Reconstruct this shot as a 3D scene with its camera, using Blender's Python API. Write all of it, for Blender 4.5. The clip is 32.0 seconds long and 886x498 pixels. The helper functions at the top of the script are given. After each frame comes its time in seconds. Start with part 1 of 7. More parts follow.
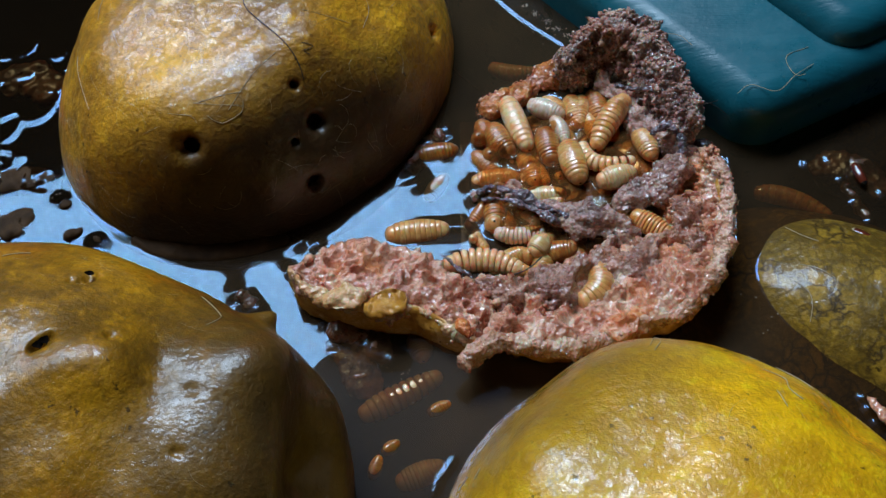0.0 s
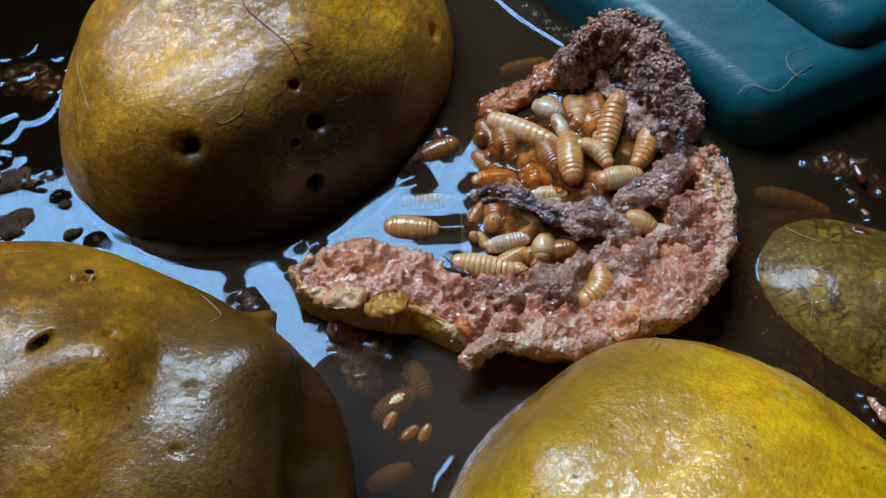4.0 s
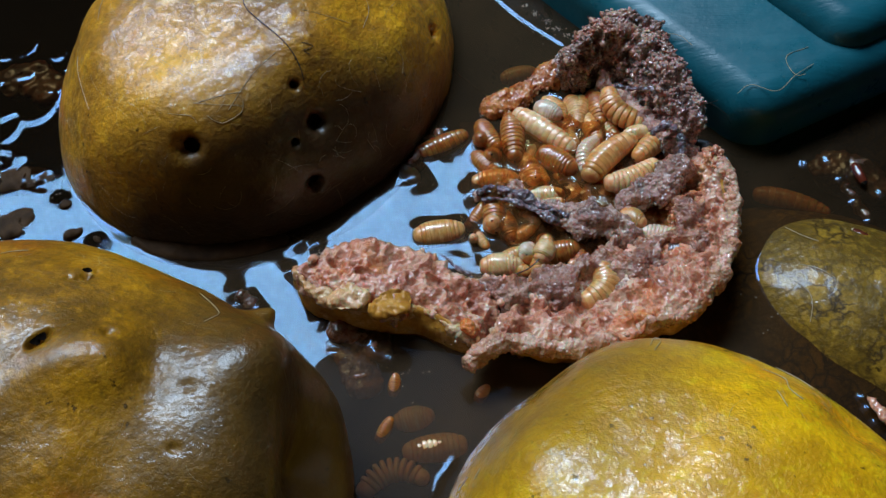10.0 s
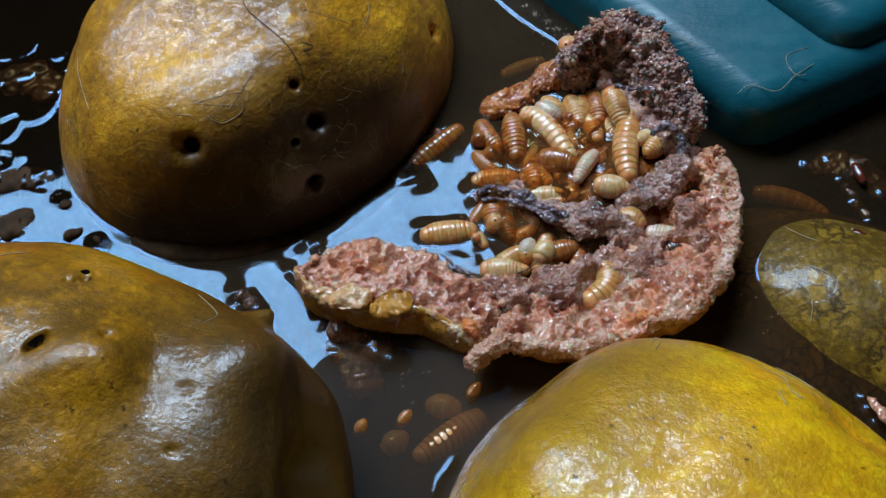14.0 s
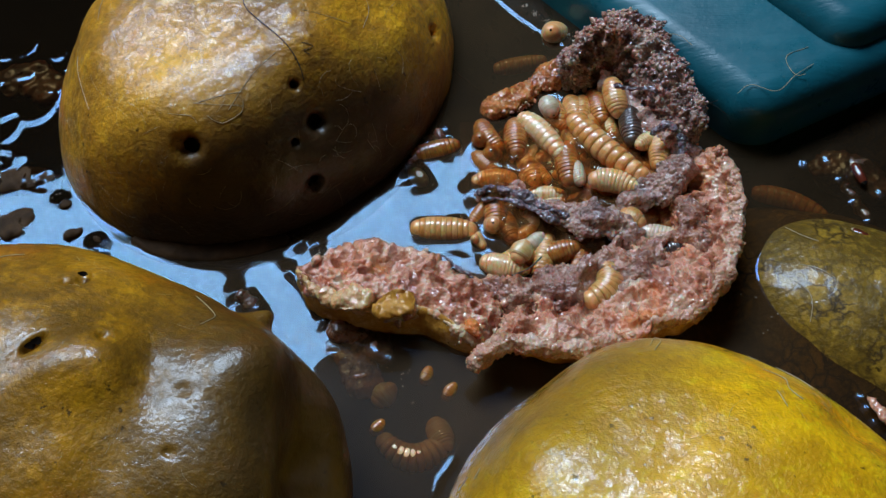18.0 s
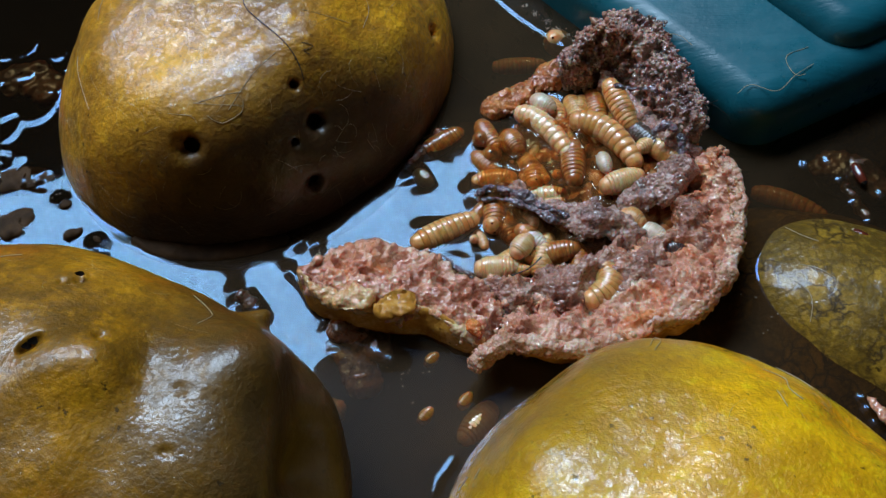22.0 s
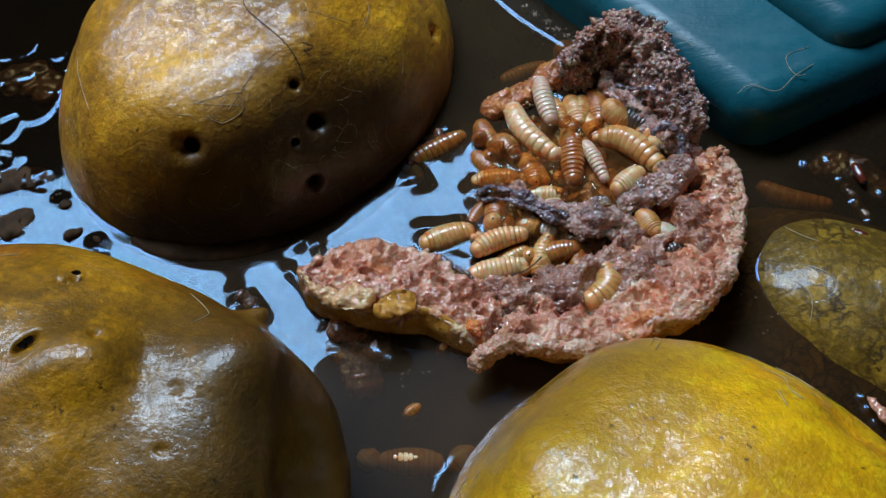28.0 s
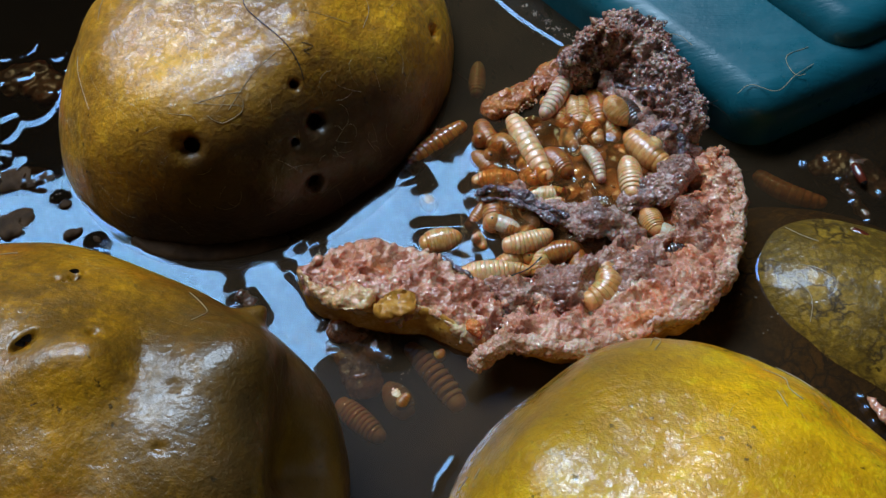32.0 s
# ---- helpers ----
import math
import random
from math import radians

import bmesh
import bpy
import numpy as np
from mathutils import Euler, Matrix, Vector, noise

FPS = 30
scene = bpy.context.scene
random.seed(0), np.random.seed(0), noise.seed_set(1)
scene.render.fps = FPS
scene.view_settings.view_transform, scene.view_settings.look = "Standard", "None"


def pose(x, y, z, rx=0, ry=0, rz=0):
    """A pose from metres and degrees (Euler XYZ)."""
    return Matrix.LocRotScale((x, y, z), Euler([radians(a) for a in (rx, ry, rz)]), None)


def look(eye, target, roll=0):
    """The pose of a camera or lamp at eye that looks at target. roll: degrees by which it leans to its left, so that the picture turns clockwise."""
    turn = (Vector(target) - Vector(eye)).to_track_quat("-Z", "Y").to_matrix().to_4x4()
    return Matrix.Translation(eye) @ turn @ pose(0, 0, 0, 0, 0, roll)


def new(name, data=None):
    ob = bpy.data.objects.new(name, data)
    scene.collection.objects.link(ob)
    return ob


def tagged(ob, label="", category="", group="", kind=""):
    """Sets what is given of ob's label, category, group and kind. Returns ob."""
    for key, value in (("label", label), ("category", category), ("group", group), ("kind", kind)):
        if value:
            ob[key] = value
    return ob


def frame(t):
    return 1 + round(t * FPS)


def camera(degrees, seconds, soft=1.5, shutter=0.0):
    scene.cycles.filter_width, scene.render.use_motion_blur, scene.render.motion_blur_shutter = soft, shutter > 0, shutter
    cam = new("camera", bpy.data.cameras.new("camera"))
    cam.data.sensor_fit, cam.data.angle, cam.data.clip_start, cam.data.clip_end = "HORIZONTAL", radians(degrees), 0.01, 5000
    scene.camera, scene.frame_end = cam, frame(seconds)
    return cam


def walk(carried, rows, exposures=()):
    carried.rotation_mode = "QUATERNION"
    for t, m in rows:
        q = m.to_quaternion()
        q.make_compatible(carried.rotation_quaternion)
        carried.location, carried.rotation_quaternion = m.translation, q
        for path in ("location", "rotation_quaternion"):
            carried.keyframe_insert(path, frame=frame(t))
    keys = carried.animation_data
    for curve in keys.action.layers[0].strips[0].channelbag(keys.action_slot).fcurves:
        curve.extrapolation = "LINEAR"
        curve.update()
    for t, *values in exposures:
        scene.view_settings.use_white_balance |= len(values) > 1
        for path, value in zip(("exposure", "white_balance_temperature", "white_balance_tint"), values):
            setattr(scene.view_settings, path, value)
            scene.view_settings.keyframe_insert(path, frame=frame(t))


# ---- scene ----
# Rotting guavas in a basin of muddy water. Water lies at z = 0, x runs to the right, y away from the camera.
# Plan numbers below are in millimetres and turned into metres by MM.
MM = 0.001
cam = camera(40, 32.0, soft=1.35)
EYE = (0.0000, -0.1017, 0.1628)
walk(cam, [(0.0, look(EYE, (0, 0, 0))), (32.0, look(EYE, (0, 0, 0)))])

# ---- light: a dark shelter with one open bay in its roof, daylight through it ----
world = bpy.data.worlds.new("sky")
scene.world = world
world.use_nodes = True
wn = world.node_tree.nodes
sky = wn.new("ShaderNodeTexSky")
sky.sky_type, sky.sun_disc = "NISHITA", False
sky.sun_elevation, sky.sun_rotation = radians(52), radians(-20)
wn["Background"].inputs["Strength"].default_value = 0.1
world.node_tree.links.new(sky.outputs[0], wn["Background"].inputs["Color"])

# the bay slants: its far end is blue sky, its near end is bright with cloud
WINDOW_AT = Vector((-0.65, 0.585, 1.08))
WINDOW_WAY = Vector((0.956, 0.248, -0.155))
for along, length, depth, near, energy, tint in ((0.41, 0.62, 0.31, 0.085, 18.0, (0.56, 0.76, 1.0)), (-0.34, 0.85, 0.26, 0.0, 11.0, (0.68, 0.83, 1.0))):
    lamp = new("skylight_lamp", bpy.data.lights.new("skylight_lamp", "AREA"))
    lamp.data.shape, lamp.data.size, lamp.data.size_y = "RECTANGLE", length, depth
    lamp.data.energy, lamp.data.color = energy, tint
    at = WINDOW_AT + WINDOW_WAY * along - Vector((0, near, 0))
    lamp.matrix_world = look(at, at - Vector((0.0, 0.53, 0.85))) @ Matrix.Rotation(radians(17), 4, "Z")
scene.view_settings.exposure = -0.15


# ---- materials ----
class Mat:
    """A node material with short ways to add nodes."""

    def __init__(self, name):
        self.m = bpy.data.materials.new(name)
        self.m.use_nodes = True
        self.t = self.m.node_tree
        self.b = self.t.nodes["Principled BSDF"]
        self.coords = self.t.nodes.new("ShaderNodeTexCoord")

    def add(self, kind, **sets):
        n = self.t.nodes.new(kind)
        for k, v in sets.items():
            n.inputs[k.replace("_", " ")].default_value = v
        return n

    def link(self, a, b):
        self.t.links.new(a, b)

    def space(self, scale, generated=False):
        n = self.t.nodes.new("ShaderNodeMapping")
        n.inputs["Scale"].default_value = scale if hasattr(scale, "__len__") else (scale,) * 3
        self.link(self.coords.outputs["Generated" if generated else "Object"], n.inputs["Vector"])
        return n.outputs[0]

    def noise(self, scale, detail=4.0, rough=0.6, distort=0.0, stretch=(1, 1, 1)):
        n = self.add("ShaderNodeTexNoise", Scale=scale, Detail=detail, Roughness=rough, Distortion=distort)
        self.link(self.space(stretch), n.inputs["Vector"])
        return n.outputs["Fac"]

    def cells(self, scale, feature="F1", out="Distance"):
        n = self.add("ShaderNodeTexVoronoi", Scale=scale)
        n.feature = feature
        self.link(self.space(1.0), n.inputs["Vector"])
        return n.outputs[out]

    def ramp(self, fac, *stops):
        n = self.t.nodes.new("ShaderNodeValToRGB")
        while len(n.color_ramp.elements) < len(stops):
            n.color_ramp.elements.new(0.5)
        for e, (p, c) in zip(n.color_ramp.elements, stops):
            e.position = p
            e.color = (*c, 1) if hasattr(c, "__len__") else (c, c, c, 1)
        self.link(fac, n.inputs[0])
        return n.outputs[0]

    def mix(self, fac, a, b, how="MIX"):
        n = self.t.nodes.new("ShaderNodeMix")
        n.data_type, n.blend_type = "RGBA", how
        for sock, v in ((n.inputs[0], fac), (n.inputs[6], a), (n.inputs[7], b)):
            if hasattr(v, "is_linked"):
                self.link(v, sock)
            else:
                sock.default_value = (*v, 1) if hasattr(v, "__len__") else v
        return n.outputs[2]

    def bump(self, height, distance, strength=1.0, base=None):
        n = self.add("ShaderNodeBump", Strength=strength, Distance=distance)
        self.link(height, n.inputs["Height"])
        if base:
            self.link(base, n.inputs["Normal"])
        return n.outputs[0]

    def done(self, color, rough, normal=None, coat_bump=True, **sets):
        for sock, v in (("Base Color", color), ("Roughness", rough)):
            if hasattr(v, "is_linked"):
                self.link(v, self.b.inputs[sock])
            else:
                self.b.inputs[sock].default_value = (*v, 1) if hasattr(v, "__len__") else v
        if normal:
            self.link(normal, self.b.inputs["Normal"])
            if coat_bump:
                self.link(normal, self.b.inputs["Coat Normal"])
        for k, v in sets.items():
            self.b.inputs[k.replace("_", " ")].default_value = v
        return self.m


def skin_material(name, light, mid, dark, rot, rot_level, gloss=0.3, net=0.0, wrinkle=1.0, scuff=0.0, bruise_shade=None, spread=0.0, coat=0.11, grit=1.0, spec=0.45, wet=0.22):
    """Guava skin: mottled, pored, finely wrinkled, with brown rot in blotches."""
    k = Mat(name)
    c = k.ramp(k.noise(55, 8, 0.75), (0.38, dark), (0.5, mid), (0.6, light))
    c = k.mix(k.ramp(k.noise(38, 6, 0.65, 1.0), (0.54, 0.0), (0.68, 0.65)), c, (mid[0] * 1.15, mid[1] * 0.68, mid[2]))
    c = k.mix(k.ramp(k.noise(150, 7, 0.75, 0.6), (0.50, 0.0), (0.66, 0.75)), c, dark)
    c = k.mix(k.ramp(k.noise(340, 5, 0.7), (0.54, 0.0), (0.68, 0.55)), c, tuple(min(1.0, 1.15 * v) for v in light))
    c = k.mix(k.ramp(k.noise(800, 5, 0.75), (0.48, 0.0), (0.66, 0.65)), c, dark)
    c = k.mix(k.ramp(k.noise(24, 6, 0.6, 0.8), (rot_level, 0.0), (rot_level + 0.22, 0.85)), c, rot)
    if bruise_shade:
        # one great ragged-edged brown bruise on the flank, with shade painted into it
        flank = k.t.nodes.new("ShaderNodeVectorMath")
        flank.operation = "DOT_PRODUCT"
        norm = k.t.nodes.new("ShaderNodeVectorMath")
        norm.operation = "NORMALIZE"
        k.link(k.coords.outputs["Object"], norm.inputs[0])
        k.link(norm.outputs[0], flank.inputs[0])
        flank.inputs[1].default_value = bruise_shade
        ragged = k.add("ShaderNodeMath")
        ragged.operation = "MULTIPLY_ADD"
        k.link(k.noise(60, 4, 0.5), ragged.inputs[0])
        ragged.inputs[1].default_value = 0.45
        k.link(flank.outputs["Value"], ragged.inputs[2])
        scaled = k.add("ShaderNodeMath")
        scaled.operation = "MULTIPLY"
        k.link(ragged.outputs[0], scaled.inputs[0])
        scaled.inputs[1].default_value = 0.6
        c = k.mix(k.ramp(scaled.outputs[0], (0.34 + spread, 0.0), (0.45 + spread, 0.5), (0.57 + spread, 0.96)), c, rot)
    specks = k.ramp(k.noise(560, 4, 0.6), (0.665, 0.0), (0.71, 0.8))
    c = k.mix(specks, c, tuple(0.35 * v for v in rot))
    if net:
        cell = k.add("ShaderNodeTexVoronoi", Scale=300.0)
        cell.feature = "DISTANCE_TO_EDGE"
        wob = k.add("ShaderNodeTexNoise", Scale=260.0, Detail=4.0)
        k.link(k.space(1.0), wob.inputs["Vector"])
        k.link(k.mix(0.009, k.space(1.0), wob.outputs["Color"], "ADD"), cell.inputs["Vector"])
        veins = k.ramp(cell.outputs["Distance"], (0.0, net), (0.2, 0.0))
        c = k.mix(k.mix(1.0, veins, k.ramp(k.noise(110, 4, 0.6), (0.35, 0.1), (0.6, 1.0)), "MULTIPLY"), c, rot)
    if scuff:
        c = k.mix(k.ramp(k.noise(95, 7, 0.75, 0.5), (0.60, 0.0), (0.72, scuff)), c, (0.55, 0.47, 0.30))
    h1 = k.noise(400, 4, 0.55, 0.4)
    h2 = k.noise(2300, 3, 0.7)
    n = k.bump(k.noise(90, 3, 0.5), 0.0013 * wrinkle, 0.6)
    # the wet film evens out the finest relief
    film = k.bump(k.noise(430, 4, 0.6, 0.3), 0.00024 * grit, 0.6, n)
    film = k.bump(k.noise(1300, 3, 0.6), 0.00007 * grit, 0.7, film)
    k.link(film, k.b.inputs["Coat Normal"])
    k.link(k.ramp(k.noise(230, 5, 0.7, 0.4), (0.36, 0.25 * wet), (0.58, wet)), k.b.inputs["Coat Weight"])
    n = k.bump(h1, 0.00022 * wrinkle, 0.7, n)
    n = k.bump(k.noise(1050, 4, 0.6), 0.00016 * grit, 0.9, n)
    n = k.bump(h2, 0.00006, 0.9, n)
    n = k.bump(k.ramp(k.cells(1300), (0.0, 0.0), (0.25, 1.0)), 0.00006, 0.5, n)
    r = k.ramp(k.noise(120, 5, 0.6), (0.3, gloss * 0.5), (0.7, gloss * 0.95))
    return k.done(c, r, n, coat_bump=False, Specular_IOR_Level=spec, Specular_Tint=(1.0, 0.86, 0.62, 1.0), Coat_Roughness=coat, Subsurface_Weight=0.04, Subsurface_Scale=0.002)


# dark flank browning below is part rot, part painted shade
M_SKIN_OLD = skin_material("browned_guava_skin", (0.92, 0.43, 0.02), (0.68, 0.29, 0.018), (0.31, 0.128, 0.017), (0.032, 0.0185, 0.0105), 0.56, 0.5, bruise_shade=(-0.383, -0.915, -0.13), spread=-0.02, spec=0.25, wet=0.85, coat=0.10, grit=2.1, wrinkle=0.8)
M_SKIN_OLIVE = skin_material("olive_guava_skin", (0.56, 0.24, 0.008), (0.36, 0.148, 0.006), (0.15, 0.064, 0.006), (0.060, 0.031, 0.009), 0.55, 0.55, wet=0.7, coat=0.15, wrinkle=0.35, spec=0.2, grit=1.5, bruise_shade=(0.946, 0.206, 0.246), spread=0.13)
M_SKIN_YELLOW = skin_material("yellow_guava_skin", (1.0, 0.56, 0.008), (0.92, 0.455, 0.006), (0.60, 0.275, 0.007), (0.16, 0.075, 0.016), 0.60, 0.45, spec=0.3, wet=1.0, scuff=0.9, grit=2.0, coat=0.09, wrinkle=0.8, bruise_shade=(-0.874, 0.178, 0.456), spread=0.215)
M_SKIN_GREEN = skin_material("greenish_guava_skin", (0.42, 0.23, 0.022), (0.26, 0.14, 0.014), (0.11, 0.06, 0.009), (0.035, 0.018, 0.006), 0.56, 0.5, 1.0, spec=0.15, wet=0.55, coat=0.04, grit=1.2, wrinkle=0.7)


def pulp_material(name, light, mid, dark, spot, grain=0.00026, wet=0.12, soft=0.0008, film=True, shine=0.1):
    """Wet granular fruit flesh."""
    k = Mat(name)
    c = k.ramp(k.noise(190, 6, 0.7), (0.36, dark), (0.5, mid), (0.63, light))
    c = k.mix(k.ramp(k.noise(120, 4, 0.6, 0.6), (0.55, 0.0), (0.72, 0.75)), c, spot)
    n = k.bump(k.ramp(k.cells(1700), (0.0, 1.0), (0.75, 0.0)), grain, 0.9)
    n = k.bump(k.noise(3200, 3, 0.6), grain * 0.45, 0.8, n)
    return k.done(c, k.ramp(k.noise(800, 3, 0.5), (0.35, wet), (0.65, wet * 3)), n, coat_bump=film, Subsurface_Weight=0.6, Subsurface_Scale=soft, Coat_Weight=0.85, Coat_Roughness=shine * 0.7)


M_FLESH = pulp_material("pink_flesh", (0.80, 0.52, 0.36), (0.60, 0.26, 0.15), (0.34, 0.105, 0.052), (0.78, 0.23, 0.05), 0.00018, soft=0.0014)
M_FLESH_GRAIN = pulp_material("pale_flesh_grain", (0.74, 0.49, 0.36), (0.57, 0.28, 0.17), (0.39, 0.14, 0.07), (0.74, 0.32, 0.14), 0.0001, 0.08, soft=0.0002, shine=0.02)
M_CORE = pulp_material("purple_grey_pulp", (0.62, 0.40, 0.30), (0.42, 0.23, 0.17), (0.18, 0.092, 0.072), (0.40, 0.14, 0.06))
M_CORE_GRAIN = pulp_material("grey_pulp_grain", (0.70, 0.53, 0.46), (0.44, 0.28, 0.23), (0.20, 0.115, 0.10), (0.50, 0.24, 0.16), soft=0.0002, shine=0.02)
M_AMBER = pulp_material("amber_pulp", (0.56, 0.27, 0.10), (0.38, 0.15, 0.05), (0.20, 0.075, 0.028), (0.50, 0.16, 0.05), 0.0001, 0.06, film=False)
M_MUD = pulp_material("dark_mud", (0.20, 0.095, 0.04), (0.11, 0.05, 0.022), (0.04, 0.021, 0.012), (0.22, 0.08, 0.025), 0.00008, 0.2, film=False)
M_SCRAP = pulp_material("reddish_brown_scraps", (0.36, 0.15, 0.06), (0.20, 0.075, 0.03), (0.07, 0.028, 0.014), (0.30, 0.09, 0.025), 0.0001, 0.15)
M_SHELF = pulp_material("wet_red_brown_flesh", (0.52, 0.31, 0.22), (0.36, 0.17, 0.11), (0.25, 0.10, 0.068), (0.58, 0.17, 0.055))
M_CRUMB = pulp_material("pale_flesh_crumb", (0.80, 0.52, 0.36), (0.64, 0.30, 0.17), (0.41, 0.14, 0.064), (0.80, 0.27, 0.08), 0.0001, 0.1, soft=0.0005, shine=0.04)
M_SPUR = pulp_material("amber_orange_pulp", (0.68, 0.27, 0.075), (0.50, 0.155, 0.035), (0.28, 0.075, 0.018), (0.58, 0.17, 0.035), 0.00016)
M_RED = pulp_material("orange_red_flesh", (0.80, 0.26, 0.06), (0.62, 0.14, 0.03), (0.42, 0.07, 0.02), (0.75, 0.22, 0.05))
M_RIND = pulp_material("cream_rind", (0.80, 0.52, 0.29), (0.66, 0.35, 0.14), (0.46, 0.20, 0.055), (0.60, 0.30, 0.05), 0.00015, 0.12)
M_LIP = pulp_material("pale_pink_rind", (0.76, 0.50, 0.36), (0.62, 0.33, 0.21), (0.42, 0.19, 0.10), (0.70, 0.34, 0.18))
M_SKIN_OCHRE = skin_material("bruised_ochre_skin", (0.72, 0.42, 0.16), (0.56, 0.25, 0.035), (0.36, 0.13, 0.018), (0.16, 0.06, 0.018), 0.52, 0.2, scuff=0.6)


def larva_material(name, light, mid, tip):
    """Soft, slightly translucent skin, varied from one larva's ring to the next."""
    k = Mat(name)
    info = k.t.nodes.new("ShaderNodeObjectInfo")
    c = k.ramp(info.outputs["Random"], (0.0, mid), (1.0, light))
    shift = k.t.nodes.new("ShaderNodeVectorMath")
    shift.operation = "MULTIPLY_ADD"
    k.link(info.outputs["Random"], shift.inputs[0])
    shift.inputs[1].default_value = (17.0, 29.0, 23.0)
    k.link(k.coords.outputs["Object"], shift.inputs[2])
    mottle = k.add("ShaderNodeTexNoise", Scale=1.3, Detail=4.0, Roughness=0.6)
    k.link(shift.outputs[0], mottle.inputs["Vector"])
    c = k.mix(k.ramp(mottle.outputs["Fac"], (0.40, 0.0), (0.68, 0.8)), c, tip)
    # darker lines where one ring folds into the next
    ends = k.t.nodes.new("ShaderNodeSeparateXYZ")
    k.link(k.coords.outputs["Object"], ends.inputs[0])
    fold = k.add("ShaderNodeMath")
    fold.operation = "ABSOLUTE"
    k.link(ends.outputs[0], fold.inputs[0])
    c = k.mix(k.ramp(fold.outputs[0], (0.41, 0.0), (0.49, 0.35)), c, tuple(0.8 * v for v in tip))
    n = k.bump(k.noise(3, 4, 0.6, 0.0, (2.2, 1.0, 1.0)), 0.0001, 0.5)
    return k.done(c, 0.28, n, coat_bump=False, Subsurface_Weight=0.8, Subsurface_Scale=0.0008, Coat_Weight=1.0, Coat_Roughness=0.03)


M_LARVA_CREAM = larva_material("cream_larva_skin", (1.0, 0.61, 0.34), (0.95, 0.50, 0.21), (0.78, 0.31, 0.08))
M_LARVA_TAN = larva_material("tan_larva_skin", (0.88, 0.47, 0.18), (0.74, 0.33, 0.085), (0.53, 0.18, 0.03))
M_LARVA_AMBER = larva_material("amber_larva_skin", (0.60, 0.23, 0.036), (0.44, 0.14, 0.02), (0.26, 0.066, 0.010))
M_LARVA_GREY = larva_material("grey_larva_skin", (0.86, 0.63, 0.47), (0.76, 0.50, 0.34), (0.62, 0.36, 0.21))
M_LARVA_DARK = larva_material("dark_larva_skin", (0.12, 0.07, 0.045), (0.085, 0.045, 0.028), (0.04, 0.022, 0.015))


def plain(name, color, rough, scale=300, vary=0.35, **sets):
    k = Mat(name)
    c = k.ramp(k.noise(scale, 5, 0.6), (0.3, tuple(v * (1 - vary) for v in color)), (0.7, tuple(v * (1 + vary) for v in color)))
    return k.done(c, rough, k.bump(k.noise(scale * 4, 3, 0.6), 0.0002, 0.4), **sets)


M_MOUTH = plain("black_mouth_hook", (0.012, 0.009, 0.008), 0.25)
M_PUPA = plain("glossy_red_brown_case", (0.10, 0.018, 0.008), 0.12, 500, 0.3, Coat_Weight=1.0, Coat_Roughness=0.04)
M_HAIR = plain("pale_fibre", (0.42, 0.31, 0.17), 0.4)
M_HAIR_DARK = plain("dark_fibre", (0.025, 0.017, 0.012), 0.5)
M_STRAND = pulp_material("dark_purple_strand", (0.30, 0.21, 0.22), (0.12, 0.08, 0.085), (0.04, 0.026, 0.03), (0.16, 0.07, 0.05))
M_SLUDGE = plain("brown_sludge", (0.05, 0.025, 0.010), 0.7, 260, 0.5, Specular_IOR_Level=0.12)
M_SCUM = plain("pale_scum", (0.34, 0.27, 0.18), 0.35)
M_HOLE = plain("rotten_hole", (0.006, 0.004, 0.003), 0.9, Specular_IOR_Level=0.0)
M_SHELTER = plain("dark_boards", (0.035, 0.03, 0.026), 0.8, 12)
M_BASIN = plain("dark_basin_plastic", (0.010, 0.008, 0.006), 0.9, 40, Specular_IOR_Level=0.05)


def teal_material():
    k = Mat("teal_plastic")
    c = k.ramp(k.noise(70, 5, 0.6), (0.3, (0.006, 0.085, 0.11)), (0.7, (0.010, 0.125, 0.155)))
    dirt = k.ramp(k.noise(900, 4, 0.7), (0.62, 0.0), (0.75, 0.5))
    c = k.mix(dirt, c, (0.05, 0.11, 0.11))
    n = k.bump(k.noise(160, 4, 0.6, 0.0, (0.25, 2.0, 1.0)), 0.0004, 0.5)
    n = k.bump(k.noise(1400, 3, 0.6), 0.00006, 0.5, n)
    return k.done(c, k.ramp(k.noise(220, 4, 0.6), (0.3, 0.24), (0.7, 0.42)), n)


M_TEAL = teal_material()


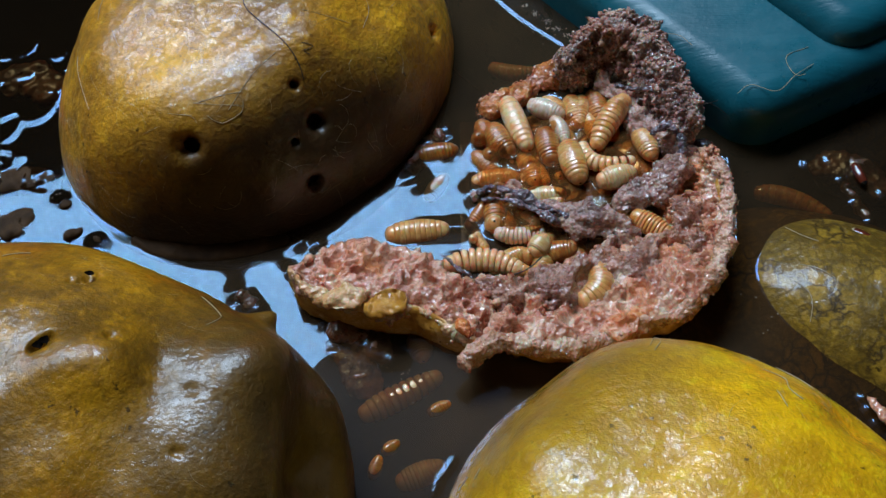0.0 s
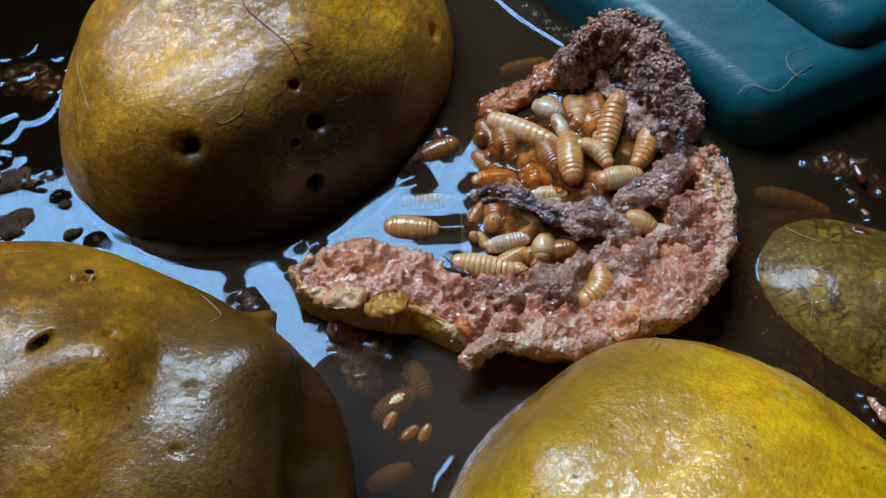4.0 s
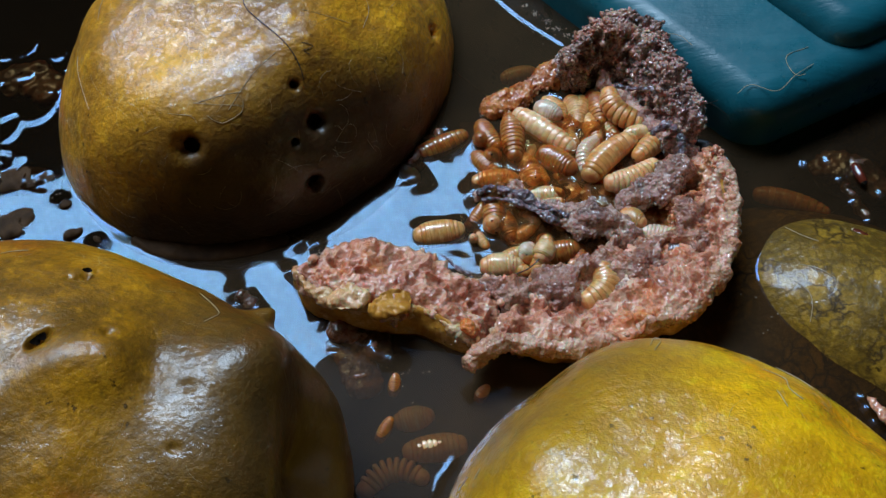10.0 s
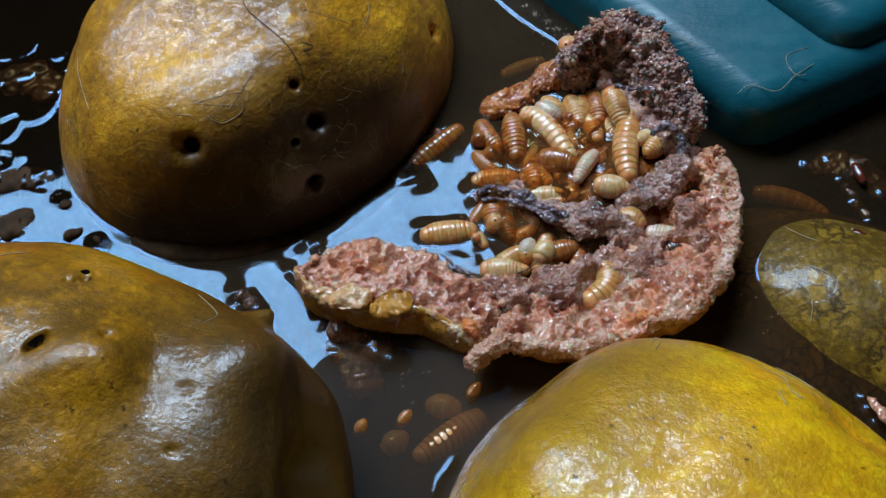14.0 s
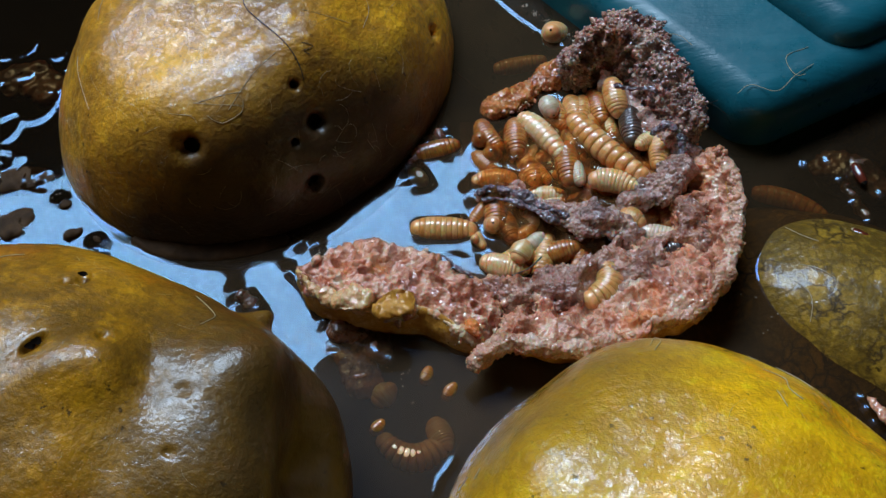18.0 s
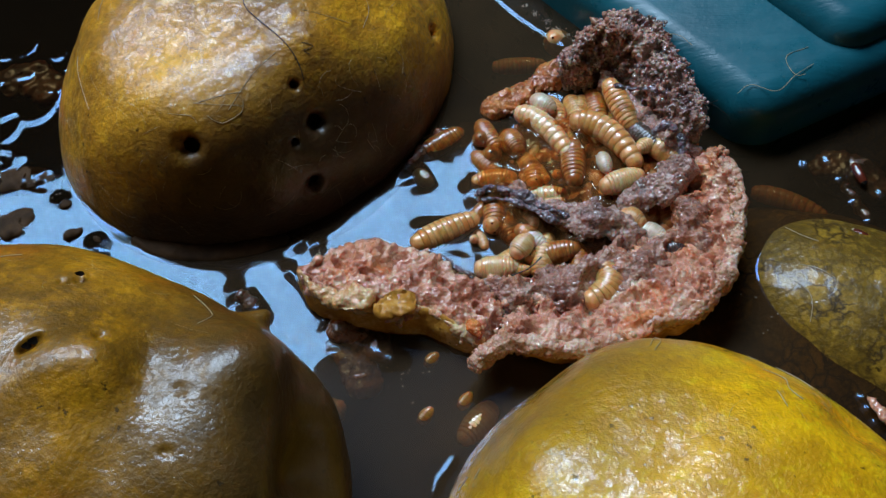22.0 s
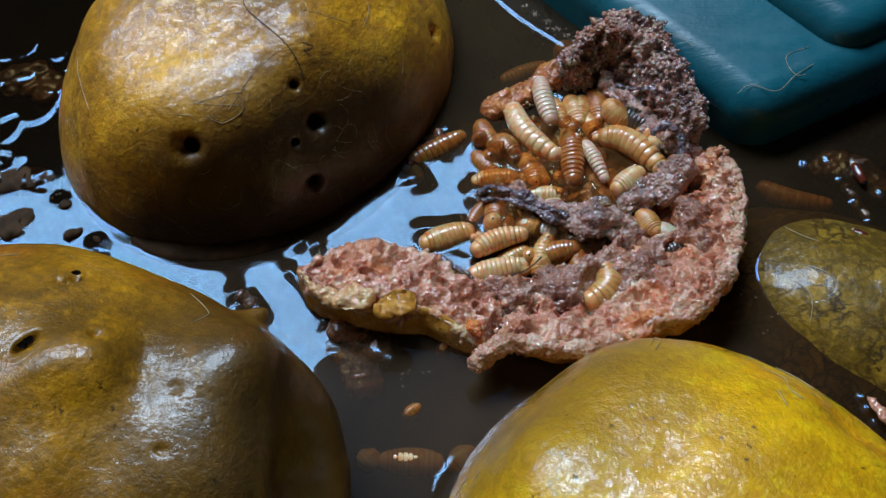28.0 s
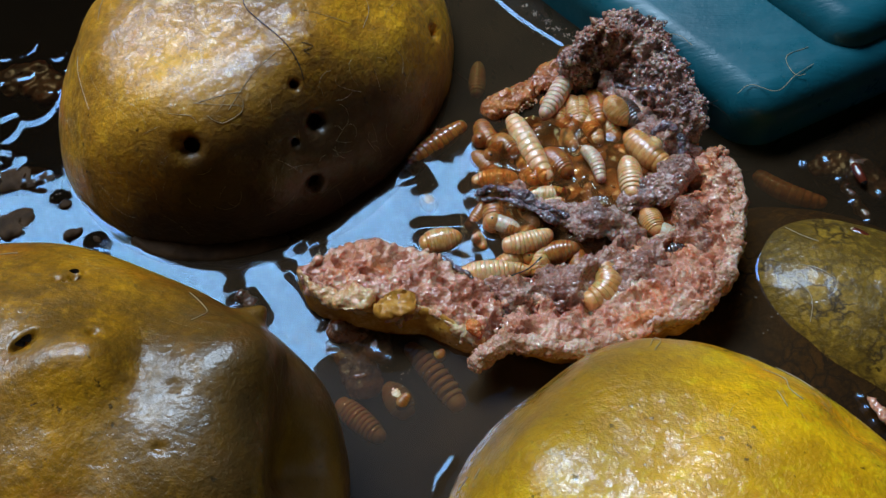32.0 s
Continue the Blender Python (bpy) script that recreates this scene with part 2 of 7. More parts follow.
def water_material():
    """Muddy water: half clouded, half clear, under a sharp wet gloss."""
    k = Mat("muddy_water")
    t = k.t
    c = k.ramp(k.noise(28, 5, 0.6, 0.6), (0.32, (0.046, 0.028, 0.015)), (0.5, (0.062, 0.038, 0.020)), (0.68, (0.088, 0.050, 0.023)))
    # colour darkens towards both sides; on the right it paints the crate's shade
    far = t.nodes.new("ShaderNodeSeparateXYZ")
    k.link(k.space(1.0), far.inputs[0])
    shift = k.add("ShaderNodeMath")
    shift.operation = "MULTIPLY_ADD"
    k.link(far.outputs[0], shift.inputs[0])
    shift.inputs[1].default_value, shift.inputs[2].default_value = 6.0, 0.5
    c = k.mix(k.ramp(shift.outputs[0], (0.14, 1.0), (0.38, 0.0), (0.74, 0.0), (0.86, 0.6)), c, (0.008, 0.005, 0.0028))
    mud = t.nodes.new("ShaderNodeBsdfDiffuse")
    k.link(c, mud.inputs[0])
    clear = t.nodes.new("ShaderNodeBsdfTransparent")
    clear.inputs[0].default_value = (0.84, 0.64, 0.38, 1)
    body = t.nodes.new("ShaderNodeMixShader")
    k.link(k.ramp(k.noise(45, 4, 0.6), (0.3, 0.38), (0.7, 0.56)), body.inputs[0])
    k.link(mud.outputs[0], body.inputs[1])
    k.link(clear.outputs[0], body.inputs[2])
    gloss = t.nodes.new("ShaderNodeBsdfGlossy")
    gloss.inputs["Roughness"].default_value = 0.03
    gloss.inputs["Color"].default_value = (0.52, 0.77, 1.0, 1)
    film = k.bump(k.noise(60, 2, 0.5), 0.00003, 0.3)
    k.link(film, gloss.inputs["Normal"])
    fres = k.add("ShaderNodeFresnel", IOR=1.36)
    k.link(film, fres.inputs["Normal"])
    top = t.nodes.new("ShaderNodeMixShader")
    k.link(fres.outputs[0], top.inputs[0])
    k.link(body.outputs[0], top.inputs[1])
    k.link(gloss.outputs[0], top.inputs[2])
    k.link(top.outputs[0], t.nodes["Material Output"].inputs["Surface"])
    return k.m


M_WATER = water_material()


def juice_material():
    k = Mat("amber_liquor")
    t = k.t
    c = k.ramp(k.noise(160, 4, 0.6), (0.35, (0.24, 0.095, 0.025)), (0.65, (0.48, 0.21, 0.065)))
    body = t.nodes.new("ShaderNodeMixShader")
    body.inputs[0].default_value = 0.84
    pulp = t.nodes.new("ShaderNodeBsdfDiffuse")
    k.link(c, pulp.inputs[0])
    clear = t.nodes.new("ShaderNodeBsdfTransparent")
    clear.inputs[0].default_value = (0.96, 0.70, 0.38, 1)
    k.link(pulp.outputs[0], body.inputs[1])
    k.link(clear.outputs[0], body.inputs[2])
    gloss = t.nodes.new("ShaderNodeBsdfGlossy")
    gloss.inputs["Roughness"].default_value = 0.03
    fres = k.add("ShaderNodeFresnel", IOR=1.36)
    top = t.nodes.new("ShaderNodeMixShader")
    k.link(fres.outputs[0], top.inputs[0])
    k.link(body.outputs[0], top.inputs[1])
    k.link(gloss.outputs[0], top.inputs[2])
    k.link(top.outputs[0], t.nodes["Material Output"].inputs["Surface"])
    return k.m


M_JUICE = juice_material()


# ---- mesh helpers ----
def mesh_from(name, verts, faces, material, smooth=True):
    me = bpy.data.meshes.new(name)
    me.from_pydata(verts, [], faces)
    me.materials.append(material)
    if smooth:
        me.polygons.foreach_set("use_smooth", [True] * len(me.polygons))
    me.update()
    return me


def part(name, data, parent, label=""):
    ob = new(name, data)
    ob.parent = parent
    if label:
        tagged(ob, label)
    return ob


def fractal(p, scale, octaves=3, seed=0.0):
    q = Vector(p) / scale + Vector((seed, seed * 0.7, -seed))
    total, amp = 0.0, 1.0
    for _ in range(octaves):
        total += amp * noise.noise(q)
        q, amp = q * 2.03, amp * 0.5
    return total


def grid_faces(rows, cols, wrap):
    out = []
    for i in range(rows - 1):
        for j in range(cols if wrap else cols - 1):
            j2 = (j + 1) % cols
            out.append((i * cols + j, i * cols + j2, (i + 1) * cols + j2, (i + 1) * cols + j))
    return out


def fruit_radius(d, radii, power, bumps):
    """How far the skin lies from the centre in the direction d, in millimetres."""
    s = sum(abs(c / r) ** power for c, r in zip(d, radii)) ** (-1.0 / power)
    for way, height, width in bumps:
        s += height * math.exp((way.dot(d) - 1.0) / (width * width))
    return s


def skin_point(g, way, lift=0.0):
    """A place on a guava's skin, in the guava's own space and in millimetres."""
    d = Vector(way).normalized()
    r = fruit_radius(d, g["radii"], g["power"], g["bumps"])
    r += g["lumps"] * (fractal(d * 30, 16, 2, g["seed"]) + 0.22 * fractal(d * 30, 5.0, 2, g["seed"] + 3))
    return d * (r + lift)


def guava_mesh(g, material, n):
    verts, cols = [], n * 2
    for i in range(n):
        a = math.pi * i / (n - 1)
        for j in range(cols):
            b = 2 * math.pi * j / cols
            verts.append(skin_point(g, (math.sin(a) * math.cos(b), math.sin(a) * math.sin(b), math.cos(a))) * MM)
    return mesh_from("skin", verts, grid_faces(n, cols, True), material)


def spline(points, step):
    """Points of a smooth line through the given ones (any number of values a point), about step apart in the first three."""
    p = [np.array(q, float) for q in points]
    p = [2 * p[0] - p[1]] + p + [2 * p[-1] - p[-2]]
    out = []
    for i in range(1, len(p) - 2):
        n = max(2, int(np.linalg.norm(p[i + 1][:3] - p[i][:3]) / step))
        for s in range(n):
            t = s / n
            out.append(0.5 * (2 * p[i] + (p[i + 1] - p[i - 1]) * t + (2 * p[i - 1] - 5 * p[i] + 4 * p[i + 1] - p[i + 2]) * t * t
                              + (3 * p[i] - p[i - 1] - 3 * p[i + 1] + p[i + 2]) * t ** 3))
    out.append(p[-2])
    return out


def sweep(name, points, material, rough=(1.0, 0.5, 0.2), step=0.3, seed=0.0, tilt=0.0, dents=()):
    """A ragged ridge along a line. Points: x, y, z, half width, half height, in millimetres. rough: relief at three scales.
    dents: x, y, radius and depth of hollows pressed into it from above."""
    line = spline(points, step)
    cols = max(10, int(2.6 * (max(q[3] for q in points) + max(q[4] for q in points)) / step))
    verts = []
    count = len(line)
    for i, q in enumerate(line):
        way = line[min(i + 1, count - 1)] - line[max(i - 1, 0)]
        side = Vector((way[1], -way[0], 0)).normalized()
        up = Vector((0, 0, 1))
        if tilt:
            turn = Matrix.Rotation(radians(tilt), 3, Vector(way[:3]).normalized())
            side, up = turn @ side, turn @ up
        end = min(i, count - 1 - i) * step
        cap = math.sqrt(max(0.0, 1 - max(0.0, 1 - end / max(0.8, min(q[3], q[4]))) ** 2)) if end < 6 else 1.0
        cap = max(cap, 0.02)
        for j in range(cols):
            a = 2 * math.pi * j / cols
            d = side * math.cos(a) * q[3] + up * math.sin(a) * q[4]
            n = (side * math.cos(a) / max(q[3], 0.2) + up * math.sin(a) / max(q[4], 0.2)).normalized()
            base = Vector(q[:3]) + d * cap
            rel = rough[0] * fractal(base, 5.0, 2, seed) + rough[1] * fractal(base, 1.7, 2, seed + 5)
            rel += 2.6 * rough[2] * (0.45 - noise.voronoi(base / 0.75)[0][0])
            v = base + n * rel * min(1.0, cap + 0.2)
            for dx, dy, _, dr, depth in dents:
                gap = math.hypot(v.x - dx, v.y - dy) / dr + 0.25 * noise.noise(v / 1.5)
                if gap < 1 and v.z > -2:
                    v.z -= depth * (1 - gap * gap)
            verts.append(v * MM)
    faces = grid_faces(count, cols, True)
    faces += [tuple(range(cols))[::-1], tuple(range((count - 1) * cols, count * cols))]
    return mesh_from(name, verts, faces, material)


def ribbon(name, outer, inner, material, rough=(1.2, 0.9, 0.5), drop=5.0, crown=0.8, hold=0.4, step=0.25, seed=0.0, dents=()):
    """A torn wall of flesh between an outer rim and an inner edge (x, y, z in millimetres), closed underneath.
    It slopes inward, lumpy at three scales, with pits, grains and hollows."""
    line = spline([(*o, *i) for o, i in zip(outer, inner)], step)
    count, grid = len(line), []
    for k, q in enumerate(line):
        o, i = Vector(q[:3]), Vector(q[3:])
        across = i - o
        flat = Vector((across.x, across.y, 0)).normalized()
        up = Vector((0, 0, 1))
        section = [o + flat * 1.6 - up * drop, o - up * drop * 0.4, o, o + across * 0.2 + up * crown, o + across * 0.6 + up * hold, i, i - up * 3.5 - flat * 0.5]
        mid = sum(section, Vector()) / len(section)
        end = min(k, count - 1 - k) * step
        cap = max(0.04, math.sqrt(max(0.0, 1 - max(0.0, 1 - end / 2.5) ** 2)))
        closed = [tuple(mid + (v - mid) * cap) for v in section]
        grid.append(closed + closed[:1])
    cols = int(1.05 * max(sum(math.dist(a, b) for a, b in zip(r, r[1:])) for r in grid) / step)
    places = np.zeros((count, cols, 3))
    for k, r in enumerate(grid):
        fine = np.array(spline(r, 0.4))
        run = np.concatenate(([0], np.cumsum(np.linalg.norm(np.diff(fine, axis=0), axis=1))))
        for axis in range(3):
            places[k, :, axis] = np.interp(np.linspace(0, run[-1], cols, endpoint=False), run, fine[:, axis])
    normal = np.cross(np.gradient(places, axis=0), np.roll(places, -1, 1) - np.roll(places, 1, 1))
    normal /= np.linalg.norm(normal, axis=2, keepdims=True) + 1e-9
    outward = places - places.mean(axis=1, keepdims=True)
    if (normal * outward).sum() < 0:
        normal = -normal
    verts = []
    for k in range(count):
        ease = min(1.0, 0.25 + min(k, count - 1 - k) * step / 3)
        for j in range(cols):
            p, n = Vector(places[k, j]), Vector(normal[k, j])
            rel = rough[0] * fractal(p, 5.0, 2, seed) + rough[1] * (0.45 - 1.7 * abs(noise.noise(p / 2.1 + Vector((seed, 0, 0)))))
            pit = noise.noise(p / 1.7 + Vector((0, seed, 4)))
            rel -= 2.2 * max(0.0, pit - 0.3)
            rel += rough[2] * (0.45 - noise.voronoi(p / 0.8)[0][0]) + 0.3 * rough[2] * (0.45 - noise.voronoi(p / 0.35)[0][0])
            v = p + n * rel * ease
            for dx, dy, dr, depth in dents:
                gap = math.hypot(v.x - dx, v.y - dy) / dr + 0.25 * noise.noise(v / 1.5)
                if gap < 1 and v.z > -2:
                    v.z -= depth * (1 - gap * gap)
            verts.append(v * MM)
    faces = grid_faces(count, cols, True) + [tuple(range(cols))[::-1], tuple(range((count - 1) * cols, count * cols))]
    return mesh_from(name, verts, faces, material)


def along(rows, side, z, wide, high):
    """Points for sweep() that follow a rim, moved sideways (towards the viewer is negative) and up."""
    return [(x, y + side, h + z, wide if 0 < k < len(rows) - 1 else wide * 0.5, high if 0 < k < len(rows) - 1 else high * 0.5) for k, (x, y, h) in enumerate(rows)]


def crumbs_mesh(name, sources, count, size, material, rng, low=-1.0):
    """Small angular grains scattered over ragged ridges (given as meshes)."""
    t = (1 + 5 ** 0.5) / 2
    ico = [Vector(v).normalized() for v in ((-1, t, 0), (1, t, 0), (-1, -t, 0), (1, -t, 0), (0, -1, t), (0, 1, t), (0, -1, -t), (0, 1, -t), (t, 0, -1), (t, 0, 1), (-t, 0, -1), (-t, 0, 1))]
    tri = ((0, 11, 5), (0, 5, 1), (0, 1, 7), (0, 7, 10), (0, 10, 11), (1, 5, 9), (5, 11, 4), (11, 10, 2), (10, 7, 6), (7, 1, 8), (3, 9, 4), (3, 4, 2), (3, 2, 6), (3, 6, 8), (3, 8, 9), (4, 9, 5), (2, 4, 11), (6, 2, 10), (8, 6, 7), (9, 8, 1))
    pool = [(v.co.copy(), v.normal.copy()) for me in sources for v in me.vertices if v.normal.z > -0.3 and v.co.z > low * MM]
    verts, faces = [], []
    for _ in range(count):
        at, n = rng.choice(pool)
        r = rng.uniform(*size) * MM
        base = len(verts)
        turn = Euler((rng.uniform(0, 6), rng.uniform(0, 6), rng.uniform(0, 6))).to_matrix()
        flat = Vector((rng.uniform(0.6, 1.3), rng.uniform(0.6, 1.3), rng.uniform(0.6, 1.3)))
        verts += [at + n * r * 0.4 + turn @ (v * flat) * r * rng.uniform(0.8, 1.2) for v in ico]
        faces += [tuple(base + k for k in f) for f in tri]
    return mesh_from(name, verts, faces, material)


def fibre(name, points, radius, material, parent=None, label="", category=""):
    """A hair-thin fibre along a line in millimetres."""
    line = spline(points, 0.5)
    verts, cols = [], 5
    for i, q in enumerate(line):
        way = Vector(line[min(i + 1, len(line) - 1)][:3] - line[max(i - 1, 0)][:3]).normalized()
        side = way.cross(Vector((0, 0, 1))).normalized() if abs(way.z) < 0.95 else Vector((1, 0, 0))
        up = side.cross(way)
        for j in range(cols):
            a = 2 * math.pi * j / cols
            verts.append((Vector(q[:3]) + (side * math.cos(a) + up * math.sin(a)) * radius) * MM)
    me = mesh_from(name, verts, grid_faces(len(line), cols, True), material)
    if parent:
        return part(name, me, parent, label)
    return tagged(new(name, me), label, category)


def thing(name, at=(0, 0, 0), turn=(0, 0, 0), **tags):
    ob = new(name)
    ob.empty_display_size = 0.005
    ob.matrix_basis = pose(at[0] * MM, at[1] * MM, at[2] * MM, *turn)
    return tagged(ob, **tags)


# ---- the shelter and the basin ----
def box_mesh(name, lo, hi, material):
    v = [(x, y, z) for z in (lo[2], hi[2]) for y in (lo[1], hi[1]) for x in (lo[0], hi[0])]
    f = [(0, 2, 3, 1), (4, 5, 7, 6), (0, 1, 5, 4), (2, 6, 7, 3), (0, 4, 6, 2), (1, 3, 7, 5)]
    return mesh_from(name, v, f, material, False)


def shelter():
    for name, lo, hi in (("wall_left", (-1.54, -1.5, -0.5), (-1.5, 1.5, 1.6)), ("wall_right", (1.8, -1.5, -0.5), (1.84, 1.5, 1.6)),
                         ("wall_front", (-1.5, -1.54, -0.5), (1.8, -1.5, 1.6)), ("wall_back", (-1.5, 1.5, -0.5), (1.8, 1.54, 1.6)),
                         ("floor", (-1.5, -1.5, -0.54), (1.8, 1.5, -0.5))):
        tagged(new(name, box_mesh(name, lo, hi, M_SHELTER)), "dark weathered boards of the shelter round the basin", "wall" if "wall" in name else "floor", kind="structure")
    # roof with the open bay through which the sky shines
    x0, x1 = WINDOW_AT.x - 0.74, WINDOW_AT.x + 0.74
    y0, y1 = WINDOW_AT.y - 0.32, WINDOW_AT.y + 0.34
    z = WINDOW_AT.z + 0.22
    bars = [((-1.54, -1.5), (1.8, y0)), ((-1.54, y1), (1.8, 1.5)), ((-1.54, y0), (x0, y1)), ((x1, y0), (1.8, y1))]
    verts, faces = [], []
    for lo, hi in bars:
        base = len(verts)
        verts += [(x, y, zz) for zz in (z, z + 0.03) for y in (lo[1], hi[1]) for x in (lo[0], hi[0])]
        faces += [tuple(base + k for k in f) for f in ((0, 2, 3, 1), (4, 5, 7, 6), (0, 1, 5, 4), (2, 6, 7, 3), (0, 4, 6, 2), (1, 3, 7, 5))]
    tagged(new("ceiling", mesh_from("ceiling", verts, faces, M_SHELTER, False)), "dark board roof with an open bay to the sky", "ceiling", kind="structure")


shelter()


def basin():
    """A round basin that holds the water."""
    prof = [(0.0, -44), (150, -44), (172, -40), (182, -20), (190, 30), (196, 32), (198, 28), (190, -24), (178, -48), (0.0, -50)]
    cols, verts = 96, []
    for r, z in prof:
        verts += [(r * math.cos(2 * math.pi * j / cols) * MM, (r * math.sin(2 * math.pi * j / cols)) * MM, z * MM) for j in range(cols)]
    tagged(new("basin", mesh_from("basin", verts, grid_faces(len(prof), cols, True), M_BASIN)), "dark plastic basin full of muddy water", "basin", kind="structure")
    tagged(new("basin_stand", box_mesh("basin_stand", (-0.15, -0.15, -0.5), (0.15, 0.15, -0.0505), M_SHELTER)), "dark wooden block under the basin", "stand", kind="structure")


basin()

# ---- guavas ----
GUAVAS = []


def guava(at, turn, radii, power, bumps, lumps, seed, material, label, n=170):
    ob = thing("guava", at, (0, 0, turn), label=label, category="guava", group="whole guavas")
    g = {"at": at, "turn": turn, "radii": radii, "power": power, "lumps": lumps, "seed": seed, "thing": ob,
         "bumps": [(Vector(w).normalized(), h, k) for w, h, k in bumps]}
    part("skin", guava_mesh(g, material, n), ob)
    GUAVAS.append(g)
    return g


def bored_hole(g, way, size):
    """The dark bottom of a hole that larvae have bored into the skin."""
    c = skin_point(g, way, 1.3)
    d = Vector(way).normalized()
    turn = d.to_track_quat("Z", "Y").to_matrix()
    verts, cols = [Vector(c) * MM], 14
    for ring in (0.5, 1.0):
        for j in range(cols):
            a = 2 * math.pi * j / cols
            q = turn @ Vector((math.cos(a), math.sin(a), 0)) * size * ring * (1 + 0.15 * math.sin(3 * a + size * 9))
            verts.append((c + q + d * 0.35 * ring * ring) * MM)
    faces = [(0, 1 + j, 1 + (j + 1) % cols) for j in range(cols)]
    faces += [(1 + j, 1 + cols + j, 1 + cols + (j + 1) % cols, 1 + (j + 1) % cols) for j in range(cols)]
    part("bored_hole", mesh_from("bored_hole", verts, faces, M_HOLE), g["thing"], "black bored hole")


def skin_fibre(g, ways, radius, material, label):
    pts = [skin_point(g, w, radius * 0.9 + 0.05) for w in ways]
    line = spline([tuple(p) for p in pts], 1.0)
    pts = [skin_point(g, Vector(q[:3]), radius * 0.9 + 0.05) for q in line]
    fibre("fibre", [tuple(p) for p in pts], radius, material, g["thing"], label)


# soft swells and hollows of each fruit: where, and how high in millimetres
OLD_SWELLS = [((-0.525, 0.561, 0.64), 1.7), ((-0.445, 0.198, 0.873), -0.28), ((-0.288, -0.043, 0.957), -1.09), ((-0.092, -0.249, 0.964), -0.57), ((0.133, -0.41, 0.903), -0.3), ((0.378, -0.52, 0.766), -0.87), ((-0.693, 0.281, 0.663), 1.71), ((-0.589, 0.01, 0.808), -1.08), ((-0.437, -0.213, 0.874), -0.3), ((-0.247, -0.408, 0.879), -0.84), ((-0.025, -0.567, 0.824), 0.8), ((0.223, -0.68, 0.698), -0.67), ((-0.696, -0.134, 0.706), 0.73), ((-0.557, -0.339, 0.758), -0.6), ((-0.376, -0.532, 0.759), 1.0), ((-0.162, -0.69, 0.706), -0.44), ((-0.877, -0.004, 0.48), 1.16), ((-0.782, -0.232, 0.579), 1.27), ((-0.646, -0.44, 0.624), 1.6), ((-0.275, -0.784, 0.557), -0.26), ((-0.028, -0.903, 0.43), -0.58)]
OLIVE_SWELLS = [((-0.161, 0.316, 0.935), 0.49), ((0.42, 0.551, 0.721), -0.5), ((0.534, 0.629, 0.565), -0.4), ((0.184, 0.169, 0.968), 1.05), ((0.383, 0.24, 0.892), 1.26), ((0.538, 0.31, 0.784), -1.65), ((0.081, -0.11, 0.991), -0.29), ((0.293, -0.036, 0.956), -0.7), ((0.472, 0.041, 0.88), -0.68), ((0.614, 0.116, 0.781), -1.05), ((0.171, -0.295, 0.94), -0.76), ((0.537, -0.134, 0.833), -1.31), ((0.666, -0.057, 0.743), -0.28), ((0.763, 0.013, 0.647), 0.43), ((0.42, -0.353, 0.836), -0.32), ((0.577, -0.269, 0.771), -0.65), ((0.013, 0.641, 0.767), 0.41), ((0.775, 0.274, 0.569), 0.3), ((0.83, 0.072, 0.553), -1.11)]
YELLOW_SWELLS = [((-0.913, 0.262, 0.311), -1.08), ((-0.733, 0.292, 0.614), 0.35), ((-0.393, 0.541, 0.744), -0.35), ((-0.815, 0.032, 0.579), -0.36), ((-0.484, 0.226, 0.845), -0.51), ((-0.311, 0.362, 0.879), -0.38), ((-0.128, 0.52, 0.845), 0.6), ((-0.717, -0.137, 0.683), 1.81), ((-0.401, 0.065, 0.914), -0.46), ((-0.628, -0.281, 0.726), 0.72), ((-0.478, -0.193, 0.857), -0.26), ((-0.14, 0.055, 0.989), -0.25)]


def swells(pairs, width):
    return [(way, height, width) for way, height in pairs]


HOLES = [((-0.728, -0.41, 0.549), 1.5), ((-0.229, -0.801, 0.553), 1.5), ((-0.226, -0.637, 0.737), 0.7), ((0.702, -0.622, 0.347), 0.9), ((-0.378, -0.885, 0.272), 1.0), ((-0.38, -0.77, 0.512), 0.5)]
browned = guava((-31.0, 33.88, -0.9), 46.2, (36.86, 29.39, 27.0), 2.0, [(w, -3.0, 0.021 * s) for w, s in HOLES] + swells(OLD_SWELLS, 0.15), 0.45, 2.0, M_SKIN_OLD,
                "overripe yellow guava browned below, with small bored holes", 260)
for w, s in HOLES:
    bored_hole(browned, w, s * 0.75)
PITS = [((0.016, 0.182, 0.983), 0.014, -1.0), ((0.033, 0.21, 0.977), 0.018, -1.5), ((0.051, 0.236, 0.97), 0.018, -1.4), ((0.063, 0.269, 0.961), 0.013, -0.9), ((-0.046, 0.596, 0.802), 0.012, -0.5), ((-0.007, 0.61, 0.793), 0.014, -0.7), ((0.019, 0.638, 0.769), 0.018, -1.0), ((0.043, 0.676, 0.735), 0.012, -0.5), ((0.303, 0.347, 0.888), 0.02, -0.7), ((0.697, -0.039, 0.716), 0.014, -0.6), ((0.651, 0.222, 0.726), 0.02, -0.4)]
FLANK = [((0.765, 0.493, 0.415), 1.5, 0.15), ((0.83, 0.281, 0.482), -3.0, 0.15), ((0.874, 0.113, 0.473), 0.4, 0.15), ((0.897, -0.005, 0.442), 2.0, 0.15), ((0.854, 0.393, 0.342), -3.1, 0.15), ((0.907, 0.221, 0.359), 2.9, 0.15), ((0.943, 0.081, 0.321), -4.3, 0.15), ((0.885, 0.439, 0.158), 2.1, 0.15), ((0.94, 0.273, 0.206), -1.8, 0.15), ((0.971, 0.149, 0.184), -4.7, 0.15), ((0.732, 0.405, 0.548), 4.9, 0.15), ((0.8, 0.188, 0.57), 1.1, 0.15), ((0.843, 0.017, 0.537), 0.9, 0.15)]
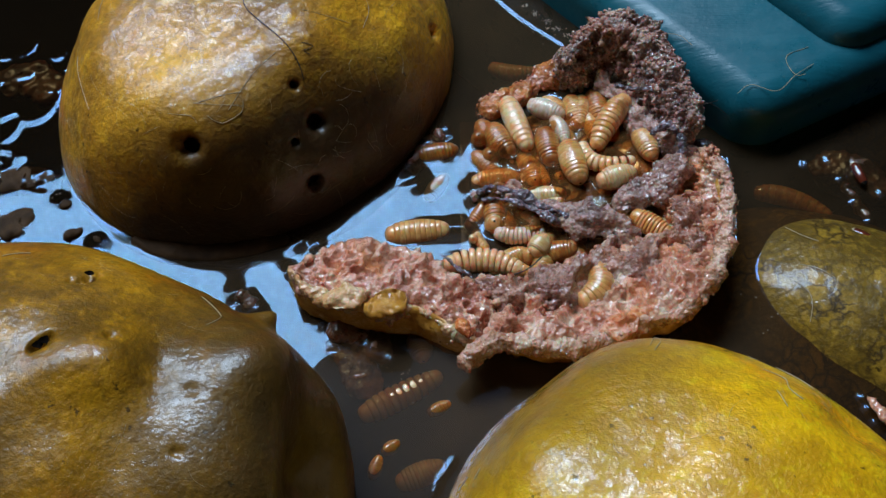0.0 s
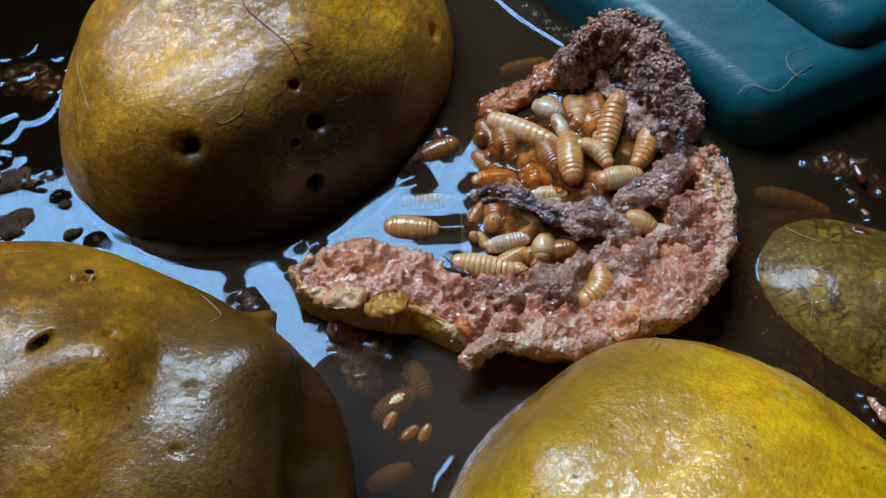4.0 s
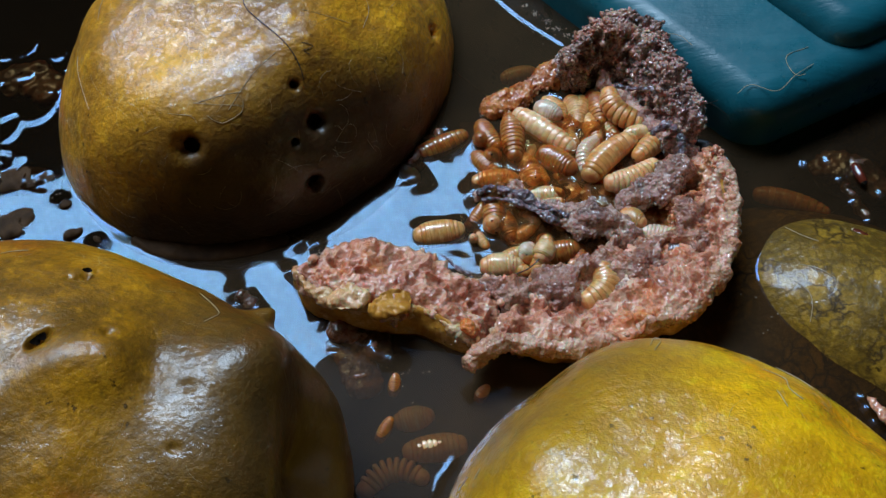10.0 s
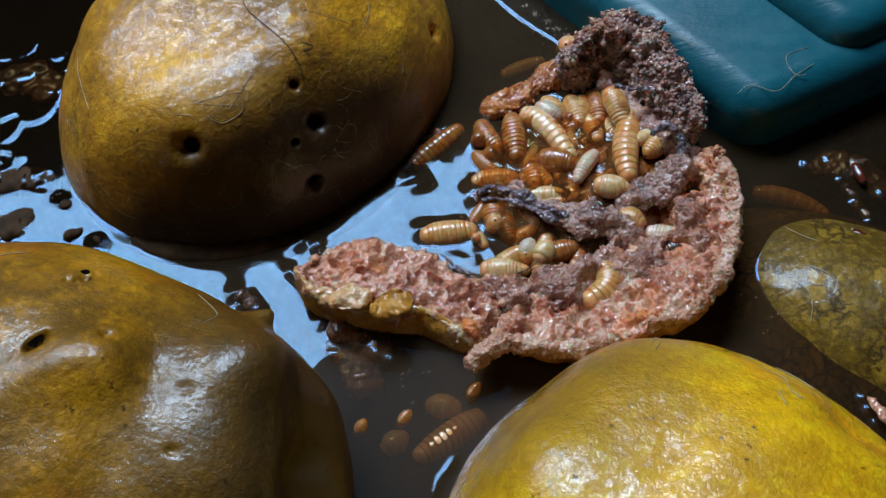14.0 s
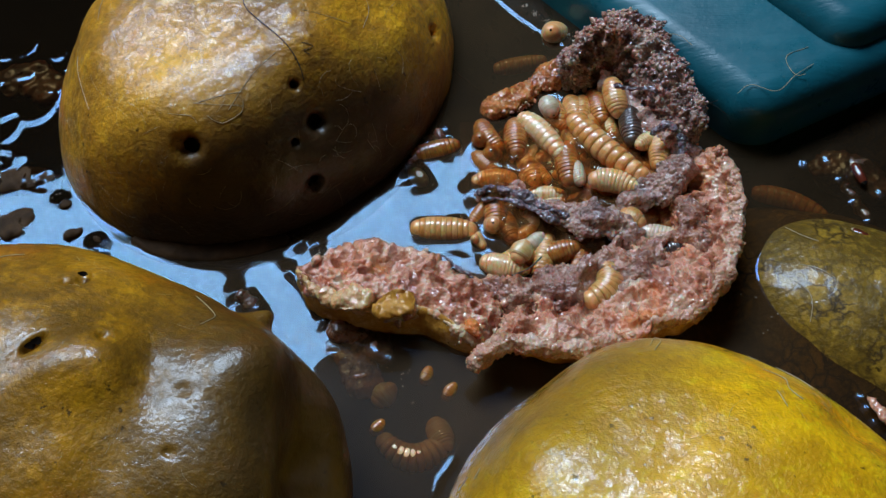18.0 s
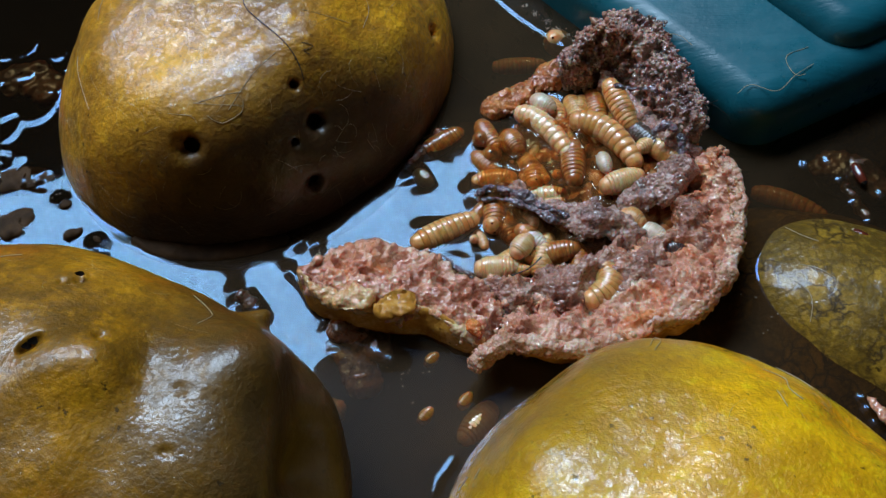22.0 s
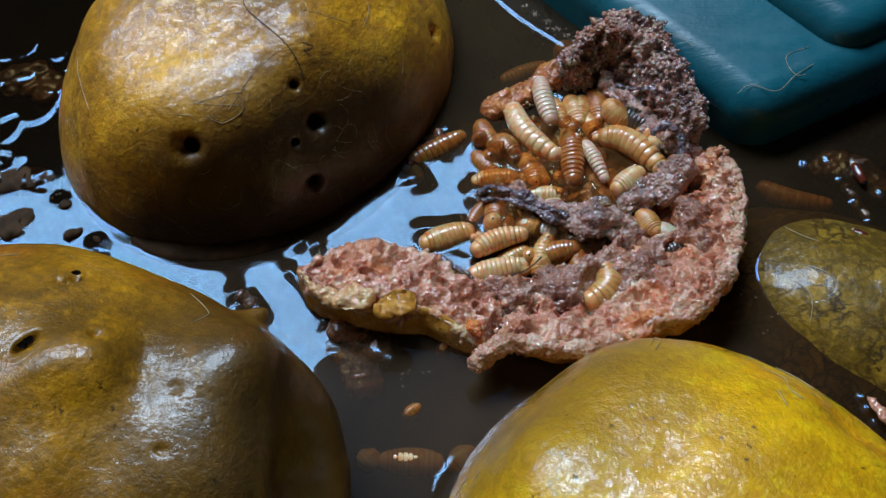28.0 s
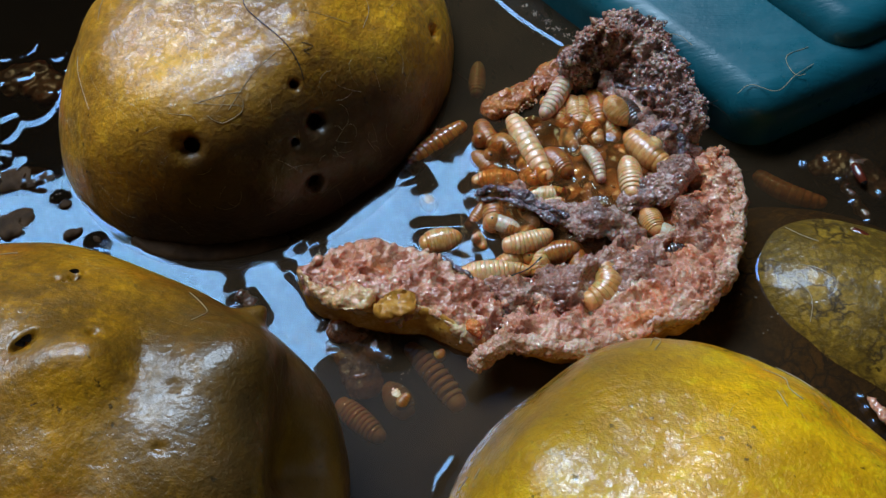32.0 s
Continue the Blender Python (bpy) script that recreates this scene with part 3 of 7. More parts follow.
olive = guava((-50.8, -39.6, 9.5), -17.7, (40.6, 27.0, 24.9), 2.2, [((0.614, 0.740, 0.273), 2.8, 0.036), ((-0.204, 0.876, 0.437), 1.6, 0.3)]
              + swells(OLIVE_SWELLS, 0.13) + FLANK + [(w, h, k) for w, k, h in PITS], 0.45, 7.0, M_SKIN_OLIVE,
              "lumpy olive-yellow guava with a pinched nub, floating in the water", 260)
for w in (PITS[1][0], PITS[2][0], PITS[6][0]):
    bored_hole(olive, w, 0.62)
yellow = guava((33.04, -54.7, 1.68), -38.0, (34.03, 31.2, 27.73), 2.3, swells(YELLOW_SWELLS, 0.15) + [((0.197, 0.78, 0.594), -2.0, 0.1)], 0.4, 11.0, M_SKIN_YELLOW,
               "bright yellow ripe guava with pale scuffs", 200)
green = guava((74.6, -14.6, -15.9), -32.2, (41.7, 19.75, 20.2), 2.31, [], 0.5, 17.0, M_SKIN_GREEN,
              "greenish guava with a netted skin, mostly under water", 140)
guava((85.8, 35.8, -15.0), 20, (20, 15, 14), 2.2, [], 0.8, 23.0, M_SKIN_GREEN, "olive guava sunk just below the muddy water", 90)

skin_fibre(browned, ((-0.096, -0.108, 0.990), (-0.136, -0.192, 0.972), (-0.120, -0.451, 0.884), (-0.137, -0.580, 0.803), (-0.168, -0.649, 0.742)), 0.075, M_HAIR_DARK, "dark root hair")
skin_fibre(browned, ((-0.052, -0.521, 0.852), (-0.015, -0.568, 0.823), (-0.070, -0.560, 0.826), (-0.058, -0.589, 0.806)), 0.05, M_HAIR_DARK, "dark root hair")
for ways in (((-0.611, -0.355, 0.708), (-0.519, -0.427, 0.741), (-0.450, -0.484, 0.750)),
             ((-0.614, -0.418, 0.670), (-0.587, -0.486, 0.647), (-0.502, -0.529, 0.684), (-0.470, -0.505, 0.723)),
             ((-0.542, -0.480, 0.690), (-0.359, -0.468, 0.808), (-0.185, -0.476, 0.860)),
             ((-0.745, 0.378, 0.550), (-0.806, 0.270, 0.527), (-0.857, 0.095, 0.507)),
             ((-0.604, 0.408, 0.685), (-0.514, 0.511, 0.689), (-0.481, 0.536, 0.693)),
             ((0.474, -0.462, 0.750), (0.436, -0.535, 0.723), (0.336, -0.603, 0.723))):
    skin_fibre(browned, ways, 0.045, M_HAIR, "pale plant fibre")
for ways in (((0.400, -0.723, 0.563), (0.407, -0.761, 0.505), (0.355, -0.809, 0.469)),
             ((-0.628, -0.336, 0.702), (-0.558, -0.434, 0.707), (-0.483, -0.518, 0.706)),
             ((-0.616, 0.297, 0.730), (-0.662, 0.183, 0.727)),
             ((-0.707, -0.272, 0.652), (-0.657, -0.361, 0.661), (-0.654, -0.400, 0.642)),
             ((0.093, -0.389, 0.917), (0.188, -0.486, 0.853), (0.286, -0.562, 0.776))):
    skin_fibre(browned, ways, 0.032, M_HAIR, "pale plant fibre")
for ways in (((-0.413, 0.596, 0.689), (-0.376, 0.630, 0.679), (-0.322, 0.669, 0.670)), ((0.430, 0.764, 0.481), (0.537, 0.659, 0.527), (0.562, 0.598, 0.571), (0.552, 0.538, 0.637))):
    skin_fibre(olive, ways, 0.06, M_HAIR, "pale plant fibre")
for ways in (((-0.846, 0.154, 0.511), (-0.801, 0.136, 0.583), (-0.753, 0.136, 0.644)), ((-0.755, -0.165, 0.635), (-0.697, -0.212, 0.685), (-0.663, -0.290, 0.690), (-0.643, -0.371, 0.670)), ((-0.772, -0.060, 0.632), (-0.715, -0.048, 0.698), (-0.645, -0.073, 0.760))):
    skin_fibre(green, ways, 0.06, M_HAIR, "pale plant fibre")
for ways in (((-0.244, 0.751, 0.614), (-0.158, 0.773, 0.614), (-0.112, 0.706, 0.700), (-0.046, 0.686, 0.726)),
             ((-0.213, 0.846, 0.489), (-0.156, 0.858, 0.489), (-0.037, 0.833, 0.552)),
             ((-0.149, 0.652, 0.743), (-0.078, 0.593, 0.802)),
             ((-0.635, 0.530, 0.562), (-0.643, 0.609, 0.463), (-0.617, 0.590, 0.521), (-0.611, 0.510, 0.605)),
             ((-0.916, -0.169, 0.365), (-0.919, -0.102, 0.381)),
             ((-0.877, -0.334, 0.345), (-0.876, -0.285, 0.388)),
             ((-0.845, -0.298, 0.444), (-0.852, -0.256, 0.458))):
    skin_fibre(yellow, ways, 0.07, M_HAIR, "pale plant fibre")


def fuzz(g, count, radius, seed):
    """Fine pale hairs of root and skin that cling to the wet fruit."""
    rng, verts, faces = random.Random(seed), [], []
    for _ in range(count):
        d = Vector((rng.gauss(0, 1), rng.gauss(0, 1), abs(rng.gauss(0.3, 0.8)))).normalized()
        side = d.cross(Vector((rng.gauss(0, 1), rng.gauss(0, 1), rng.gauss(0, 1)))).normalized()
        turn, step = rng.gauss(0, 0.25), rng.uniform(0.012, 0.03)
        base, n = len(verts), rng.randint(4, 8)
        for k in range(n):
            c, across = skin_point(g, d, radius * 0.7), d.cross(side).normalized()
            verts += [c * MM + across * radius * MM, c * MM + d * radius * MM, c * MM - across * radius * MM]
            side = (side * math.cos(turn) + across * math.sin(turn)).normalized()
            d = (d + side * step).normalized()
        faces += [tuple(base + v for v in f) for f in grid_faces(n, 3, True)]
    ob = part("fuzz", mesh_from("fuzz", verts, faces, M_HAIR), g["thing"], "fine pale hairs")
    ob["kind"] = "stuff"


fuzz(browned, 260, 0.015, 41)
fuzz(olive, 60, 0.015, 42)
fuzz(yellow, 90, 0.018, 43)


# ---- the halved fruit ----
fruit = thing("halved_guava", (24.1, 6.5, 0.0), label="torn-open guava half with pink pulp, full of larvae", category="guava")
FRUIT_AT = Vector((24.1, 6.5, 0.0))


def fruit_part(name, mesh, label=""):
    mesh.transform(Matrix.Translation(-FRUIT_AT * MM))
    return part(name, mesh, fruit, label)


FLAP_RIM = [(-22.8, -7.1, 6.0), (-19.9, -10.7, 5.8), (-15.0, -12.7, 5.4), (-8.3, -13.9, 5.0), (-2.9, -14.1, 4.6), (1.3, -16.4, 4.0), (5.5, -18.6, 3.2)]
FLAP_INNER = [(-21.8, -6.3, 6.0), (-17.7, -2.9, 4.4), (-11.7, -1.7, 3.6), (-5.2, -2.2, 3.0), (0.1, -5.3, 2.4), (5.3, -8.2, 2.2), (9.1, -11.6, 1.8)]
FRONT_RIM = [(3.2, -23.9, 6.0), (5.4, -21.8, 6.8), (9.9, -20.1, 6.8), (17.7, -20.6, 5.6), (24.7, -19.1, 5.6), (30.1, -17.3, 6.4), (35.9, -15.4, 7.4), (40.3, -10.7, 8.2)]
FRONT_INNER = [(4.6, -21.5, 5.6), (8.4, -15.5, 4.4), (12.5, -9.8, 3.0), (20.3, -7.6, 2.6), (25.7, -5.6, 2.6), (29.5, -1.5, 2.6), (33.4, -0.7, 3.0), (37.3, 2.4, 3.0)]
SIDE_RIM = [(37.9, -13.6, 7.0), (41.1, -9.6, 8.4), (43.2, -3.7, 9.2), (44.1, 3.5, 10.0), (43.5, 10.4, 10.0), (42.5, 14.4, 9.4)]
SIDE_INNER = [(33.8, -1.8, 3.0), (36.8, 1.9, 3.0), (38.2, 5.5, 3.2), (39.3, 9.5, 3.6), (39.8, 12.8, 4.4), (40.6, 14.7, 5.4)]
TOP_RIM = [(19.2, 32.8, 4.0), (21.2, 35.0, 8.0), (26.0, 38.6, 11.0), (32.0, 38.7, 12.0), (36.1, 35.4, 12.0), (38.1, 27.5, 12.0), (40.7, 21.7, 11.0), (40.8, 16.1, 9.0)]
TOP_INNER = [(20.8, 32.4, 2.0), (23.5, 32.3, 4.0), (26.2, 33.5, 4.0), (30.1, 31.3, 4.0), (32.2, 28.3, 4.0), (34.3, 24.7, 4.0), (36.2, 20.5, 4.0), (37.5, 16.2, 4.0)]
m_flap = ribbon("flap", FLAP_RIM, FLAP_INNER, M_FLESH, (1.5, 1.4, 0.6), 5.0, 0.8, 0.6, seed=1, dents=[(-16.5, -5.5, 1.4, 1.5), (-1.0, -8.5, 1.5, 1.6), (-9.0, -5.5, 1.8, 1.2), (5.1, -13.5, 1.1, 1.8), (7.0, -15.4, 1.1, 1.8)])
m_front = ribbon("front_wall", FRONT_RIM, FRONT_INNER, M_FLESH, (1.4, 1.4, 0.65), 4.6, 0.8, 1.0, seed=2,
                 dents=[(*p, *d) for p, d in zip([(22.8, -8.6), (25.5, -3.6), (11.2, -18.2), (13.1, -13.4), (16.9, -13.2), (20.7, -13.4), (28.3, -13.1), (8.0, -15.8)], ((2.6, 1.6), (2.0, 3.0), (2.0, 1.8), (2.2, 1.6), (2.4, 1.8), (2.0, 1.5), (2.0, 1.4), (1.6, 1.8)))])
m_right = ribbon("side_wall", SIDE_RIM, SIDE_INNER, M_FLESH, (1.3, 1.4, 0.65), 5.5, 0.6, 0.8, seed=3, dents=[(35.8, -3.4, 2.9, 4.6), (39.4, 8.5, 1.8, 3.0), (40.5, 1.5, 1.8, 1.8)])
m_top = ribbon("top_wall", TOP_RIM, TOP_INNER, M_CORE, (1.2, 1.5, 0.8), 6.0, 0.4, 4.6, seed=4, dents=[(27.6, 33.0, 1.8, 4.0), (33.5, 31.0, 1.8, 1.8), (37.0, 24.5, 1.8, 2.5)])
m_spur = sweep("amber_spur", [(22.4, 35.7, 2.0, 1.8, 2.0), (18.6, 34.5, 1.0, 2.6, 2.0), (15.6, 33.1, 0.4, 1.6, 1.5), (12.3, 30.1, 0.7, 2.8, 1.9), (8.7, 28.3, 0.2, 2.2, 1.5), (6.1, 27.5, -0.3, 1.0, 1.0)], M_SPUR, (0.9, 0.6, 0.2), 0.25, seed=14)
m_inner = sweep("inner_pulp", [(26.7, 33.4, 3.0, 1.0, 2.2), (28.7, 29.0, 2.4, 1.6, 1.8), (34.1, 21.6, 3.4, 2.0, 2.0), (37.3, 18.1, 4.2, 1.8, 2.4), (39.8, 12.9, 3.6, 1.6, 2.4)], M_CORE, (1.2, 0.9, 0.15), 0.25, seed=15)
m_shelf = sweep("pulp_shelf", [(4.9, -6.3, 0.7, 1.4, 1.2), (10.0, -8.7, 2.2, 3.0, 1.8), (16.0, -9.0, 2.8, 4.0, 2.2), (23.9, -7.3, 3.2, 4.6, 2.6), (31.9, -4.5, 3.6, 4.4, 2.8), (37.9, 0.3, 4.2, 3.4, 3.0), (39.6, 7.8, 4.2, 2.4, 2.6)], M_SHELF, (1.5, 1.1, 0.25), 0.25, seed=16, dents=[(35.3, -4.0, 3.0, 2.6, 5.0), (28.1, -1.8, 3.0, 2.0, 4.0), (22.3, -8.4, 4.0, 2.2, 2.0), (39.4, 5.6, 3.0, 1.6, 3.0), (12.7, -7.7, 1.0, 1.6, 2.0)])
m_core = sweep("core_rib", [(4.9, 10.0, 0.6, 0.7, 0.8), (9.6, 9.6, 2.0, 1.3, 1.2), (14.9, 6.7, 2.6, 1.7, 1.6), (20.1, 3.7, 3.0, 2.4, 2.0), (24.4, 2.9, 3.6, 3.0, 2.4), (27.9, 1.4, 3.0, 2.8, 2.4), (28.8, -2.2, 2.0, 2.2, 2.0)], M_CORE, (1.5, 1.0, 0.12), 0.22, seed=5)
m_clump = sweep("core_clump", [(27.3, 5.4, 3.0, 1.4, 1.5), (31.8, 7.6, 4.0, 2.6, 2.2), (35.9, 9.7, 5.0, 2.4, 2.4), (38.2, 14.1, 5.0, 1.7, 2.4)], M_CORE, (1.5, 1.0, 0.12), 0.22, seed=6)
m_skin = sweep("outer_skin", along(FLAP_RIM, -0.2, -2.6, 0.9, 3.0), M_SKIN_OCHRE, (0.5, 0.25, 0.03), 0.3, 8, -14)
m_rear = sweep("rear_skin", along(FRONT_RIM[2:] + SIDE_RIM[2:], 1.3, -3.6, 0.8, 2.4), M_SKIN_OCHRE, (0.5, 0.25, 0.03), 0.3, 9, -14)
m_lip = sweep("pale_lip", along(FRONT_RIM + SIDE_RIM[2:5], 0.4, -0.6, 1.2, 1.3), M_LIP, (0.8, 0.6, 0.2), 0.25, 21)
m_rind = sweep("rind", along(FLAP_RIM, 0.3, -0.7, 1.1, 1.3), M_RIND, (0.8, 0.45, 0.2), 0.25, 18)
bed_pts = [(7.6, 16.9, -2.0, 4, 1.8), (16.5, 16.3, -1.2, 12, 2.0), (25.6, 13.7, -0.8, 17, 2.2), (34.6, 10.2, -0.6, 14, 2.4), (40.6, 6.9, -0.6, 8, 2.2)]
m_bed = sweep("pulp_bed", bed_pts, M_AMBER, (1.2, 0.8, 0.15), 0.45, seed=9)
m_patch = sweep("skin_patch", [(-11.2, -14.4, 5.6, 0.6, 0.5), (-8.8, -13.7, 6.4, 2.0, 0.5), (-6.6, -12.6, 6.4, 2.2, 0.5), (-5.0, -11.3, 5.8, 0.8, 0.5)], M_SKIN_OCHRE, (0.8, 0.7, 0.15), 0.2, 61)
m_film = sweep("membrane", [(-17.6, -12.3, 5.6, 0.5, 0.4), (-15.2, -12.7, 6.3, 1.8, 0.6), (-12.7, -12.1, 6.3, 1.8, 0.6), (-10.9, -11.0, 5.8, 0.5, 0.4)], M_RIND, (0.7, 0.6, 0.12), 0.2, 62)
m_red = sweep("red_scrap", [(2.6, -15.3, 5.0, 0.6, 0.7), (3.6, -16.8, 5.2, 1.3, 1.2), (4.5, -18.5, 4.8, 0.6, 0.7)], M_RED, (0.4, 0.3, 0.06), 0.2, 63)
for nm, me, lab in (("skin_patch", m_patch, "ochre patch of skin"), ("membrane", m_film, "cream membrane"), ("red_scrap", m_red, "orange-red scrap of pulp"), ("rind", m_rind, "cream and ochre bruised rind"), ("pale_lip", m_lip, "pale pink rind"), ("amber_spur", m_spur, "amber wet pulp"), ("inner_pulp", m_inner, "purplish grey rotten pulp"), ("pulp_shelf", m_shelf, "wet pink pulp")):
    fruit_part(nm, me, lab)
for nm, me, lab in (("flap", m_flap, ""), ("front_wall", m_front, ""), ("side_wall", m_right, ""), ("top_wall", m_top, "purplish grey rotten pulp"),
                    ("core_rib", m_core, "purplish grey fibrous pulp"), ("core_clump", m_clump, "purplish grey rotten pulp"), ("outer_skin", m_skin, "ochre skin"), ("rear_skin", m_rear, "thin bruised skin"), ("pulp_bed", m_bed, "amber wet pulp")):
    fruit_part(nm, me, lab)

# ---- the teal plastic crate ----


def wedge(name, corner, way_a, way_b, length, low, high, r, material):
    """A block with one corner at the given place, rounded edges, running off along two directions in degrees."""
    c = Vector((*corner, 0))
    a = Vector((math.cos(radians(way_a)), math.sin(radians(way_a)), 0)) * length
    b = Vector((math.cos(radians(way_b)), math.sin(radians(way_b)), 0)) * length
    bm = bmesh.new()
    foot = [bm.verts.new((c + q + Vector((0, 0, low))) * MM) for q in (Vector(), b, a + b, a)]
    face = bm.faces.new(foot)
    top = bmesh.ops.extrude_face_region(bm, geom=[face])["geom"]
    bmesh.ops.translate(bm, verts=[v for v in top if isinstance(v, bmesh.types.BMVert)], vec=(0, 0, (high - low) * MM))
    bmesh.ops.recalc_face_normals(bm, faces=bm.faces[:])
    bmesh.ops.bevel(bm, geom=bm.edges[:], offset=r * MM, segments=7, profile=0.5, affect="EDGES")
    me = bpy.data.meshes.new(name)
    bm.to_mesh(me)
    bm.free()
    me.materials.append(material)
    me.polygons.foreach_set("use_smooth", [True] * len(me.polygons))
    return me


teal = thing("plastic_crate", label="teal plastic crate corner standing in the muddy water", category="crate")
part("body", wedge("body", (50.0, 18.6), 133, 27, 75, -43, 10.5, 5.5, M_TEAL), teal)
part("raised_rim", wedge("raised_rim", (65.5, 31.0), 132, 28, 60, 2, 15, 5.0, M_TEAL), teal)
for pts in ([(60.1, 32.6, 10.6), (56.3, 30.7, 10.6), (56.4, 27.9, 10.6), (57.4, 26.5, 10.6), (58.8, 26.8, 10.6)], [(60.4, 29.0, 10.6), (57.0, 26.5, 10.6), (53.6, 23.3, 10.6), (49.6, 24.6, 10.6), (47.1, 22.7, 10.6)],
            [(35.2, 35.5, 10.6), (38.9, 35.2, 10.6), (41.0, 33.0, 10.6)], [(60.2, 40.5, 10.6), (60.5, 38.6, 10.6), (61.9, 38.0, 10.6)]):
    fibre("plant_fibre", pts, 0.05, M_HAIR, None, "pale curled plant fibre stuck on the teal plastic", "fibre")

# ---- water ----
def signed_gap(x, y):
    """Distance in millimetres from the nearest guava's waterline, and from its inside."""
    best = np.full(x.shape, 99.0)
    for g in GUAVAS:
        at, radii, power = g["at"], g["radii"], g["power"]
        a = radians(g["turn"])
        if at[2] + radii[2] < 0.2:
            continue
        u, v = (x - at[0]) * math.cos(a) + (y - at[1]) * math.sin(a), -(x - at[0]) * math.sin(a) + (y - at[1]) * math.cos(a)
        h = max(0.05, 1 - abs(at[2] / radii[2]) ** power) ** (1 / power)
        ru, rv = radii[0] * h, radii[1] * h
        k = (np.abs(u / ru) ** power + np.abs(v / rv) ** power) ** (1 / power)
        best = np.minimum(best, (k - 1) * (ru + rv) / 2)
    return best


def water():
    fx, fy = np.arange(-92, 92.1, 0.4), np.arange(-56, 76.1, 0.4)
    xs = np.concatenate(([-179, -140, -110], fx, [110, 140, 179]))
    ys = np.concatenate(([-179, -120, -80], fy, [100, 140, 179]))
    x, y = np.meshgrid(xs, ys)
    gap = signed_gap(x, y)
    z = 0.4 * np.exp(-np.clip(gap + 0.9, 0, None) / 0.6)
    for q in spline([(-23.7, -4.3, 0.0, 0), (-14.0, -14.5, 0.0, 0), (1.4, -16.9, 0.0, 0), (18.2, -20.7, 0.0, 0), (35.5, -15.0, 0.0, 0), (45.9, -0.9, 0.0, 0), (47.3, 17.8, 0.0, 0)], 0.7):
        z = np.maximum(z, 0.6 * np.exp(-np.hypot(x - q[0], y - q[1]) / 1.1))
    for k in range(len(FLOTSAM)):
        cx, cy, r, h = FLOTSAM[k]
        z = np.maximum(z, h * np.exp(-np.clip(np.hypot(x - cx, y - cy) - r, 0, None) / (0.5 if cx < -60 else 1.2)))
    for pts, h in RIDGES:
        for q in spline([(p[0], p[1], 0) for p in pts], 0.4):
            z = np.maximum(z, 0.45 * h * np.exp(-np.hypot(x - q[0], y - q[1]) / 0.35))
    for x1, y1, _, x2, y2, _, r, h in CAPSULES:
        k = np.clip(((x - x1) * (x2 - x1) + (y - y1) * (y2 - y1)) / ((x2 - x1) ** 2 + (y2 - y1) ** 2), 0, 1)
        d = np.hypot(x - x1 - k * (x2 - x1), y - y1 - k * (y2 - y1))
        z = np.maximum(z, h * np.exp(-np.clip(d - r, 0, None) / 1.3))
    pond = np.hypot((x - POOL[0]) / 16.5, (y - POOL[1]) / 14.5)
    z = z + 0.8 * np.clip((1.0 - pond) / 0.16, 0, 1) ** 1.5
    z = z + 0.006 * np.sin(x / 5.1 + 1.3 * np.sin(y / 7.0)) * np.sin(y / 6.3)
    rr = np.hypot(x, y)
    scale = np.where(rr > 180, 180 / rr, 1.0)
    verts = np.stack([x * scale * MM, y * scale * MM, z * MM], -1).reshape(-1, 3)
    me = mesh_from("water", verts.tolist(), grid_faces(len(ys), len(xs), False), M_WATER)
    tagged(new("water", me), "muddy brown water that mirrors the sky", "water", kind="structure")


# ---- mud, crumbs and flotsam ----
def mud_clump(label, points, material=M_MUD, rough=(0.8, 0.6, 0.25), seed=0.0):
    me = sweep("mud_clump", points, material, rough, 0.4, seed)
    mid = Vector(points[len(points) // 2][:3]) * MM
    me.transform(Matrix.Translation(-mid))
    ob = tagged(new("mud_clump", me), label, "mud")
    ob.location = mid
    return ob


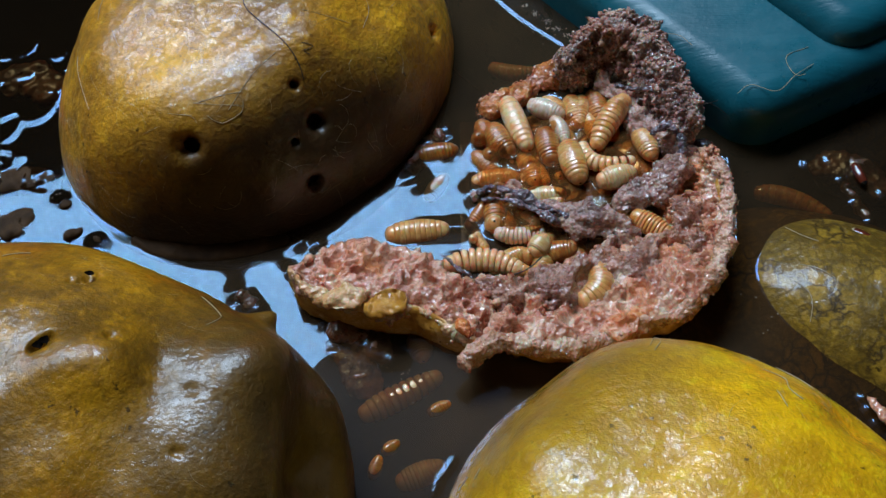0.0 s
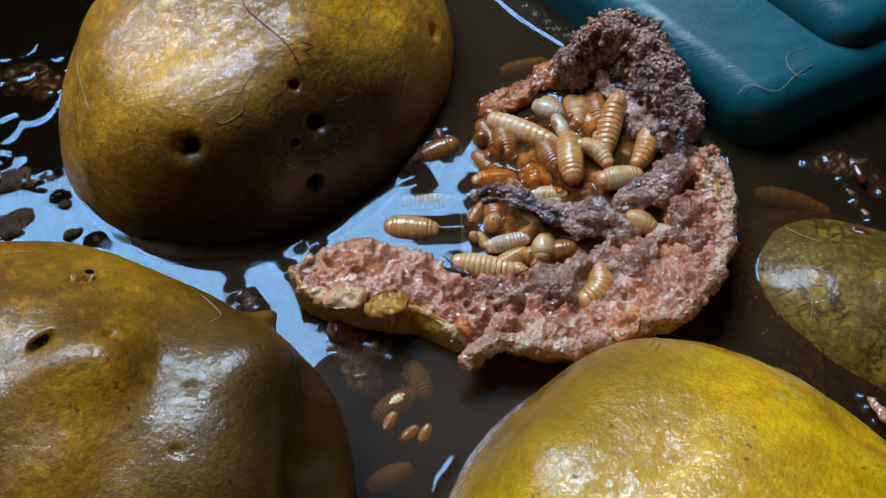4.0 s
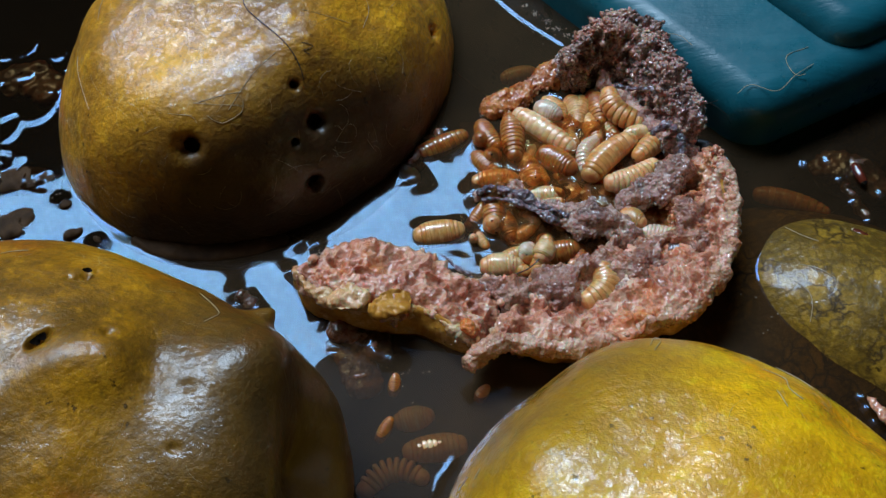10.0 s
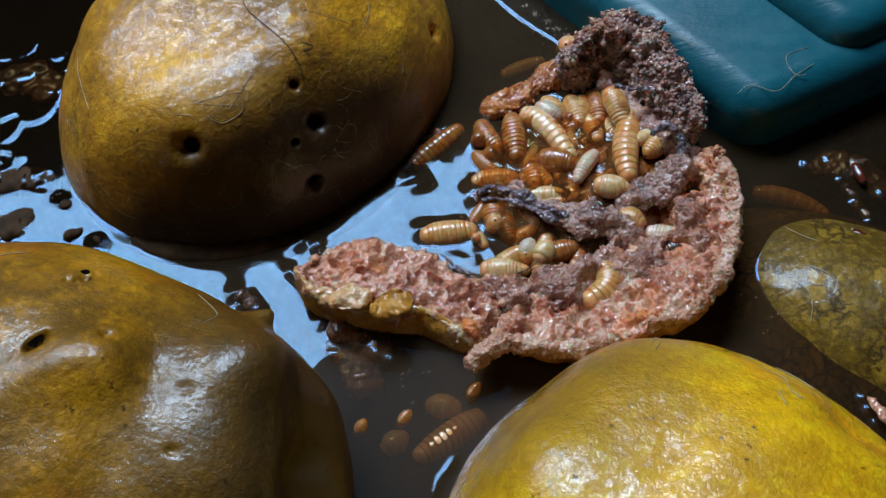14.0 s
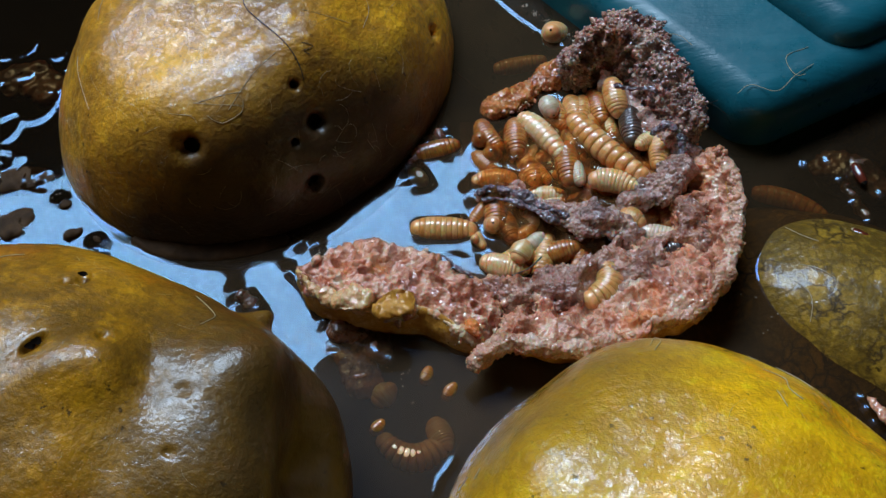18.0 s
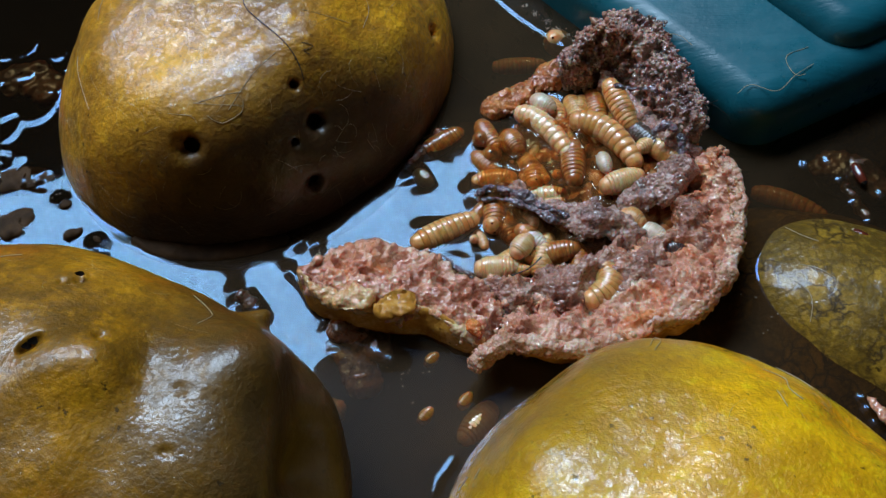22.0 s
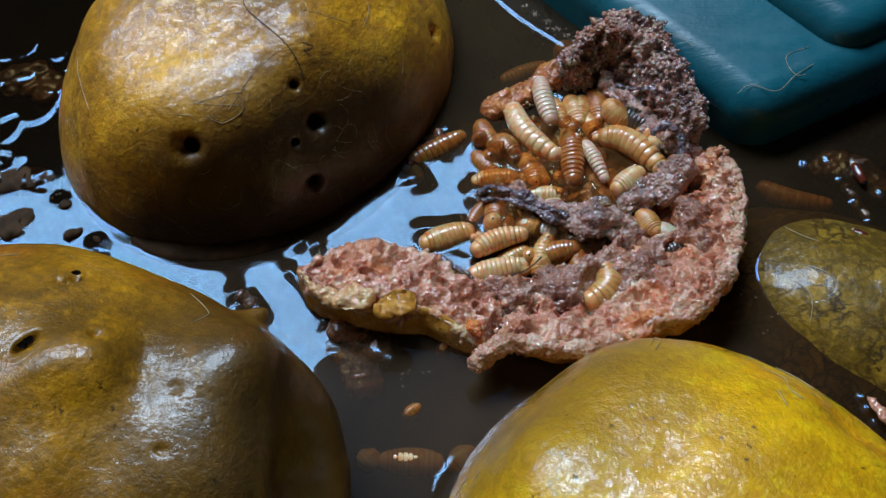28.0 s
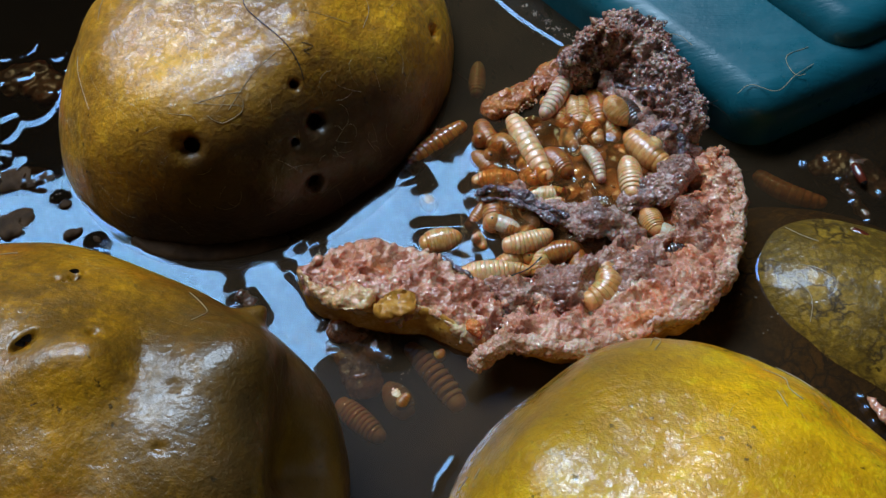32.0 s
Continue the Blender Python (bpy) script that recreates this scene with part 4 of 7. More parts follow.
MUD = [
    ("brown rotting sludge breaking the water", [(-71.3, 3.3, -0.3, 2.6, 0.8), (-69.2, 4.7, -0.2, 2.8, 0.8), (-67.6, 5.8, -0.2, 2.2, 0.5), (-66.1, 4.3, -0.3, 1.2, 0.6)]),
    ("brown rotting sludge breaking the water", [(-72.9, 12.4, -0.5, 2.6, 0.7), (-69.0, 13.8, -0.5, 2.8, 0.8), (-65.1, 13.0, -0.5, 2.2, 0.5), (-62.3, 12.4, -0.5, 1.2, 0.6)]),
    ("brown scrap of sludge breaking the sky's mirror", [(-60.2, 1.7, 0.0, 0.5, 0.5), (-59.1, 2.6, 0.1, 1.0, 0.7), (-58.1, 3.3, 0.0, 0.8, 0.6), (-57.5, 4.1, 0.0, 0.3, 0.4)]),
    ("brown scrap of sludge breaking the sky's mirror", [(-61.9, 8.5, 0.0, 0.6, 0.5), (-60.7, 8.4, 0.1, 1.0, 0.6), (-60.0, 9.2, 0.0, 0.5, 0.4)]),
    ("brown scrap of sludge breaking the sky's mirror", [(-55.5, 2.4, 0.0, 0.5, 0.5), (-54.8, 1.7, 0.1, 0.8, 0.6), (-54.0, 0.9, 0.0, 0.4, 0.4)]),
    ("dark sludge under the muddy water", [(-77.6, 34.8, -3.2, 3, 1.4), (-73.0, 37.2, -3.0, 4, 1.4), (-66.5, 33.5, -3.2, 3, 1.2)]),
    # added strip that stands in for the guava's dark mirror image in the water
    ("brown strip at the foot of the guava, put in for its mirror image", [(-49.5, 1.9, -0.3, 1.0, 0.8), (-44.6, 0.4, -0.2, 1.8, 0.8), (-39.6, 0.0, -0.2, 2.2, 0.8), (-34.3, 0.2, -0.2, 2.2, 0.8), (-29.0, 1.1, -0.2, 1.8, 0.8), (-24.1, 1.9, -0.4, 0.8, 0.8)]),
    ("reddish brown pulp silt hanging in the water", [(-16.7, -14.2, -1.6, 1.6, 1.0), (-14.4, -17.6, -1.5, 2.6, 1.2), (-12.2, -21.3, -1.6, 2.8, 1.2), (-10.8, -24.9, -1.9, 2.0, 1.0)]),
    ("dark crumb of mud beside the guava's nub", [(-31.9, -8.1, 0.0, 0.8, 0.9), (-29.8, -9.6, 0.0, 1.4, 1.2), (-28.5, -10.9, -0.3, 0.9, 0.9)]),
    ("reddish brown pulp scraps in the water", [(-16.9, -12.4, -0.4, 1.4, 1.4), (-14.9, -14.9, -0.3, 2.2, 1.6), (-11.9, -15.7, -0.5, 3.2, 1.6), (-9.7, -17.5, -0.8, 2.6, 1.3), (-8.0, -19.3, -1.0, 1.4, 1.0)]),
    ("dark red sludge under the overhanging guava", [(-6.0, 16.0, -0.8, 1.5, 1.2), (-2.3, 20.1, -0.8, 2.2, 1.2), (0.6, 23.6, -0.8, 1.2, 1)]),
    ("olive shreds of skin in the murky water", [(60.6, 16.6, -1.6, 1.5, 1.0), (64.9, 17.5, -1.3, 2.5, 1.2), (69.6, 15.2, -1.2, 2.8, 1.3), (72.4, 10.7, -1.3, 2.2, 1.1)]),
    ("olive shreds of skin in the murky water", [(65.4, 13.5, -0.5, 0.6, 0.7), (66.9, 9.0, -0.4, 0.8, 0.7), (68.5, 5.2, -0.5, 0.6, 0.6)]),
    ("pale pink scrap of flesh at the edge of the guava", [(61.8, -25.8, 1.0, 0.6, 0.6), (62.5, -27.6, 1.4, 1.0, 0.8), (63.5, -29.7, 1.4, 1.2, 0.9), (64.8, -31.6, 1.0, 0.7, 0.6)]),
]
for k, (lab, pts) in enumerate(MUD):
    mud_clump(lab, pts, M_CRUMB if "pale" in lab else M_SCRAP if "reddish" in lab or "dark red" in lab else M_SLUDGE if "foot" in lab or "breaking" in lab else M_MUD, (0.25, 0.2, 0.06) if "foot" in lab else (0.6, 0.5, 0.2) if "breaking" in lab else (0.8, 0.6, 0.25), seed=30 + 3 * k)

# what the water climbs: x, y, radius, height
FLOTSAM = []
for lab, pts in MUD:
    for q in pts if "foot" not in lab and "breaking" not in lab and "silt" not in lab else ():
        FLOTSAM.append((q[0], q[1], q[3] * 0.6, 0.08 if q[0] < -60 else 0.55))
for q in ((-61.4, 8.9, 0.0), (-54.4, 0.1, 0.0), (-53.6, -0.5, 0.0), (-22.7, 1.2, 0.0), (-16.4, -18.6, 0.0), (-4.5, 12.1, 0.0), (-20.0, 0.9, 0.0)):
    FLOTSAM.append((q[0], q[1], 0.5, 0.35))
CAPSULES = [(-3.6, 3.6, 0.0, 3.4, 4.0, 0.0, 0.3, 0.5), (-4.0, 18.4, 0.0, 2.2, 22.0, 0.0, 0.3, 0.4), (0.5, -2.2, 0.0, 10.2, -4.6, 0.0, 1.2, 0.12), (5.1, 10.4, 0.0, 10.6, 10.4, 0.0, 1.2, 0.5)]
for q in ((20.2, 32.2, 0.0), (22.2, 33.4, 0.0), (21.1, 30.7, 0.0), (15.1, 32.2, 0.0)):
    FLOTSAM.append((q[0], q[1], 0.7, 0.45))
rng = random.Random(5)
for k in range(16):
    FLOTSAM.append((rng.uniform(-77, -62), rng.uniform(10, 42), rng.uniform(0.05, 0.2), rng.uniform(0.05, 0.12)))
# films and threads that draw the water up in curves
RIDGES = [([(1.3, -35.7, 0.0), (0.6, -36.9, 0.0), (-0.6, -38.6, 0.0), (-1.1, -40.3, 0.0)], 0.5), ([(-77.5, 39.3, 0.0), (-74.5, 39.5, 0.0), (-72.3, 41.1, 0.0), (-71.6, 44.2, 0.0)], 0.42), ([(-68.7, 39.8, 0.0), (-67.3, 39.3, 0.0), (-66.2, 40.8, 0.0), (-67.3, 42.4, 0.0)], 0.36), ([(-66.2, 33.7, 0.0), (-66.1, 29.4, 0.0), (-67.5, 26.5, 0.0), (-70.0, 25.3, 0.0), (-72.5, 27.2, 0.0), (-74.9, 25.8, 0.0)], 0.5),
          ([(-71.2, 25.5, 0.0), (-72.0, 22.9, 0.0), (-73.2, 21.3, 0.0)], 0.5), ([(-74.5, 19.1, 0.0), (-72.3, 19.4, 0.0), (-70.8, 17.5, 0.0), (-71.6, 15.5, 0.0), (-73.5, 15.0, 0.0)], 0.5), ([(-71.0, 10.4, 0.0), (-68.4, 11.2, 0.0), (-65.4, 10.3, 0.0)], 0.45), ([(59.5, 12.1, 0.0), (62.9, 10.4, 0.0), (64.2, 9.8, 0.0)], 0.4), ([(9.6, 54.5, 0.0), (13.0, 50.1, 0.0), (16.7, 46.6, 0.0), (21.5, 42.6, 0.0)], 0.55), ([(65.6, 16.6, 0.0), (65.0, 14.1, 0.0), (65.6, 12.1, 0.0)], 0.5)]
for q in ((7.8, 22.4, 0.0), (7.0, 19.8, 0.0), (6.3, 16.8, 0.0), (8.1, 14.1, 0.0), (5.0, 10.4, 0.0), (6.7, 6.7, 0.0), (7.6, 3.8, 0.0), (5.5, 0.9, 0.0), (4.8, -2.8, 0.0), (7.6, -1.5, 0.0)):
    FLOTSAM.append((q[0] + rng.uniform(-0.5, 0.5), q[1] + rng.uniform(-0.4, 0.4), rng.uniform(0.4, 1.0), rng.uniform(0.15, 0.35)))
POOL = (23.6, 12.1, 0.0)
pool = (22.7, 13.2, 0.0)
for k in range(90):
    a, r = rng.uniform(0, 6.283), math.sqrt(rng.random())
    FLOTSAM.append((pool[0] + 14 * r * math.cos(a), pool[1] + 14 * r * math.sin(a), rng.uniform(0.3, 1.0), rng.uniform(0.2, 0.6)))
water()


def seed_case(at, toward, r, label):
    """A glossy pupal case: a blunt spindle with a pale open end and a dark tip."""
    a, b = Vector(at), Vector(toward)
    length = (b - a).length
    rot = (b - a).to_track_quat("X", "Z").to_matrix()
    prof = [(0.0, 0.0), (0.03, 0.45), (0.12, 0.8), (0.3, 1.0), (0.6, 1.0), (0.85, 0.85), (0.96, 0.5), (1.0, 0.0)]
    def tube(pairs):
        verts = [rot @ Vector((length * u, r * k * math.cos(2 * math.pi * j / 16), r * k * math.sin(2 * math.pi * j / 16))) * MM for u, k in pairs for j in range(16)]
        return verts, grid_faces(len(pairs), 16, True)
    ob = thing("pupal_case", at, label=label, category="pupa", group="pupal cases")
    part("case", mesh_from("case", *tube(prof), M_PUPA), ob)
    part("dark_tip", mesh_from("dark_tip", *tube([(0.9, 0.72), (0.97, 0.5), (1.01, 0.0)]), M_MOUTH), ob, "black tip")
    part("pale_end", mesh_from("pale_end", *tube([(-0.01, 0.0), (0.02, 0.5), (0.1, 0.8)]), M_HAIR), ob, "pale open end")
    return ob


case_near = seed_case((64.4, 3.1, 0.6), (68.1, 0.2, 0.8), 1.0, "glossy red-brown pupal case floating on the water")
seed_case((67.1, 16.1, 1.0), (68.5, 11.6, 1.0), 0.8, "glossy red-brown pupal case among skin shreds")

# dark strands that lie in the pulp
for k, (pts, r) in enumerate((([(-0.5, -2.8, 3.0), (1.0, -4.0, 3.0), (2.4, -5.4, 3.0), (4.7, -7.1, 3.0)], 0.35), ([(5.3, 9.6, 1.8), (8.7, 9.6, 3.0), (12.2, 7.8, 3.8), (16.1, 5.2, 4.2), (19.9, 3.0, 4.4)], 0.7),
               ([(6.0, 8.5, 1.6), (10.4, 7.2, 3.2), (14.7, 4.5, 4.0), (18.1, 2.1, 4.2)], 0.55), ([(27.8, 26.4, 8.4), (30.9, 25.2, 8.8), (33.5, 24.8, 9.2), (37.1, 23.8, 9.4)], 0.6),
               ([(33.0, 16.7, 7.8), (35.7, 18.1, 8.4), (37.4, 16.9, 8.4)], 0.7), ([(37.4, 16.4, 8.6), (37.7, 13.5, 8.0), (37.0, 10.8, 7.2)], 0.7))):
    line = [(*p, r, r * 0.8) for p in pts]
    fruit_part("strand", sweep("strand", line, M_STRAND, (0.5, 0.45, 0.14), 0.15, 50 + k), "dark purplish fibrous strand")
for pts, r in (([(10.5, -6.3, 2.4), (13.1, -5.2, 2.6), (15.2, -3.2, 2.8)], 0.12), ([(40.7, 20.0, 12.0), (42.9, 20.1, 11.0), (45.7, 19.5, 9.0)], 0.06), ([(41.1, 19.4, 12.0), (43.9, 21.4, 10.5)], 0.05)):
    fibre("hair", [tuple(Vector(p) - FRUIT_AT) for p in pts], r, M_HAIR_DARK, fruit, "dark thin hair")


def scum_mesh(rng):
    """Thin pale flecks of scum afloat."""
    verts, faces = [], []
    for cx, cy, spread, count in SCUM:
        for _ in range(count):
            x, y = cx + rng.gauss(0, spread), cy + rng.gauss(0, spread * 0.6)
            n, r, base = rng.randint(5, 7), rng.uniform(0.03, 0.16), len(verts)
            verts += [((x + r * rng.uniform(0.5, 1.4) * math.cos(2 * math.pi * k / n)) * MM, (y + r * rng.uniform(0.4, 1.2) * math.sin(2 * math.pi * k / n)) * MM, rng.uniform(0.06, 0.16) * MM) for k in range(n)]
            verts.append((x * MM, y * MM, 0.3 * MM))
            faces += [(base + k, base + (k + 1) % n, base + n) for k in range(n)]
    return mesh_from("scum", verts, faces, M_SCUM)


SCUM = [(*p[:2], s, n) for p, s, n in (((14.7, 51.5, 0.0), 0.5, 16), ((16.4, 49.8, 0.0), 0.5, 16), ((18.4, 47.9, 0.0), 0.5, 16), ((20.3, 46.1, 0.0), 0.5, 16), ((22.0, 44.5, 0.0), 0.5, 16), ((23.3, 43.2, 0.0), 0.5, 16), ((-20.8, -16.0, 0.0), 2.6, 60), ((-23.3, -16.0, 0.0), 1.4, 8), ((17.7, 45.7, 0.0), 2.2, 20), ((-3.1, 9.8, 0.0), 1.6, 18), ((-47.6, 0.1, 0.0), 2.0, 22), ((-20.0, 0.6, 0.0), 2.4, 16), ((-7.9, -21.6, 0.0), 4.0, 16), ((53.1, -12.1, 0.0), 5.0, 14), ((-63.9, 12.1, 0.0), 3.0, 30))]
tagged(new("scum", scum_mesh(random.Random(21))), "pale flecks of scum on the muddy water", "scum", kind="stuff")

# grains of flesh over the torn fruit
GRAINS = (("flesh_grain", (m_flap, m_front, m_right, m_shelf, m_lip), 15000, (0.07, 0.17), M_FLESH_GRAIN), ("pulp_grain", (m_top, m_core, m_clump, m_inner), 12000, (0.07, 0.17), M_CORE_GRAIN),
          ("flesh_crumb", (m_flap, m_front, m_right, m_shelf, m_lip, m_spur), 6500, (0.16, 0.42), M_CRUMB), ("amber_grain", (m_spur, m_bed), 3000, (0.08, 0.24), M_SPUR), ("flesh_chunk", (m_flap, m_front, m_right, m_shelf), 1300, (0.35, 0.8), M_CRUMB), ("pulp_chunk", (m_top, m_core, m_clump, m_inner), 700, (0.3, 0.65), M_CORE), ("pulp_crumb", (m_top, m_core, m_clump, m_inner), 4500, (0.16, 0.38), M_CORE_GRAIN))
for nm, sources, count, size, mat in GRAINS:
    me = crumbs_mesh(nm, sources, count, size, mat, random.Random(3), -30)
    ob = part(nm, me, fruit)
    ob["kind"] = "stuff"


def beads_mesh(name, count, material, rng):
    """Glossy lumps of soaked pulp that fill the gaps in the pool."""
    verts, faces = [], []
    n, cols = 9, 14
    for _ in range(count):
        a, r = rng.uniform(0, 6.283), math.sqrt(rng.random())
        c = Vector((BEADS[0] + 14.5 * r * math.cos(a), BEADS[1] + 13 * r * math.sin(a), rng.uniform(-0.7, 0.5)))
        s = Vector((rng.uniform(0.7, 1.5), rng.uniform(0.7, 1.5), rng.uniform(0.6, 1.0)))
        base = len(verts)
        for i in range(n):
            p = math.pi * i / (n - 1)
            for j in range(cols):
                q = 2 * math.pi * j / cols
                d = Vector((math.sin(p) * math.cos(q), math.sin(p) * math.sin(q), math.cos(p)))
                v = c + Vector((d.x * s.x, d.y * s.y, d.z * s.z)) * (1 + 0.25 * noise.noise(c + d))
                verts.append((v - FRUIT_AT) * MM)
        faces += [tuple(base + k for k in f) for f in grid_faces(n, cols, True)]
    return mesh_from(name, verts, faces, material)


BEADS = (21.8, 12.6, 0.0)
ob = part("pulp_bead", beads_mesh("pulp_bead", 120, M_AMBER, random.Random(12)), fruit, "amber soaked pulp")
ob["kind"] = "stuff"


def juice_mesh(rng):
    """The amber liquor that stands between the larvae, drawn up round what lies in it."""
    spots = [(BEADS[0] + rng.uniform(-15, 15), BEADS[1] + rng.uniform(-13, 13), rng.uniform(0.3, 1.2), rng.uniform(0.25, 0.8)) for _ in range(190)]
    gx, gy = np.meshgrid(np.arange(-18.9, 18.91, 0.27), np.arange(-17.1, 15.1, 0.27))
    rad = np.hypot(gx / 17.5, (gy + 1.0) / 15.5)
    z = 2.0 - 3.0 * np.clip((rad - 0.72) / 0.28, 0, 3) ** 2
    for cx, cy, r, h in spots:
        z = np.maximum(z, z + h * np.exp(-np.clip(np.hypot(gx + BEADS[0] - cx, gy + BEADS[1] - cy) - r, 0, None) / 0.7) - 0.05)
    verts = np.stack([(gx + BEADS[0] - FRUIT_AT.x) * MM, (gy + BEADS[1] - FRUIT_AT.y) * MM, (np.clip(z, -3, 4) - FRUIT_AT.z) * MM], -1).reshape(-1, 3)
    return mesh_from("juice", verts.tolist(), grid_faces(gx.shape[0], gx.shape[1], False), M_JUICE)


part("juice", juice_mesh(random.Random(14)), fruit, "amber liquor between the larvae")


# ---- larvae: rings that bend on one another ----
RINGS = 11
GIRTH = (0.76, 0.91, 0.99, 1.02, 1.03, 1.02, 1.0, 0.96, 0.89, 0.79, 0.65)
LARVA_MATS = {"cream": M_LARVA_CREAM, "tan": M_LARVA_TAN, "amber": M_LARVA_AMBER, "grey": M_LARVA_GREY, "dark": M_LARVA_DARK}
RING_MESHES = {}
ROUTES = {}
PIECES = {}


def lathe(name, prof, material, cols=20):
    verts = []
    for u, k in prof:
        verts += [(u, k * math.cos(2 * math.pi * j / cols) * (1 + 0.03 * math.sin(5 * j)), k * math.sin(2 * math.pi * j / cols)) for j in range(cols)]
    return mesh_from(name, verts, grid_faces(len(prof), cols, True), material)


def ring_meshes(key):
    if key not in RING_MESHES:
        m = LARVA_MATS[key]
        ring = [(-0.8, 0.86), (-0.62, 0.95), (-0.5, 0.98), (-0.38, 0.993), (-0.1, 1.0), (0.15, 0.999), (0.38, 0.988), (0.5, 0.97), (0.62, 0.93), (0.8, 0.85)]
        tail = [(-0.85, 0.0), (-0.84, 0.25), (-0.78, 0.5), (-0.62, 0.76), (-0.4, 0.92), (-0.1, 1.0), (0.25, 1.03), (0.5, 1.0), (0.66, 0.93)]
        head = [(-0.66, 1.0), (-0.5, 1.06), (-0.2, 1.08), (0.15, 1.0), (0.45, 0.84), (0.68, 0.62), (0.83, 0.36), (0.88, 0.18), (0.89, 0.0)]
        hook = [(0.80, 0.16), (0.90, 0.14), (0.97, 0.07), (0.99, 0.0)]
        RING_MESHES[key] = (lathe("ring", ring, m), lathe("tail_end", tail, m), lathe("head", head, m), lathe("mouth_hook", hook, M_MOUTH, 10))
    return RING_MESHES[key]


def larva(key, label, radius, group="crawling larvae"):
    radius *= 1.37 if group == "crawling larvae" else 1.32
    ob = tagged(new("larva"), label, "larva", group)
    ob.empty_display_size = 0.002
    ring, tail, head, hook = ring_meshes(key)
    ob_parts = []
    for i in range(RINGS):
        name, me = ("tail_end", tail) if i == 0 else ("head", head) if i == RINGS - 1 else ("ring", ring)
        p = part(name, me, ob)
        p.scale = (0.001, radius * GIRTH[i] * MM, radius * GIRTH[i] * MM)
        ob_parts.append(p)
        if name == "head":
            part("mouth_hook", hook, p, "black mouth hook")
    ROUTES[ob] = []
    PIECES[ob] = ob_parts
    return ob


def crawl(ob, *rows):
    """Rows of seconds, then tail, middle and head in plan (millimetres), and the heights of tail and head."""
    ROUTES[ob] += rows


def spine(row, u):
    """The place and the way of the body at u (0 tail, 1 head)."""
    _, x1, y1, x2, y2, x3, y3, z1, z3 = row
    a, b, c = Vector((x1, y1, z1)), Vector((x2, y2, (z1 + z3) / 2)), Vector((x3, y3, z3))
    at = a * (2 * u - 1) * (u - 1) + b * 4 * u * (1 - u) + c * u * (2 * u - 1)
    way = a * (4 * u - 3) + b * (4 - 8 * u) + c * (4 * u - 1)
    return at, way.normalized()


def upright(at, way):
    side = Vector((0, 0, 1)).cross(way).normalized()
    m = Matrix((way, side, way.cross(side))).transposed().to_4x4()
    m.translation = at * MM
    return m


def key_larva(ob, rows):
    length = sum((spine(r, i / 12)[0] - spine(r, (i + 1) / 12)[0]).length for r in rows for i in range(12)) / len(rows)
    if rows[-1][0] < 32:
        rows = rows + [(32.0, *rows[-1][1:])]
    bases = []
    for r in rows:
        flat = Vector((r[5] - r[1], r[6] - r[2], 0)).normalized()
        bases.append(upright(spine(r, 0.5)[0], flat))
    walk(ob, [(r[0], b) for r, b in zip(rows, bases)])
    for i, p in enumerate(PIECES[ob]):
        step = length / RINGS * 1.06
        p.scale[0] = (max(step, 0.95 * p.scale[1] / MM) if i in (0, RINGS - 1) else step) * MM
        walk(p, [(r[0], b.inverted() @ upright(*spine(r, (i + 0.5) / RINGS))) for r, b in zip(rows, bases)])


PACKED_LABELS = {"amber": "glossy amber larva half sunk in wet pulp", "tan": "tan larva poking out of the wet pulp", "grey": "small greyish larva in the wet pulp", "cream": "cream larva poking out of the wet pulp"}
PACKED_RNG = random.Random(8)


def packed_larva(key, x1, y1, x2, y2, radius, z):
    """One of the larvae packed in the pool, which only stirs a little."""
    ob = larva(key, PACKED_LABELS[key], radius, "larvae packed in the pulp")
    side = PACKED_RNG.uniform(-0.5, 0.5)
    for t in (0, 4, 9, 13, 18, 22, 27, 32):
        dx, dy, bend = (PACKED_RNG.uniform(-0.3, 0.3) for _ in range(3))
        crawl(ob, (t, x1, y1, (x1 + x2) / 2 + side + bend, (y1 + y2) / 2 + side, x2 + dx, y2 + dy, z - 1.0, z + 0.25))


upper_cream = larva("cream", "pale cream larva stretched over the pile in the pulp", 1.42)
top_olive = larva("tan", "olive-tan larva climbing out under the top wall", 1.45)
curled_white = larva("cream", "creamy white larva curled over the others", 1.05)
slim_white = larva("grey", "slim greyish white larva among the tan ones", 0.92)
edge_cream = larva("cream", "short fat cream larva at the edge of the core pulp", 1.42)
great_tan = larva("tan", "large tan larva with a banded, arched body", 1.62)
right_dark_tan = larva("tan", "brownish tan larva half under the purple pulp", 1.38)
left_amber = larva("amber", "amber larva standing upright in the pulp", 1.5)
middle_amber = larva("amber", "dark amber larva wedged between the paler ones", 1.55)
pool_tan = larva("tan", "amber-tan larva lying in the open water by the pulp", 1.6)
flap_cream = larva("cream", "cream larva in the pool behind the torn flap", 1.45)
rim_tan = larva("tan", "tan larva curled in a hollow of the front wall", 1.55)
pool_grey = larva("grey", "greyish white larva in the lower pool", 1.05)
lower_pink = larva("cream", "pinkish cream larva in the lower pool", 1.3)
pocket_tan = larva("tan", "tan larva poking from the pocket in the pulp", 1.35)
pocket_grey = larva("grey", "greyish cream larva in the side pocket", 1.25)
hollow_dark = larva("dark", "dark brown black-headed larva in a hollow of the wall", 1.45)
black_wanderer = larva("dark", "blackish larva creeping along under the top wall", 1.5)
top_grey = larva("grey", "grey larva wriggling at the far edge of the pool", 1.25)
sunken_cream = larva("cream", "cream larva hanging just under the water surface", 1.1)
shore_dark = larva("amber", "striped brown larva at the water's edge under the guava", 1.35)
shore_grey = larva("grey", "small grey larva drifting in the open water", 1.0)
deep_great = larva("cream", "large amber larva swimming in the murky water", 1.5)
